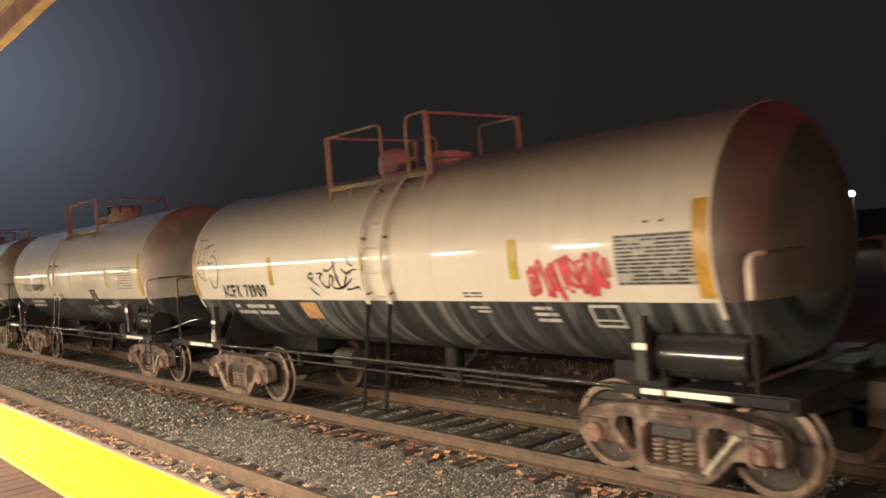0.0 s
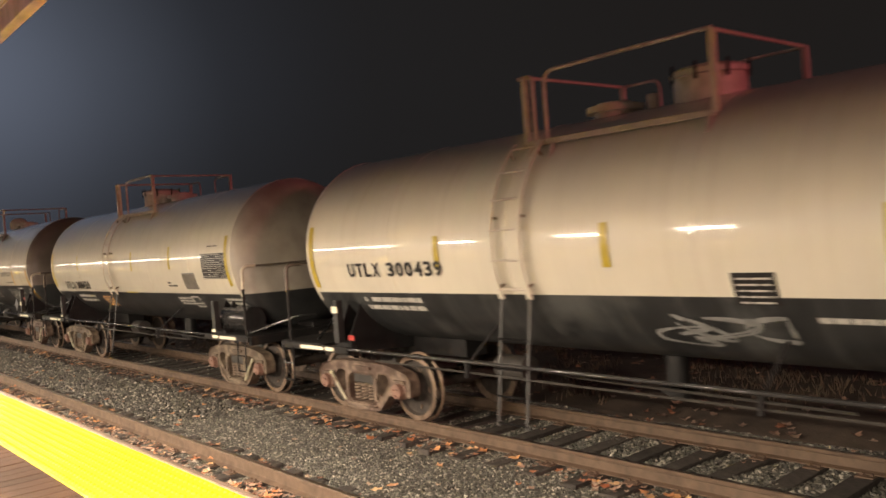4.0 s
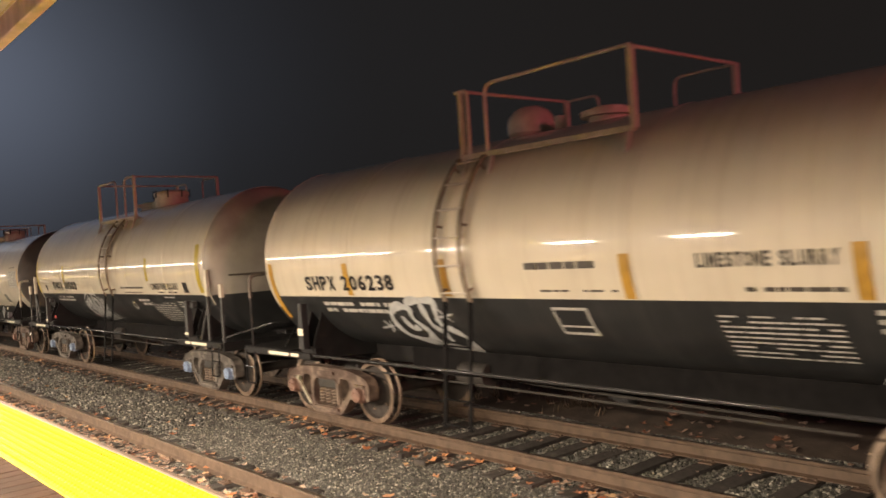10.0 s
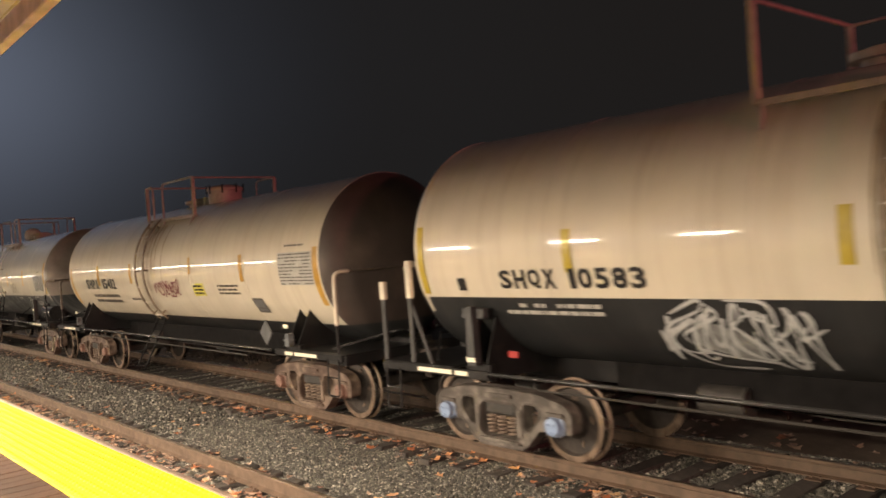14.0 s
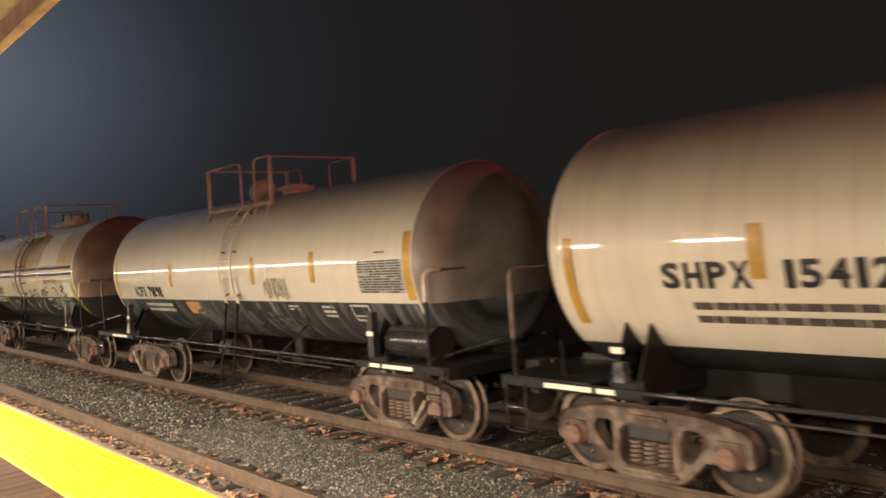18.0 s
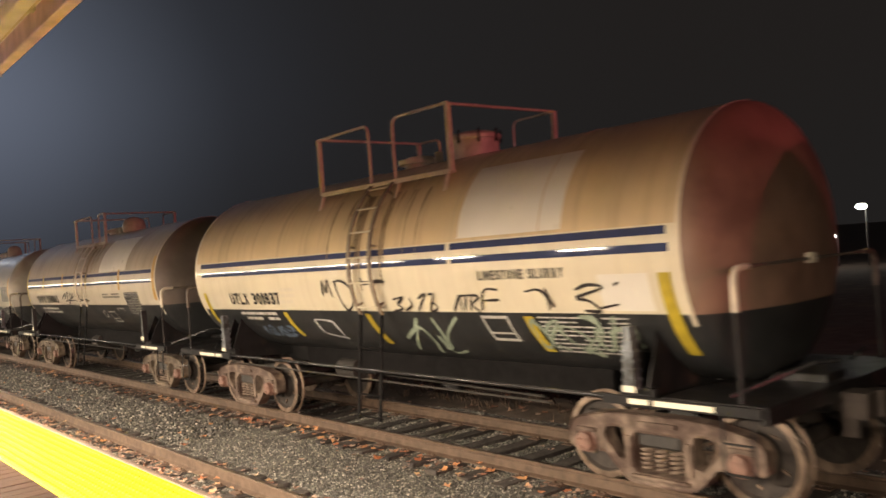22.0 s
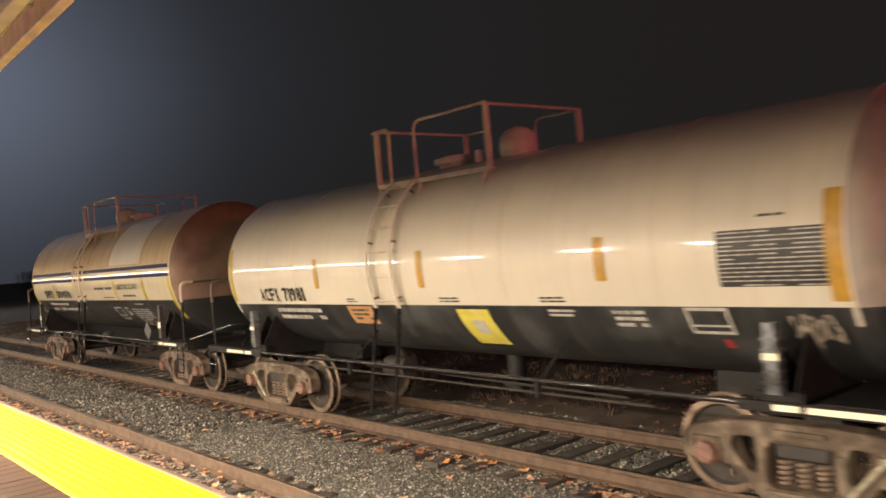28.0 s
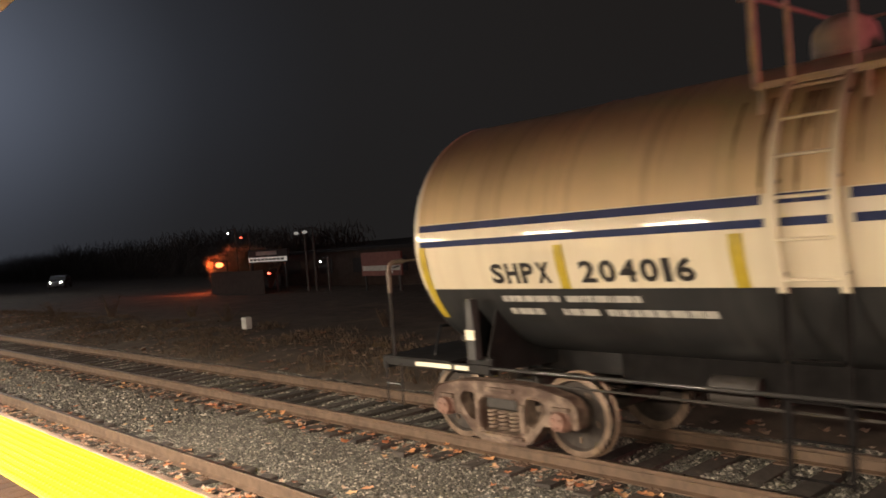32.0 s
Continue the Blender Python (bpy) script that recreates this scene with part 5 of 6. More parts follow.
        for i in (1, 7, 13):
            a = a_bot + (a_top - a_bot) * i / 14
            bm = bmesh.new()
            tube(bm, [(x, -(R - 0.01) * math.cos(a), ZC + (R - 0.01) * math.sin(a)), (x, -rr * math.cos(a), ZC + rr * math.sin(a))], 0.018, 6)
            part("ladder_bracket", bm, LADDER, car)
        bm = bmesh.new()
        y_b = -rr * math.cos(a_bot)
        wl_ = 0.016 if letter in "BC" else 0.03
        box(bm, x - wl_, x + wl_, -0.012, 0.012, 0.38, ZB, 0.003)
        for v in bm.verts:
            v.co.y += y_b + (-1.50 - y_b) * min(1, (ZB - v.co.z) / (ZB - 1.05))
        part("lower_ladder_rail", bm, POST_D if letter in "BC" else GREASE_B, car)
    n = max(4, int((a_top - a_bot) * rr / 0.36))
    for i in range(n + 1):
        a = a_bot + (a_top - a_bot) * (i + 0.35) / (n + 0.6)
        bm = bmesh.new()
        tube(bm, [(lx0, -rr * math.cos(a), ZC + rr * math.sin(a)), (lx1, -rr * math.cos(a), ZC + rr * math.sin(a))], 0.015, 6)
        part("rung", bm, PIPE if up is not BAND else up, car)
    for z in (0.42, 0.72, 1.02, 1.34):
        y_b = -rr * math.cos(a_bot)
        y = y_b + (-1.50 - y_b) * min(1, (ZB - z) / (ZB - 1.05))
        bm = bmesh.new()
        tube(bm, [(lx0, y, z), (lx1, y, z)], 0.013, 6)
        part("lower_rung", bm, GREASE_B, car)
    # top platform with guard rails round the manway
    px0, px1 = s["plat"]
    zr = s["rail"]
    deck_mat = up if up is BAND else PIPE
    for s_ in (-1, 1):
        part("walkway_edge", box(bmesh.new(), px0, px1, s_ * yw - 0.028, s_ * yw + 0.028, zt - 0.03, zt + 0.035, 0.006), deck_mat, car, "cream-painted edge bar of the top walkway")
        bm = bmesh.new()
        for x in np.arange(px0 + 0.05, px1 - 0.05, 0.12):
            box(bm, x, x + 0.035, min(s_ * (yw - 0.028), s_ * 0.52), max(s_ * (yw - 0.028), s_ * 0.52), zt - 0.012, zt + 0.012)
        st = part("walkway_grating", bm, deck_mat, car)
        st["kind"] = "stuff"
        for x in (px0 + 0.05, (lx1 + 0.12 if lx1 < px1 - 0.6 else px0 + 0.6), px1 - 0.06):
            bm = bmesh.new()
            yl = yw + 0.10
            tube(bm, [(x, s_ * yw, zt), (x + 0.02, s_ * yl, ZC + math.sqrt(R * R - yl * yl) - 0.02)], 0.03, 6)
            part("walkway_leg", bm, deck_mat, car)
    ends = (px0, px1)
    if lx0 - px0 > 0.35:
        bm = bmesh.new()
        tube(bm, bend([(px0, -yw, zr), (lx0 - 0.03, -yw, zr + 0.015), (lx0 - 0.03, -yw, zt)], 0.13), 0.022, 8)
        part("guard_rail", bm, PIPE, car, "bent pipe guard rail", soft=50)
    else:
        bm = bmesh.new()
        tube(bm, bend([(px0 - 0.10, -yw, zr), (max(lx0, px0 + 0.12), -yw, zr + 0.01), (max(lx0, px0 + 0.12), -yw, zt)], 0.10), 0.022, 8)
        part("guard_rail", bm, PIPE, car, "short bent pipe guard rail", soft=50)
    bm = bmesh.new()
    tube(bm, bend([(lx1 + 0.04, -yw, zt), (lx1 + 0.04, -yw, zr + 0.02), (px1, -yw, zr + 0.02)], 0.15), 0.022, 8)
    part("guard_rail", bm, PIPE, car, "bent pipe guard rail", soft=50)
    for x, d in ((px0, 0.55), (px1, -0.8)):
        bm = bmesh.new()
        tube(bm, [(x, -yw, zr + 0.005), (x, yw, zr + 0.005)], 0.020, 8)
        part("cross_rail", bm, PIPE, car, soft=50)
        bm = bmesh.new()
        tube(bm, bend([(x, yw, zr), (x + d, yw, zr), (x + d, yw, zt)], 0.12), 0.018, 8)
        part("guard_rail", bm, PIPE, car, "bent pipe guard rail", soft=50)
        for s_ in (-1, 1):
            part("rail_post", box(bmesh.new(), x - 0.032, x + 0.032, s_ * yw - 0.03, s_ * yw + 0.03, zt, zr + 0.01, 0.005), PIPE, car)
    mx, mr = s["man"]
    top = ZC + R
    bm = bmesh.new()
    n = 24
    prof = [(0.0, mr), (0.27, mr), (0.28, mr + 0.03), (0.33, mr + 0.03), (0.37, mr - 0.03), (0.40, mr * 0.5)]
    if mr < 0.305:        # domed bonnet
        prof = [(0.0, mr * 0.8), (0.08, mr), (0.20, mr), (0.29, mr * 0.93), (0.36, mr * 0.75), (0.41, mr * 0.45), (0.43, mr * 0.15)]
    rings = [[bm.verts.new((mx + r * math.cos(6.28319 * k / n), r * math.sin(6.28319 * k / n), top - 0.06 + h)) for k in range(n)] for h, r in prof]
    for a, b in zip(rings, rings[1:]):
        ring_face(bm, a, b)
    bm.faces.new(rings[-1])
    man = part("manway", bm, PIPE, car, "round manway with a bolted lid", soft=35)
    for k in range(8 if mr > 0.305 else 0):
        a = 6.28319 * k / 8 + 0.2
        bm = bmesh.new()
        cyl(bm, (mx + (mr + 0.035) * math.cos(a), (mr + 0.035) * math.sin(a), top + 0.16), (mx + (mr + 0.035) * math.cos(a), (mr + 0.035) * math.sin(a), top + 0.34), 0.018, 6)
        part("lid_bolt", bm, PIPE_D, man)
    bm = bmesh.new()
    vx = mx + (1.22 if mx < (px0 + px1) / 2 else -1.22)
    cyl(bm, (vx, 0.0, top - 0.05), (vx, 0.0, top + 0.05), 0.24, 20)
    cyl(bm, (vx, 0.0, top + 0.04), (vx, 0.0, top + 0.11), 0.33, 20)
    cyl(bm, (vx, 0.0, top + 0.10), (vx, 0.0, top + 0.15), 0.20, 20)
    part("valve_housing", bm, PIPE, car, "small valve fitting beside the manway", soft=35)
    bm = bmesh.new()
    cyl(bm, ((vx + mx) / 2, -0.15, top - 0.05), ((vx + mx) / 2, -0.15, top + 0.14), 0.06, 12)
    part("relief_valve", bm, PIPE, car, soft=35)
    for d in s["paintwork"]:
        kind, args = d[0], d[1:]
        if kind == "bar":
            skin.quad("reflective_bar", *args[:4], ORA_BAR if len(args) > 4 else YEL_BAR, 0.008)
        elif kind == "stripe":
            skin.quad("navy_stripe", *args, BLUE, 0.003, n=3)
        elif kind == "text":
            skin.text(*args)
        elif kind == "panel":
            skin.panel(*args)
        elif kind == "frame":
            skin.outline(*args)
        elif kind == "spray":
            skin.scribble(*args)
        elif kind == "tag":
            skin.spray_tag(*args)
        elif kind == "patch":
            skin.quad(*args)
        elif kind == "stain":
            skin.stain(*args)
        elif kind == "dia":
            x, z, q = args
            bm = bmesh.new()
            vs = [bm.verts.new((x + dx * q, -1.40 + dy, z + dz * q)) for dx, dz in ((-1, 0), (0, -1), (1, 0), (0, 1)) for dy in (0,)]
            bm.faces.new(vs)
            f2 = [bm.verts.new(v.co + Vector((0, 0.02, 0))) for v in vs]
            bm.faces.new(list(reversed(f2)))
            ring_face(bm, f2, vs)
            part("placard_holder", bm, GREY_D, car, "grey diamond placard holder")
        elif kind == "red":
            x, z = args
            part("red_reflector", box(bmesh.new(), x - 0.07, x + 0.07, -1.416, -1.404, z - 0.035, z + 0.035), REFL_R, car)
    return car


ACFX = dict(post=POST_K, r=1.31, zc=2.34, zb=1.81, tc=9.1, paint=WHITE, low=DUSTY, rail=4.22, deck=3.44, wide=0.85)
UT = dict(r=1.35, zc=2.39, zb=1.81, tc=9.1, paint=WHITE, low=DUSTY, rail=4.22, deck=3.47, wide=0.90)
BIG = dict(r=1.40, zc=2.44, zb=1.89, tc=9.1, paint=CREAM, low=BLACK, sill=True, rail=4.36, deck=3.56, wide=0.98)
MID = dict(BIG, r=1.32, zc=2.39, rail=4.16, deck=3.42, wide=0.90)
CARS = {
    # the car ahead of the first one in view
    "Z": dict(UT, head=HEAD_P, post=POST_K, half=5.36, tx=-0.19, low=BLACK, label="plain white and black tank car leading the string", ladder=(-1.13, -0.75), plat=(-1.3, 0.88), man=(-0.95, 0.39), paintwork=[]),
    "A": dict(ACFX, flash=True, hf=0.20, head=HEAD_D, tf=4.45, half=5.36, tx=-0.19, label="white and black tank car with red and black graffiti", ladder=(-0.04, 0.45), plat=(-1.42, 0.93), man=(-0.88, 0.26), paintwork=[
        ("bar", 2.68, 2.81, 2.06, 2.50), ("bar", -0.19, -0.09, 2.18, 2.47), ("bar", 4.99, 5.15, 1.85, 2.75, 1), ("bar", -2.72, -2.60, 2.05, 2.50, 1), ("bar", -5.53, -5.42, 1.86, 2.75, 1),
        ("text", "ACFX 71909", -4.45, -2.90, 1.85, 2.07, INK), ("panel", 4.12, 5.11, 1.98, 2.47, GREY_L, INK_P, 13, 1), ("spray", 2.95, 4.03, 1.84, 2.30, SPRAY_R, 4, 16, 0.042, "red sprayed graffiti"),
        ("tag", "script", -1.54, -0.09, 1.88, 2.43, SPRAY_K, 0.034, "black sprayed script"), ("tag", "loops", -5.36, -4.51, 2.04, 2.89, SPRAY_T, 0.026, "thin looped black graffiti"),
        ("patch", "orange_placard", -2.03, -1.57, 1.51, 1.77, ORANGE_P, 0.006), ("frame", 3.66, 4.04, 1.53, 1.78, 0.03, LET_W), ("panel", 1.85, 2.21, 1.66, 1.76, None, LET_W, 2, 8), ("panel", 2.86, 3.22, 1.56, 1.77, None, LET_W, 3, 9),
        ("panel", 1.81, 2.17, 1.85, 1.93, None, INK_F, 2, 10), ("panel", -4.26, -2.86, 1.53, 1.75, None, LET_W, 2, 11), ("panel", 4.45, 4.72, 2.56, 2.60, None, INK_F, 1, 91)]),
    "B": dict(UT, low=SMUDGED, tape=(1.54, 1.63), post=POST_K, hf=0.22, head=HEAD_P, tf=4.47, tr=4.41, half=5.175, tx=-0.005, label="white and black tank car with a scuffed lower flank", ladder=(-1.18, -0.75), plat=(-1.0, 1.35), man=(0.77, 0.37), paintwork=[
        ("bar", 0.27, 0.37, 2.10, 2.54), ("bar", 2.91, 3.03, 2.09, 2.54), ("bar", 4.95, 5.11, 1.88, 2.77), ("bar", -2.28, -2.18, 2.11, 2.52), ("bar", -5.13, -5.02, 1.88, 2.77),
        ("text", "UTLX 300439", -4.17, -2.16, 2.03, 2.22, INK), ("panel", 3.67, 4.61, 2.03, 2.54, None, INK_F, 9, 12, "data_panel", 0.3), ("patch", "black_placard", 1.61, 2.01, 1.74, 2.03, INK, 0.006), ("panel", 1.63, 1.99, 1.74, 2.01, None, LET_W, 5, 13, "x", 0.35),
        ("frame", 2.92, 3.24, 1.64, 1.87, 0.03, LET_W), ("panel", -4.06, -2.76, 1.54, 1.77, None, LET_W, 2, 14), ("spray", 0.60, 2.00, 1.28, 1.64, SPRAY_F, 15, 4, 0.04, "faint worn scrawl"), ("panel", 2.25, 2.95, 1.57, 1.66, None, LET_W, 1, 16), ("red", -4.1, 1.2)]),
    "C": dict(UT, tape=(1.10, 1.15), post=POST_K, head=HEAD_P, zb=1.745, half=5.36, tx=-0.19, low=BLACK, label="clean white and black tank car with a black data panel", ladder=(-1.13, -0.75), plat=(-1.3, 0.88), man=(-0.95, 0.39), paintwork=[
        ("bar", -3.31, -3.24, 2.28, 2.64), ("bar", -1.47, -1.39, 2.28, 2.63), ("bar", 0.40, 0.48, 2.22, 2.63), ("bar", 2.46, 2.54, 2.23, 2.67), ("bar", 4.95, 5.05, 1.89, 2.78), ("bar", -5.48, -5.37, 1.87, 2.75),
        ("text", "UTLX 301450", -4.58, -2.69, 1.81, 2.01, INK), ("panel", 3.98, 4.96, 2.03, 2.49, INK, LET_W, 13, 17, "data_panel", 0.35), ("patch", "brown_grey_patch", 3.02, 3.60, 1.83, 2.12, PATCH_B, 0.005), ("patch", "blue_edge", 3.02, 3.60, 2.122, 2.145, BLUEGREY, 0.005),
        ("frame", 2.97, 3.33, 1.46, 1.69, 0.03, LET_W), ("panel", 2.34, 3.04, 1.50, 1.67, None, LET_W, 3, 18), ("patch", "orange_placard", -2.25, -1.62, 1.38, 1.64, ORANGE_P, 0.006), ("panel", -2.18, -1.70, 1.43, 1.61, None, INK_F, 3, 97), ("panel", -4.06, -2.76, 1.46, 1.68, None, LET_W, 2, 19),
        ("panel", 4.45, 5.15, 1.53, 1.68, None, LET_W, 2, 20), ("panel", -0.37, 0.33, 1.72, 1.77, None, YEL_BAR, 1, 21), ("panel", 2.20, 2.70, 1.87, 1.99, None, INK_F, 2, 22), ("panel", 4.24, 4.72, 2.60, 2.64, None, INK_F, 1, 93)]),
    "D": dict(BIG, tape=(1.32, 1.42), post=POST_K, head=HEAD_D, tf=4.49, tr=4.61, half=5.41, tx=-0.21, label="cream and black tank car with a white sprayed tag", ladder=(-1.36, -0.92), plat=(-1.3, 1.2), man=(-1.07, 0.3), paintwork=[
        ("bar", 1.21, 1.33, 1.90, 2.34, 1), ("bar", 3.37, 3.49, 1.91, 2.36, 1), ("bar", 4.98, 5.12, 1.49, 2.38, 1), ("bar", -3.49, -3.37, 1.91, 2.36, 1), ("bar", -1.43, -1.31, 1.91, 2.36, 1), ("bar", -5.55, -5.44, 1.53, 2.40, 1),
        ("text", "SHPX 206238", -4.52, -2.40, 1.98, 2.19, INK), ("tag", "fat", -2.76, -1.56, 1.12, 1.85, SPRAY_W, 0.115, "fat white sprayed tag"), ("tag", "stars", -3.17, -1.46, 1.37, 1.78, SPRAY_W, 0.03, "white sprayed stars"), ("frame", 0.19, 0.67, 1.49, 1.80, 0.03, LET_W),
        ("panel", 2.10, 3.20, 1.34, 1.78, None, LET_W, 9, 24, "data_panel", 0.4), ("text", "LIMESTONE SLURRY", 2.04, 3.28, 2.19, 2.32, INK_F), ("panel", 2.31, 3.31, 1.96, 2.03, None, INK_F, 1, 25), ("panel", -0.05, 1.16, 2.18, 2.31, None, INK_F, 1, 26), ("panel", 0.11, 1.16, 1.96, 2.00, None, INK_F, 1, 27),
        ("panel", 3.45, 4.00, 1.62, 1.85, None, LET_W, 3, 28), ("panel", -4.25, -2.55, 1.64, 1.83, None, LET_W, 2, 29), ("dia", 3.75, 1.32, 0.2), ("red", 4.75, 1.52), ("panel", 4.55, 4.95, 1.64, 1.81, None, LET_W, 2, 30)]),
    "E": dict(BIG, tape=(1.16, 1.21), twin=True, pad=True, head=HEAD_P, half=5.40, tx=-0.08, label="cream and black tank car with blue bearing caps and scrawl", ladder=(0.02, 0.50), plat=(-1.15, 1.15), man=(0.8, 0.37), caps=BLUECAP, rail=4.46, paintwork=[
        ("bar", -3.12, -3.00, 2.16, 2.60), ("bar", -0.35, -0.23, 2.17, 2.63), ("bar", 2.50, 2.63, 2.17, 2.64), ("bar", 4.97, 5.13, 1.93, 2.82), ("bar", -5.46, -5.35, 1.93, 2.75),
        ("stain", -0.3, 0.9, 2.0, 3.4, STAIN_L, 9, 14), ("spray", -2.2, -0.7, 1.24, 1.84, SPRAY_W, 31, 9, 0.045, "dense white scrawl"), ("text", "SHQX 10583", -4.08, -2.15, 1.99, 2.20, INK), ("tag", "wash", -1.85, -1.04, 1.36, 1.67, SPRAY_F, 0.20, "thin grey wash of spray"), ("tag", "tangle", -2.26, -0.59, 1.19, 1.88, SPRAY_W, 0.035, "tangled white scrawl"), ("tag", "ring", 1.15, 1.30, 1.56, 1.71, LET_W, 0.04, "white ring mark"), ("text", "LIMESTONE SLURRY", 2.71, 4.07, 1.99, 2.12, INK_F), ("panel", 2.92, 3.92, 1.91, 1.96, None, INK_F, 1, 32),
        ("panel", 0.88, 2.25, 2.00, 2.07, None, INK_F, 1, 33), ("panel", 1.07, 2.12, 1.91, 1.95, None, INK_F, 1, 34), ("panel", 2.27, 3.52, 1.29, 1.74, None, LET_W, 9, 35, "data_panel", 0.4), ("patch", "black_placard", -4.80, -4.67, 1.97, 2.12, INK, 0.006), ("patch", "black_placard", 4.26, 4.46, 1.93, 2.13, INK, 0.006),
        ("panel", 1.65, 2.25, 1.64, 1.80, None, LET_W, 2, 36), ("panel", 3.66, 4.36, 1.62, 1.76, None, LET_W, 3, 37), ("panel", 3.13, 3.73, 1.81, 1.85, None, LET_W, 1, 38), ("panel", -4.16, -2.76, 1.68, 1.84, None, LET_W, 2, 39), ("red", -3.9, 1.28)]),
    "F": dict(MID, head=HEAD_K, post=POST_G, tf=5.32, tr=5.07, half=6.04, tx=0.14, tc=10.3, zb=1.41, label="all-cream tank car with a low black skirt and red graffiti", ladder=(-0.97, -0.52), plat=(-1.32, 1.07), man=(0.6, 0.34), paintwork=[
        ("bar", 3.62, 3.74, 2.12, 2.58, 1), ("bar", 6.01, 6.15, 1.73, 2.62, 1), ("bar", -3.75, -3.61, 2.08, 2.55, 1), ("bar", -5.78, -5.66, 1.63, 2.52, 1), ("bar", -1.62, -1.48, 2.12, 2.55, 1),
        ("stain", -1.6, 0.2, 1.7, 3.3, STAIN_L, 8, 20), ("text", "SHPX", -4.62, -3.75, 2.00, 2.24, INK), ("text", "15412", -3.45, -2.58, 2.00, 2.24, INK), ("panel", 5.15, 5.75, 2.64, 2.69, None, INK_F, 1, 90), ("bar", 1.53, 1.62, 2.28, 2.60, 1), ("panel", 4.97, 5.98, 2.05, 2.56, LET_W, INK_F, 10, 40, "data_panel", 0.4), ("patch", "yellow_placard", 1.58, 2.08, 1.86, 2.10, YELLOW_P, 0.006), ("panel", 1.61, 2.05, 1.88, 2.08, None, INK, 3, 41),
        ("frame", 3.79, 4.17, 1.57, 1.83, 0.03, INK_F), ("patch", "grey_placard", 3.81, 4.15, 1.59, 1.81, GREY_P, 0.005), ("panel", -4.38, -2.58, 1.65, 1.90, None, INK_F, 2, 42), ("panel", 2.64, 3.49, 1.88, 2.08, None, INK_F, 3, 43), ("spray", -0.28, 0.97, 1.84, 2.18, SPRAY_M, 44, 11, 0.032, "red and brown scrawl"),
        ("panel", -1.93, -1.13, 1.73, 1.81, None, INK_F, 1, 45), ("dia", 4.58, 1.3, 0.2)]),
    "G": dict(ACFX, flash=True, hf=0.25, tf=4.37, tr=4.52, half=5.42, tx=-0.25, label="white and dusty black tank car with faint grey graffiti", ladder=(-0.11, 0.32), plat=(-1.45, 0.93), man=(-0.9, 0.26), paintwork=[
        ("bar", 0.86, 0.98, 2.09, 2.54, 1), ("bar", 2.72, 2.85, 2.11, 2.57, 1), ("bar", 4.99, 5.15, 1.86, 2.75, 1), ("bar", -2.53, -2.41, 2.07, 2.52, 1), ("bar", -5.53, -5.42, 1.86, 2.75, 1),
        ("text", "ACFX 71898", -4.52, -3.05, 1.86, 2.08, INK), ("panel", 3.95, 4.96, 1.95, 2.40, GREY_L, INK_P, 13, 46), ("patch", "orange_placard", -2.11, -1.56, 1.53, 1.77, ORANGE_P, 0.006), ("spray", 1.22, 2.00, 1.84, 2.18, SPRAY_P, 47, 13, 0.022, "faint grey graffiti"),
        ("frame", 3.54, 3.99, 1.53, 1.78, 0.03, LET_W), ("panel", 1.78, 2.13, 1.66, 1.76, None, LET_W, 2, 48), ("panel", 2.76, 3.12, 1.56, 1.77, None, LET_W, 3, 49), ("panel", -4.21, -2.81, 1.53, 1.75, None, LET_W, 2, 50), ("spray", -1.80, 2.20, 1.27, 1.62, DUSTY, 51, 6, 0.1, "scuffs"), ("panel", 4.35, 4.62, 2.48, 2.52, None, INK_F, 1, 92)]),
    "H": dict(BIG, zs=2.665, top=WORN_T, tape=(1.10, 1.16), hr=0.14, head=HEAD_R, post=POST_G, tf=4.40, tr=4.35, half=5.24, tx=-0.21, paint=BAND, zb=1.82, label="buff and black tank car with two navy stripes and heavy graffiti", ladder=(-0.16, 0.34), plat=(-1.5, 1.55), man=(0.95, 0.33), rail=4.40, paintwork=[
        ("stripe", -5.21, 1.79, 2.57, 2.65), ("stripe", -5.19, 1.81, 2.41, 2.49), ("stripe", 1.87, 4.89, 2.57, 2.65), ("stripe", 1.89, 4.91, 2.41, 2.49), ("stain", -0.9, 1.2, 2.1, 3.40, STAIN, 5, 22), ("patch", "fresh_paint_patch", 2.00, 3.62, 2.70, 3.53, PALE, 0.003),
        ("text", "UTLX 301837", -4.18, -2.42, 1.91, 2.11, INK), ("bar", -2.52, -2.40, 1.36, 1.78), ("bar", -0.21, -0.09, 1.31, 1.78), ("bar", 4.76, 4.90, 1.40, 2.22), ("bar", -5.23, -5.12, 1.40, 2.12), ("bar", 2.86, 3.00, 1.34, 1.78),
        ("tag", "figures", -1.09, 1.45, 1.80, 2.29, SPRAY_K, 0.036, "black sprayed figures"), ("tag", "letters", 1.74, 4.30, 1.82, 2.14, SPRAY_K, 0.036, "black sprayed letters"),
        ("patch", "fresh_paint_patch", 4.05, 4.65, 1.85, 2.22, PALE, 0.003), ("tag", "wild", 0.35, 1.71, 1.21, 1.75, SPRAY_G, 0.05, "pale green sprayed letters"), ("spray", 2.91, 4.31, 1.33, 1.78, SPRAY_G, 57, 6, 0.04, "pale green sprayed letters"), ("frame", 2.16, 2.60, 1.46, 1.78, 0.035, LET_W),
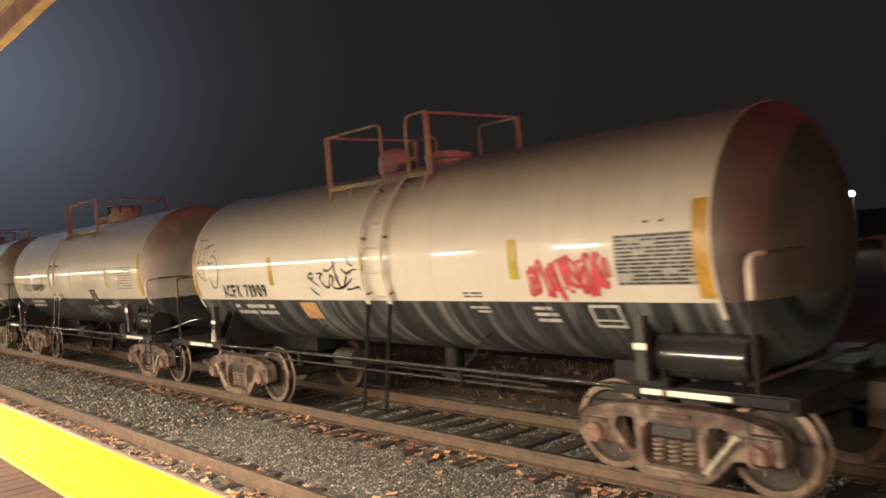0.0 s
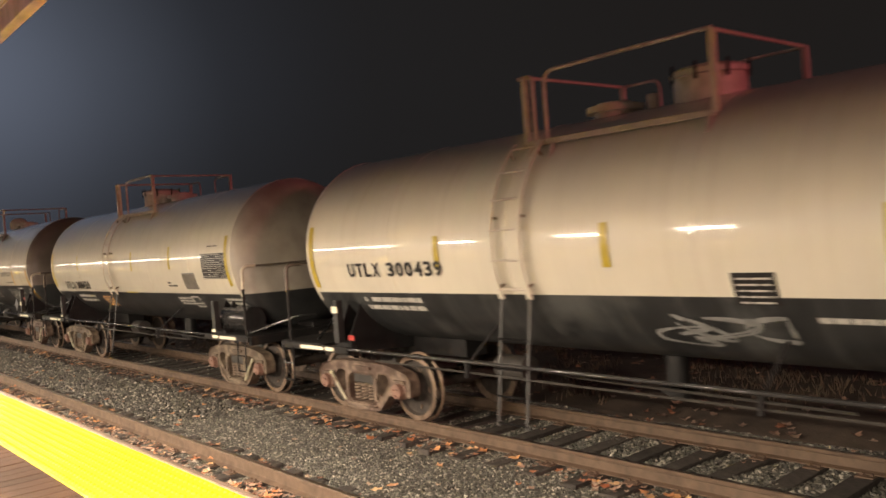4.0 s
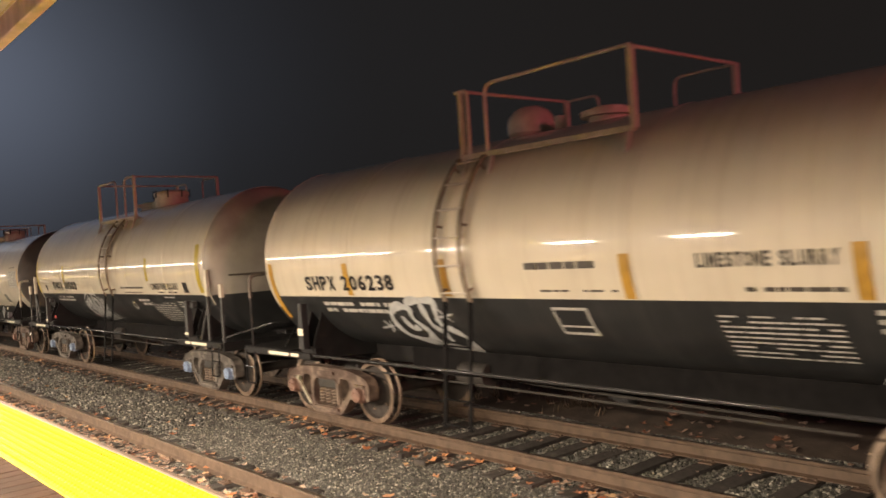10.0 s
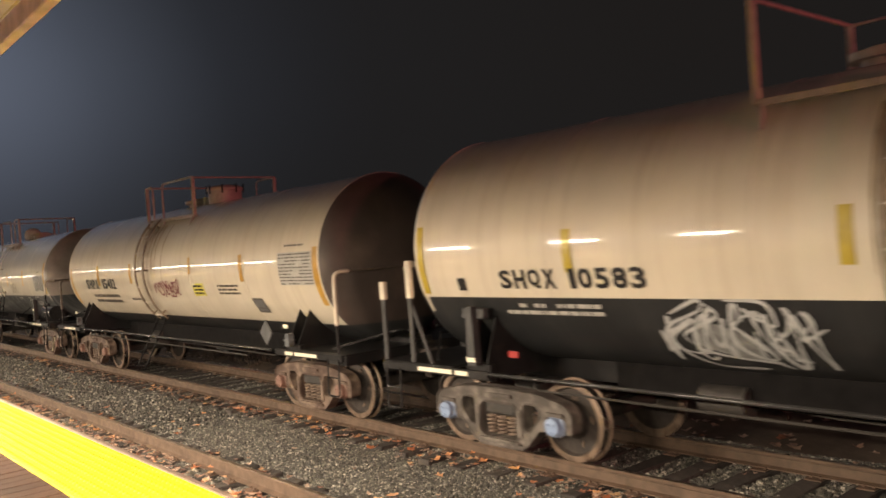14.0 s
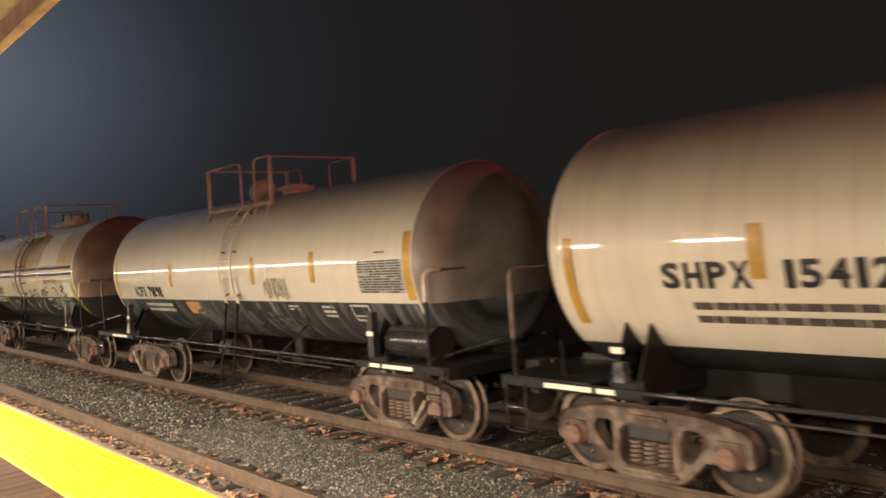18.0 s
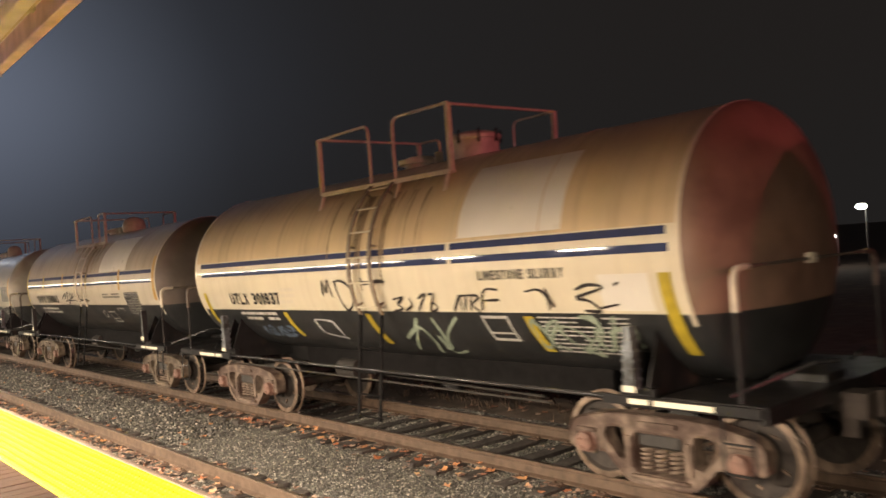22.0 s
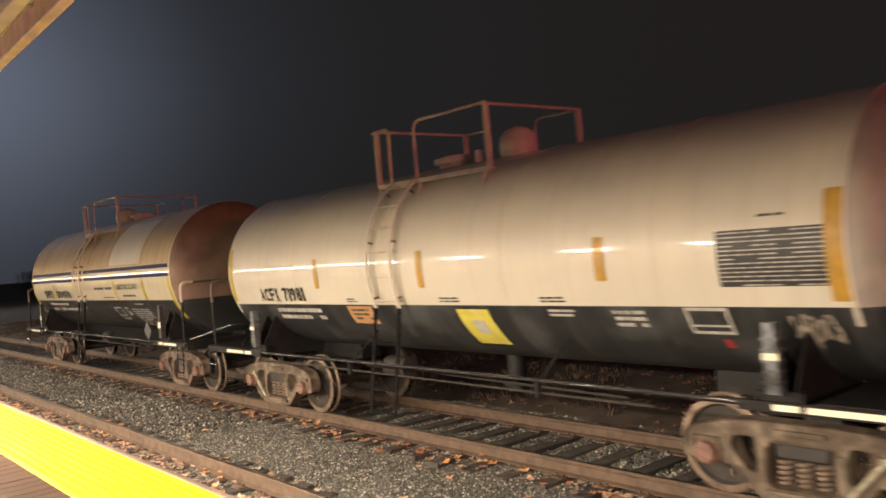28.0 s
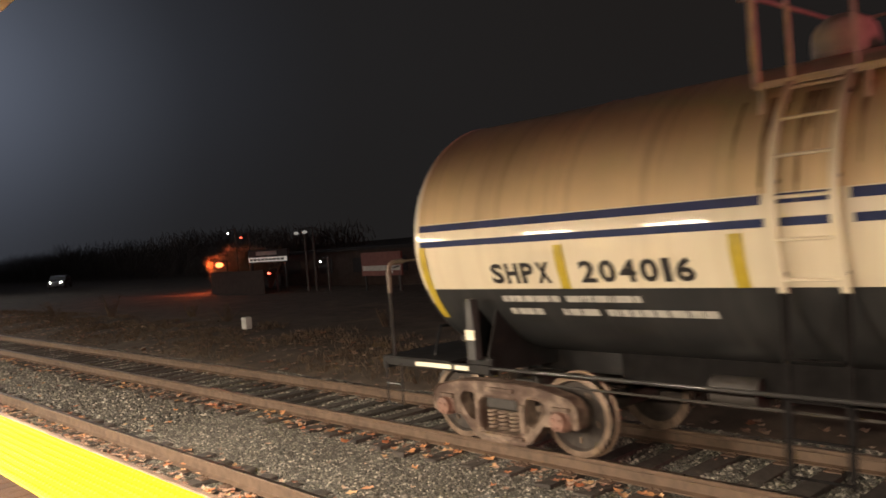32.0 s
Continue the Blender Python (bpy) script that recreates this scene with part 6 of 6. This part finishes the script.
        ("panel", 3.05, 4.30, 1.34, 1.80, None, LET_W, 9, 58, "data_panel", 0.4), ("panel", -4.04, -2.74, 1.62, 1.80, None, LET_W, 2, 59), ("spray", -3.63, -2.53, 1.33, 1.53, SPRAY_B, 60, 8, 0.034, "blue-grey scrawl"), ("text", "LIMESTONE SLURRY", 2.33, 3.63, 2.20, 2.31, INK_F), ("spray", -1.68, -1.18, 1.29, 1.74, SPRAY_W, 61, 1, 0.05, "white sprayed stroke"),
        ("panel", -2.50, -1.90, 1.91, 2.20, None, CREAM, 3, 62)]),
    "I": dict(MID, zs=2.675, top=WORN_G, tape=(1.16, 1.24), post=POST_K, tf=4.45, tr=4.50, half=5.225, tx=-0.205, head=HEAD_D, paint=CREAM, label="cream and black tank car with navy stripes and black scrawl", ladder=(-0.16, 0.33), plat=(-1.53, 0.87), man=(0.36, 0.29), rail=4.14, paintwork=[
        ("stripe", -5.30, 4.80, 2.58, 2.66), ("stripe", -5.28, 4.80, 2.38, 2.45), ("patch", "fresh_paint_patch", 1.33, 3.18, 2.68, 3.43, PALE, 0.003), ("stain", -0.8, 1.2, 2.0, 3.30, STAIN, 7, 26), ("text", "SHPX 201865", -4.38, -2.28, 1.95, 2.15, INK),
        ("tag", "scrawl", -1.95, 0.31, 1.89, 2.29, SPRAY_K, 0.034, "black scrawled graffiti"), ("tag", "ring", 0.97, 1.18, 1.57, 1.74, LET_W, 0.035, "white ring mark"), ("panel", 3.02, 3.90, 1.67, 2.18, INK, LET_W, 13, 64, "data_panel", 0.35), ("bar", 2.73, 2.85, 2.24, 2.71, 1), ("bar", 4.84, 4.98, 2.00, 2.93, 1), ("bar", -3.64, -3.52, 2.35, 2.72), ("bar", -1.76, -1.64, 2.35, 2.72, 1), ("bar", 0.29, 0.39, 2.30, 2.66), ("bar", -5.40, -5.29, 2.00, 2.90),
        ("frame", 1.42, 1.87, 1.45, 1.73, 0.03, LET_W), ("panel", -4.32, -2.52, 1.63, 1.83, None, LET_W, 2, 65), ("panel", 1.51, 2.71, 2.05, 2.18, None, INK_F, 2, 66), ("panel", 2.17, 2.67, 1.73, 1.83, None, LET_W, 2, 67)]),
    "J": dict(ACFX, head=HEAD_P, post=POST_G, low=SMUDGED, reservoir=False, half=5.36, tx=-0.19, label="white and black tank car with a bright yellow placard", ladder=(-1.17, -0.64), plat=(-1.45, 0.82), man=(0.5, 0.25), paintwork=[
        ("bar", -0.20, -0.09, 2.04, 2.51, 1), ("bar", 2.68, 2.81, 2.07, 2.51, 1), ("bar", 5.00, 5.15, 1.86, 2.76, 1), ("bar", -2.70, -2.60, 2.06, 2.50, 1), ("bar", -5.53, -5.42, 1.86, 2.76), ("text", "ACFX 71981", -4.52, -3.10, 1.86, 2.08, INK), ("panel", 4.05, 5.02, 1.99, 2.48, INK_P, LET_W, 13, 68, "data_panel", 0.35),
        ("patch", "orange_placard", -2.05, -1.44, 1.52, 1.79, ORANGE_P, 0.006), ("panel", -1.98, -1.52, 1.57, 1.76, None, INK_F, 3, 95), ("patch", "pale_label", 0.56, 0.76, 1.44, 1.62, LET_W, 0.009), ("patch", "red_sticker", 3.87, 3.95, 1.40, 1.49, REFL_R, 0.006), ("spray", 4.60, 4.98, 1.43, 1.75, SPRAY_P, 96, 8, 0.02, "faint grey scrawl"), ("patch", "yellow_placard", 0.36, 0.93, 1.29, 1.76, YELLOW_P, 0.006), ("frame", 3.60, 4.04, 1.54, 1.80, 0.03, LET_W), ("panel", 1.88, 2.28, 1.68, 1.78, None, LET_W, 2, 69), ("panel", 2.74, 3.16, 1.58, 1.78, None, LET_W, 3, 70),
        ("panel", -4.16, -2.76, 1.54, 1.77, None, LET_W, 2, 71), ("panel", 0.11, 0.51, 1.84, 1.92, None, INK_F, 2, 72), ("panel", 1.81, 2.21, 1.84, 1.92, None, INK_F, 2, 73), ("panel", -1.99, -1.69, 1.84, 1.91, None, INK_F, 2, 74), ("panel", 4.42, 4.70, 2.57, 2.61, None, INK_F, 1, 94)]),
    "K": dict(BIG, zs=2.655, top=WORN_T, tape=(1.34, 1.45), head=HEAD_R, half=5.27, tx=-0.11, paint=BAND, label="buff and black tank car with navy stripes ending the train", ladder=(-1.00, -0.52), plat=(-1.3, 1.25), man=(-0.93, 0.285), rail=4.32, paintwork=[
        ("stripe", -5.36, -1.14, 2.565, 2.645), ("stripe", -5.34, -1.12, 2.385, 2.455), ("stripe", -1.01, -0.58, 2.565, 2.645), ("stripe", -0.99, -0.56, 2.385, 2.455), ("stripe", -0.44, 5.09, 2.565, 2.645), ("stripe", -0.42, 5.11, 2.385, 2.455), ("stain", -1.5, 0.3, 2.3, 3.45, STAIN, 6, 18), ("patch", "fresh_paint_patch", 1.50, 3.45, 2.70, 3.63, PALE, 0.003),
        ("text", "SHPX", -4.24, -3.42, 1.95, 2.17, INK), ("text", "204016", -3.04, -1.79, 1.95, 2.17, INK), ("bar", -3.32, -3.20, 1.89, 2.34), ("bar", -1.44, -1.31, 1.89, 2.35), ("bar", -5.36, -5.25, 1.53, 2.39), ("bar", 1.69, 1.80, 1.89, 2.34), ("bar", 3.53, 3.67, 1.89, 2.34), ("bar", 5.00, 5.13, 1.49, 2.35),
        ("frame", 1.10, 1.56, 1.41, 1.72, 0.03, LET_W), ("panel", 2.22, 3.34, 1.26, 1.70, None, LET_W, 9, 75, "data_panel", 0.4), ("text", "LIMESTONE SLURRY", 1.89, 3.25, 2.14, 2.26, INK_F), ("panel", 2.06, 3.01, 1.96, 2.03, None, INK_F, 1, 76), ("panel", 0.27, 1.59, 2.13, 2.23, None, INK_F, 1, 77), ("panel", 0.76, 1.56, 1.94, 1.98, None, INK_F, 1, 78),
        ("panel", -4.22, -2.41, 1.72, 1.84, None, LET_W, 1, 79), ("panel", -4.19, -1.68, 1.57, 1.70, None, LET_W, 1, 80), ("panel", 2.64, 3.19, 1.78, 1.82, None, LET_W, 1, 81), ("dia", 3.72, 1.25, 0.2), ("frame", 1.84, 2.02, 1.53, 1.72, 0.03, LET_W)]),
}
FRONT = dict(Z=9.60, A=-3.635, B=-16.871, C=-29.778, D=-42.904, E=-56.152, F=-69.624, G=-83.692, H=-97.121, I=-109.865, J=-122.959, K=-136.174)
TRAIN = []
for letter, spec in CARS.items():
    cen = FRONT[letter] - 0.889 - spec["tc"] / 2
    TRAIN.append((tank_car(letter, cen, spec), cen))

# ---- beyond the tracks ----


def street_light(x, y, z, glow, size, label, base=-0.6):
    t = thing("street_lamp", label, "street lamp", "distant lamps", m=pose(x, y, base))
    bm = bmesh.new()
    tube(bm, [(0, 0, 0), (0, 0, z - base + 0.3)], [0.09, 0.05], 8)
    part("pole", bm, POLE, t)
    bm = bmesh.new()
    tube(bm, [(0, 0, z - base + 0.28), (0.0, -0.5, z - base + 0.22)], 0.035, 6)
    part("arm", bm, POLE, t)
    bm = bmesh.new()
    bmesh.ops.create_icosphere(bm, subdivisions=2, radius=size, matrix=pose(0, -0.62, z - base) @ Matrix.Diagonal((1.3, 1, 0.7, 1)))
    part("lamp_head", bm, glow, t, "glowing lamp head")
    return t


street_light(-25.0, 60, 3.57, GLOW_W, 0.30, "far white street lamp on a tall pole")
street_light(-27.1, 60, 1.61, GLOW_W, 0.19, "far white street lamp on a short pole")
street_light(-29.4, 60, 3.02, GLOW_W, 0.10, "small far white lamp on a pole")
street_light(-55.1, 28.8, 1.50, GLOW_O, 0.27, "orange sodium lamp beside a hedge")
street_light(-55.7, 30, 3.75, GLOW_W, 0.05, "tiny far white lamp")
street_light(-53.8, 30, 3.36, GLOW_R, 0.07, "tiny far red lamp")
street_light(-46.4, 30, 3.27, GLOW_S, 0.16, "dim far floodlight on a pole")
street_light(-45.4, 30, 3.30, GLOW_S, 0.16, "dim far floodlight on a pole")
street_light(-43.9, 30, 1.34, GLOW_W, 0.07, "small white lamp across the yard")
street_light(-36.7, 30, 0.55, GLOW_S, 0.05, "tiny dim lamp across the yard")
street_light(-20.0, 30, 0.30, GLOW_R, 0.05, "small red marker lamp beyond the tracks")
street_light(-50.3, 30, 0.70, GLOW_R, 0.10, "small red lamp under the station sign")


def crossing_flasher(y, base):
    t = thing("crossing_flasher", "road crossing mast with lit red flashers facing the train", "crossing signal", "crossing flashers", m=pose(25.06, y, base))
    top = 6.9 - base
    bm = bmesh.new()
    cyl(bm, (0.12, 0, 0), (0.12, 0, top + 0.6), 0.07, 10)
    part("pole", bm, POLE, t)
    part("crossarm", box(bmesh.new(), 0.08, 0.16, -0.62, 0.62, top - 0.04, top + 0.04, 0.01), POLE, t)
    for dy in (-0.4, 0.4):
        bm = bmesh.new()
        cyl(bm, (-0.02, dy, top), (0.07, dy, top), 0.24, 24)
        b = part("backplate", bm, SIGN_D, t)
        bm = bmesh.new()
        cyl(bm, (-0.05, dy, top), (-0.021, dy, top), 0.13, 20)
        part("lens", bm, GLOW_R, b, "lit red lens")


crossing_flasher(1.3, DECK)
crossing_flasher(13.6, -0.6)


def yard_light(x, y, z, size, mat_, watts, colour):
    d = bpy.data.lights.new("yard_light", "POINT")
    d.energy, d.color, d.shadow_soft_size = watts, colour, size
    o = new("yard_light", d)
    o.location = (x, y, z)


yard_light(-58.5, 29.0, 1.5, 0.5, None, 620, (1.0, 0.17, 0.05))
yard_light(-25.0, 58.8, 3.5, 0.3, None, 150, (1.0, 0.92, 0.80))

# an unseen tall mast lamp down the line, added to lift the dark far ground
street_light(-86.0, 12.6, 12.0, GLOW_W, 0.3, "unseen tall mast lamp added to brighten the far ground")
yard_light(-86.0, 12.0, 11.6, 0.3, None, 3500, (0.90, 0.95, 1.0))

sg = thing("station_sign", "wide dark sign board with a pale lettered band on two posts", "sign", m=pose(-51.3, 30, -0.6))
part("board", box(bmesh.new(), -2.7, 2.7, -0.06, 0.06, 2.05, 2.95, 0.02), SIGN_D, sg)
part("pale_band", box(bmesh.new(), -2.62, 2.62, -0.075, -0.062, 2.10, 2.42), GLOW_S, sg, "pale lit band of the sign")
part("upper_band", box(bmesh.new(), -1.5, 1.3, -0.075, -0.062, 2.56, 2.84), mat("grey_sign_lettering", (0.25, 0.25, 0.25), 0.6), sg)
for k in range(9):
    part("lettering_bar", box(bmesh.new(), -2.4 + k * 0.53, -2.02 + k * 0.53, -0.085, -0.077, 2.19, 2.33), SIGN_D, sg)
for dx in (-2.3, 2.3):
    part("post", box(bmesh.new(), dx - 0.07, dx + 0.07, -0.05, 0.05, 0.0, 2.05), POLE, sg)

fence = thing("board_fence", "low dark board fence in front of the lit shrubs", "fence", m=pose(-53.4, 28.1, -0.62))
for k in range(8, 46):
    x = -4.6 + k * 0.2
    part("board", box(bmesh.new(), x, x + 0.185, -0.012, 0.012, 0.0, 1.62 + 0.03 * math.sin(k * 2.7), 0.004), DARKWALL, fence)
for z in (0.4, 1.3):
    part("fence_rail", box(bmesh.new(), -3.0, 4.6, 0.013, 0.06, z, z + 0.09), DARKWALL, fence)

bd = thing("trackside_building", "low dark brick building across the yard", "building", m=pose(-47.5, 34, -0.62))
part("wall", box(bmesh.new(), -9, 9, 0, 8, 0, 2.4), DARKWALL, bd)
part("roof", box(bmesh.new(), -9.3, 9.3, -0.3, 8.3, 2.4, 2.6), SIGN_D, bd)
for k in range(4):
    part("window", box(bmesh.new(), -7.6 + k * 4.2, -5.9 + k * 4.2, -0.03, 0.05, 0.9, 1.9), SIGN_D, bd)
bl = thing("billboard", "dim reddish billboard panel on posts", "sign", m=pose(-38.4, 30, -0.6))
part("panel", box(bmesh.new(), -1.9, 1.9, -0.05, 0.05, 0.9, 2.3), mat("dim_red_billboard", (0.22, 0.08, 0.07), 0.6), bl)
part("band", box(bmesh.new(), -1.8, 1.8, -0.06, -0.052, 1.2, 1.5), SIGN_W, bl)
for dx in (-1.6, 1.6):
    part("post", box(bmesh.new(), dx - 0.06, dx + 0.06, -0.04, 0.04, 0, 0.9), POLE, bl)


def parked_car(m, label):
    t = thing("parked_car", label, "car", m=m)
    bm = bmesh.new()
    prism(bm, [(-2.1, 0.3), (2.1, 0.3), (2.15, 0.75), (1.3, 0.9), (0.7, 1.4), (-1.0, 1.42), (-1.7, 0.95), (-2.15, 0.85)], -0.85, 0.85)
    bmesh.ops.bevel(bm, geom=list(bm.edges), offset=0.07, segments=2, affect="EDGES")
    part("body", bm, mat("dark_silver_car_paint", (0.25, 0.26, 0.28), 0.25, metal=0.5), t, soft=30)
    for sx in (-1.3, 1.3):
        for sy in (-0.8, 0.8):
            bm = lathe_y(bmesh.new(), [(sy - 0.1, 0.25), (sy - 0.1, 0.32), (sy + 0.1, 0.32), (sy + 0.1, 0.25)], 20, sx, 0.32)
            part("wheel", bm, GREASE, t, soft=40)
    for sy in (-0.55, 0.55):
        bm = bmesh.new()
        bmesh.ops.create_icosphere(bm, subdivisions=2, radius=0.09, matrix=pose(2.12, sy, 0.68))
        part("headlight", bm, GLOW_W, t, "lit headlight")
    return t


parked_car(pose(-97.7, 30.4, -0.2, 0, 0, -30), "silver car with its headlights on across the yard")

box_t = thing("relay_box", "small pale metal box on a post beside the track", "relay box", m=pose(-25.0, 13.6, -0.5))
part("cabinet", box(bmesh.new(), -0.16, 0.16, -0.12, 0.12, 0.35, 0.75, 0.02), SIGN_W, box_t)
part("post", box(bmesh.new(), -0.03, 0.03, -0.03, 0.03, 0, 0.35), POLE, box_t)


def tufts(name, count, x0, x1, y0, y1, h, material, label, cat, base):
    verts, faces = [], []
    for _ in range(count):
        x, y = x0 + (x1 - x0) * rng.random(), y0 + (y1 - y0) * rng.random()
        if noise.noise((x * 0.4, y * 0.5, 4.0)) < -0.15:
            continue
        z = base(x, y) - 0.02
        for _b in range(5):
            a = rng.random() * 6.283
            w, hh = 0.006 + 0.008 * rng.random(), h * (0.4 + 0.8 * rng.random())
            lx, ly = rng.normal(0, 0.35 * hh, 2)
            ox, oy = rng.normal(0, 0.06, 2)
            k = len(verts)
            dx, dy = w * math.cos(a), w * math.sin(a)
            verts += [(x + ox - dx, y + oy - dy, z), (x + ox + dx, y + oy + dy, z), (x + ox + lx * 0.5 + dx * 0.7, y + oy + ly * 0.5 + dy * 0.7, z + hh * 0.6), (x + ox + lx, y + oy + ly, z + hh)]
            faces += [(k, k + 1, k + 2), (k, k + 2, k + 3)]
    me = bpy.data.meshes.new(name)
    me.from_pydata(verts, [], faces)
    me.materials.append(material)
    return tagged(new(name, me), label, cat, kind="stuff")


tufts("dry_grass", 6500, -60, 0, 10.4, 15.5, 0.17, GRASS, "dry matted grass on the verge beside the track", "grass", bank)

# lighter copy of the twig colour, with the orange lamp's light put in
LIT_TWIG = mat("lamp_lit_twigs", (0.30, 0.22, 0.15), 0.9, vary=0.3, scale=8)


def shrub(x, y, h, seed, label, material=SHRUB, base=-0.5, dense=1):
    r = random.Random(seed)
    t = thing("shrub", label, "shrub", "bare shrubs", m=pose(x, y, base))
    bm = bmesh.new()
    tw = bmesh.new()
    for _ in range(9 + 4 * (dense > 1)):
        a, l = r.uniform(0, 6.283), h * r.uniform(0.6, 1.1)
        p = Vector((r.uniform(-0.1, 0.1), r.uniform(-0.1, 0.1), 0))
        d = Vector((math.cos(a) * 0.5, math.sin(a) * 0.5, 1.0)).normalized()
        path = [p]
        for k in range(5):
            d = (d + Vector((r.uniform(-0.25, 0.25), r.uniform(-0.25, 0.25), 0.08))).normalized()
            path.append(path[-1] + d * l / 5)
        tube(bm, path, [0.03, 0.025, 0.02, 0.014, 0.009, 0.004], 5)
        for q in path[2:]:
            for _k in range(7 * dense):
                e = q + Vector((r.gauss(0, 0.28), r.gauss(0, 0.28), r.gauss(0.1, 0.2))) * h * 0.35
                tube(tw, [q, q.lerp(e, 0.5) + Vector((0, 0, 0.03)), e], [0.007 * dense, 0.005 * dense, 0.002 * dense], 3)
    part("branching", bm, material, t)
    part("twig_cluster", tw, material, t)
    return t


for i, (x, y, h) in enumerate(((-57.4, 29.7, 2.5), (-56.5, 29.9, 2.8), (-56.6, 31.5, 3.3), (-55.0, 32.2, 2.9), (-58.5, 33, 3.0), (-61.0, 31, 2.6), (-57.9, 30.4, 2.6), (-57.0, 30.6, 3.0), (-56.0, 30.5, 2.8), (-55.3, 30.8, 3.1), (-57.6, 31.4, 3.4), (-59.4, 30.9, 2.0), (-56.0, 29.5, 2.4), (-30, 15.5, 0.9), (-41, 15.0, 1.2), (-34.5, 16.2, 0.8), (-21, 16.4, 0.7), (-47, 14.2, 1.0))):
    if y > 20:
        shrub(x, y, h, i, "dense shrub coloured paler for the light of the orange lamp", LIT_TWIG, -0.6, 2)
    else:
        shrub(x, y, h, i, "bare leafless shrub beyond the tracks", base=-0.45)


def far_thicket(count):
    """A ragged belt of bare trees and scrub behind the yard, added in place of haze along the horizon."""
    r = np.random.default_rng(21)
    verts, faces = [], []
    for _ in range(count):
        x = -210 + 130 * r.random()
        y = 46 + 16 * r.random()
        top = 4.6 + 2.2 * noise.noise((x * 0.07, 0.0, 5.0)) + 1.3 * noise.noise((x * 0.31, 1.0, 5.0))
        z = -0.6 + max(1.5, top) * r.random() ** 0.9
        k = len(verts)
        a = r.random() * 6.283
        l, w = 0.25 + 0.6 * r.random(), 0.03 + 0.08 * r.random()
        dx, dz = math.cos(a) * l, abs(math.sin(a)) * l
        ty = r.normal(0, 0.3)
        verts += [(x - dx - w, y, z - dz), (x - dx + w, y, z - dz), (x + dx + w * 0.5, y + ty, z + dz), (x + dx - w * 0.5, y + ty, z + dz)]
        faces.append((k, k + 1, k + 2, k + 3))
    me = bpy.data.meshes.new("far_thicket")
    me.from_pydata(verts, [], faces)
    me.materials.append(THICKET)
    return tagged(new("far_thicket", me), "added ragged belt of bare scrub, dim as haze, hiding the horizon", "thicket", kind="stuff")


far_thicket(42000)

# ---- what moves ----
# metres run in each second
RUN = (4.241, 4.240, 4.229, 4.217, 4.225, 4.238, 4.245, 4.237, 4.213, 4.213, 4.234, 4.231, 4.206, 4.170, 4.134, 4.143, 4.186, 4.240, 4.281, 4.334, 4.388, 4.431, 4.445, 4.432, 4.452, 4.519, 4.594, 4.666, 4.723, 4.758, 4.819, 4.925)


def gone(t):
    """Metres that the train has travelled after t seconds."""
    k = min(int(t), 31)
    return sum(RUN[:k]) + (t - k) * RUN[k]


def motions():
    for car, cen in TRAIN:
        walk(car, [(t, pose(cen + gone(t), TRACK_FAR, 0)) for t in range(33)])
    steps = [i * 0.15 for i in range(214)] + [32.0]
    turns = [math.degrees(gone(t) / 0.457) for t in steps]
    for w, x, a in WHEELSETS:
        walk(w, [(t, pose(x, 0, 0.457) @ pose(0, 0, 0, 0, a + turn, 0)) for t, turn in zip(steps, turns)])


motions()
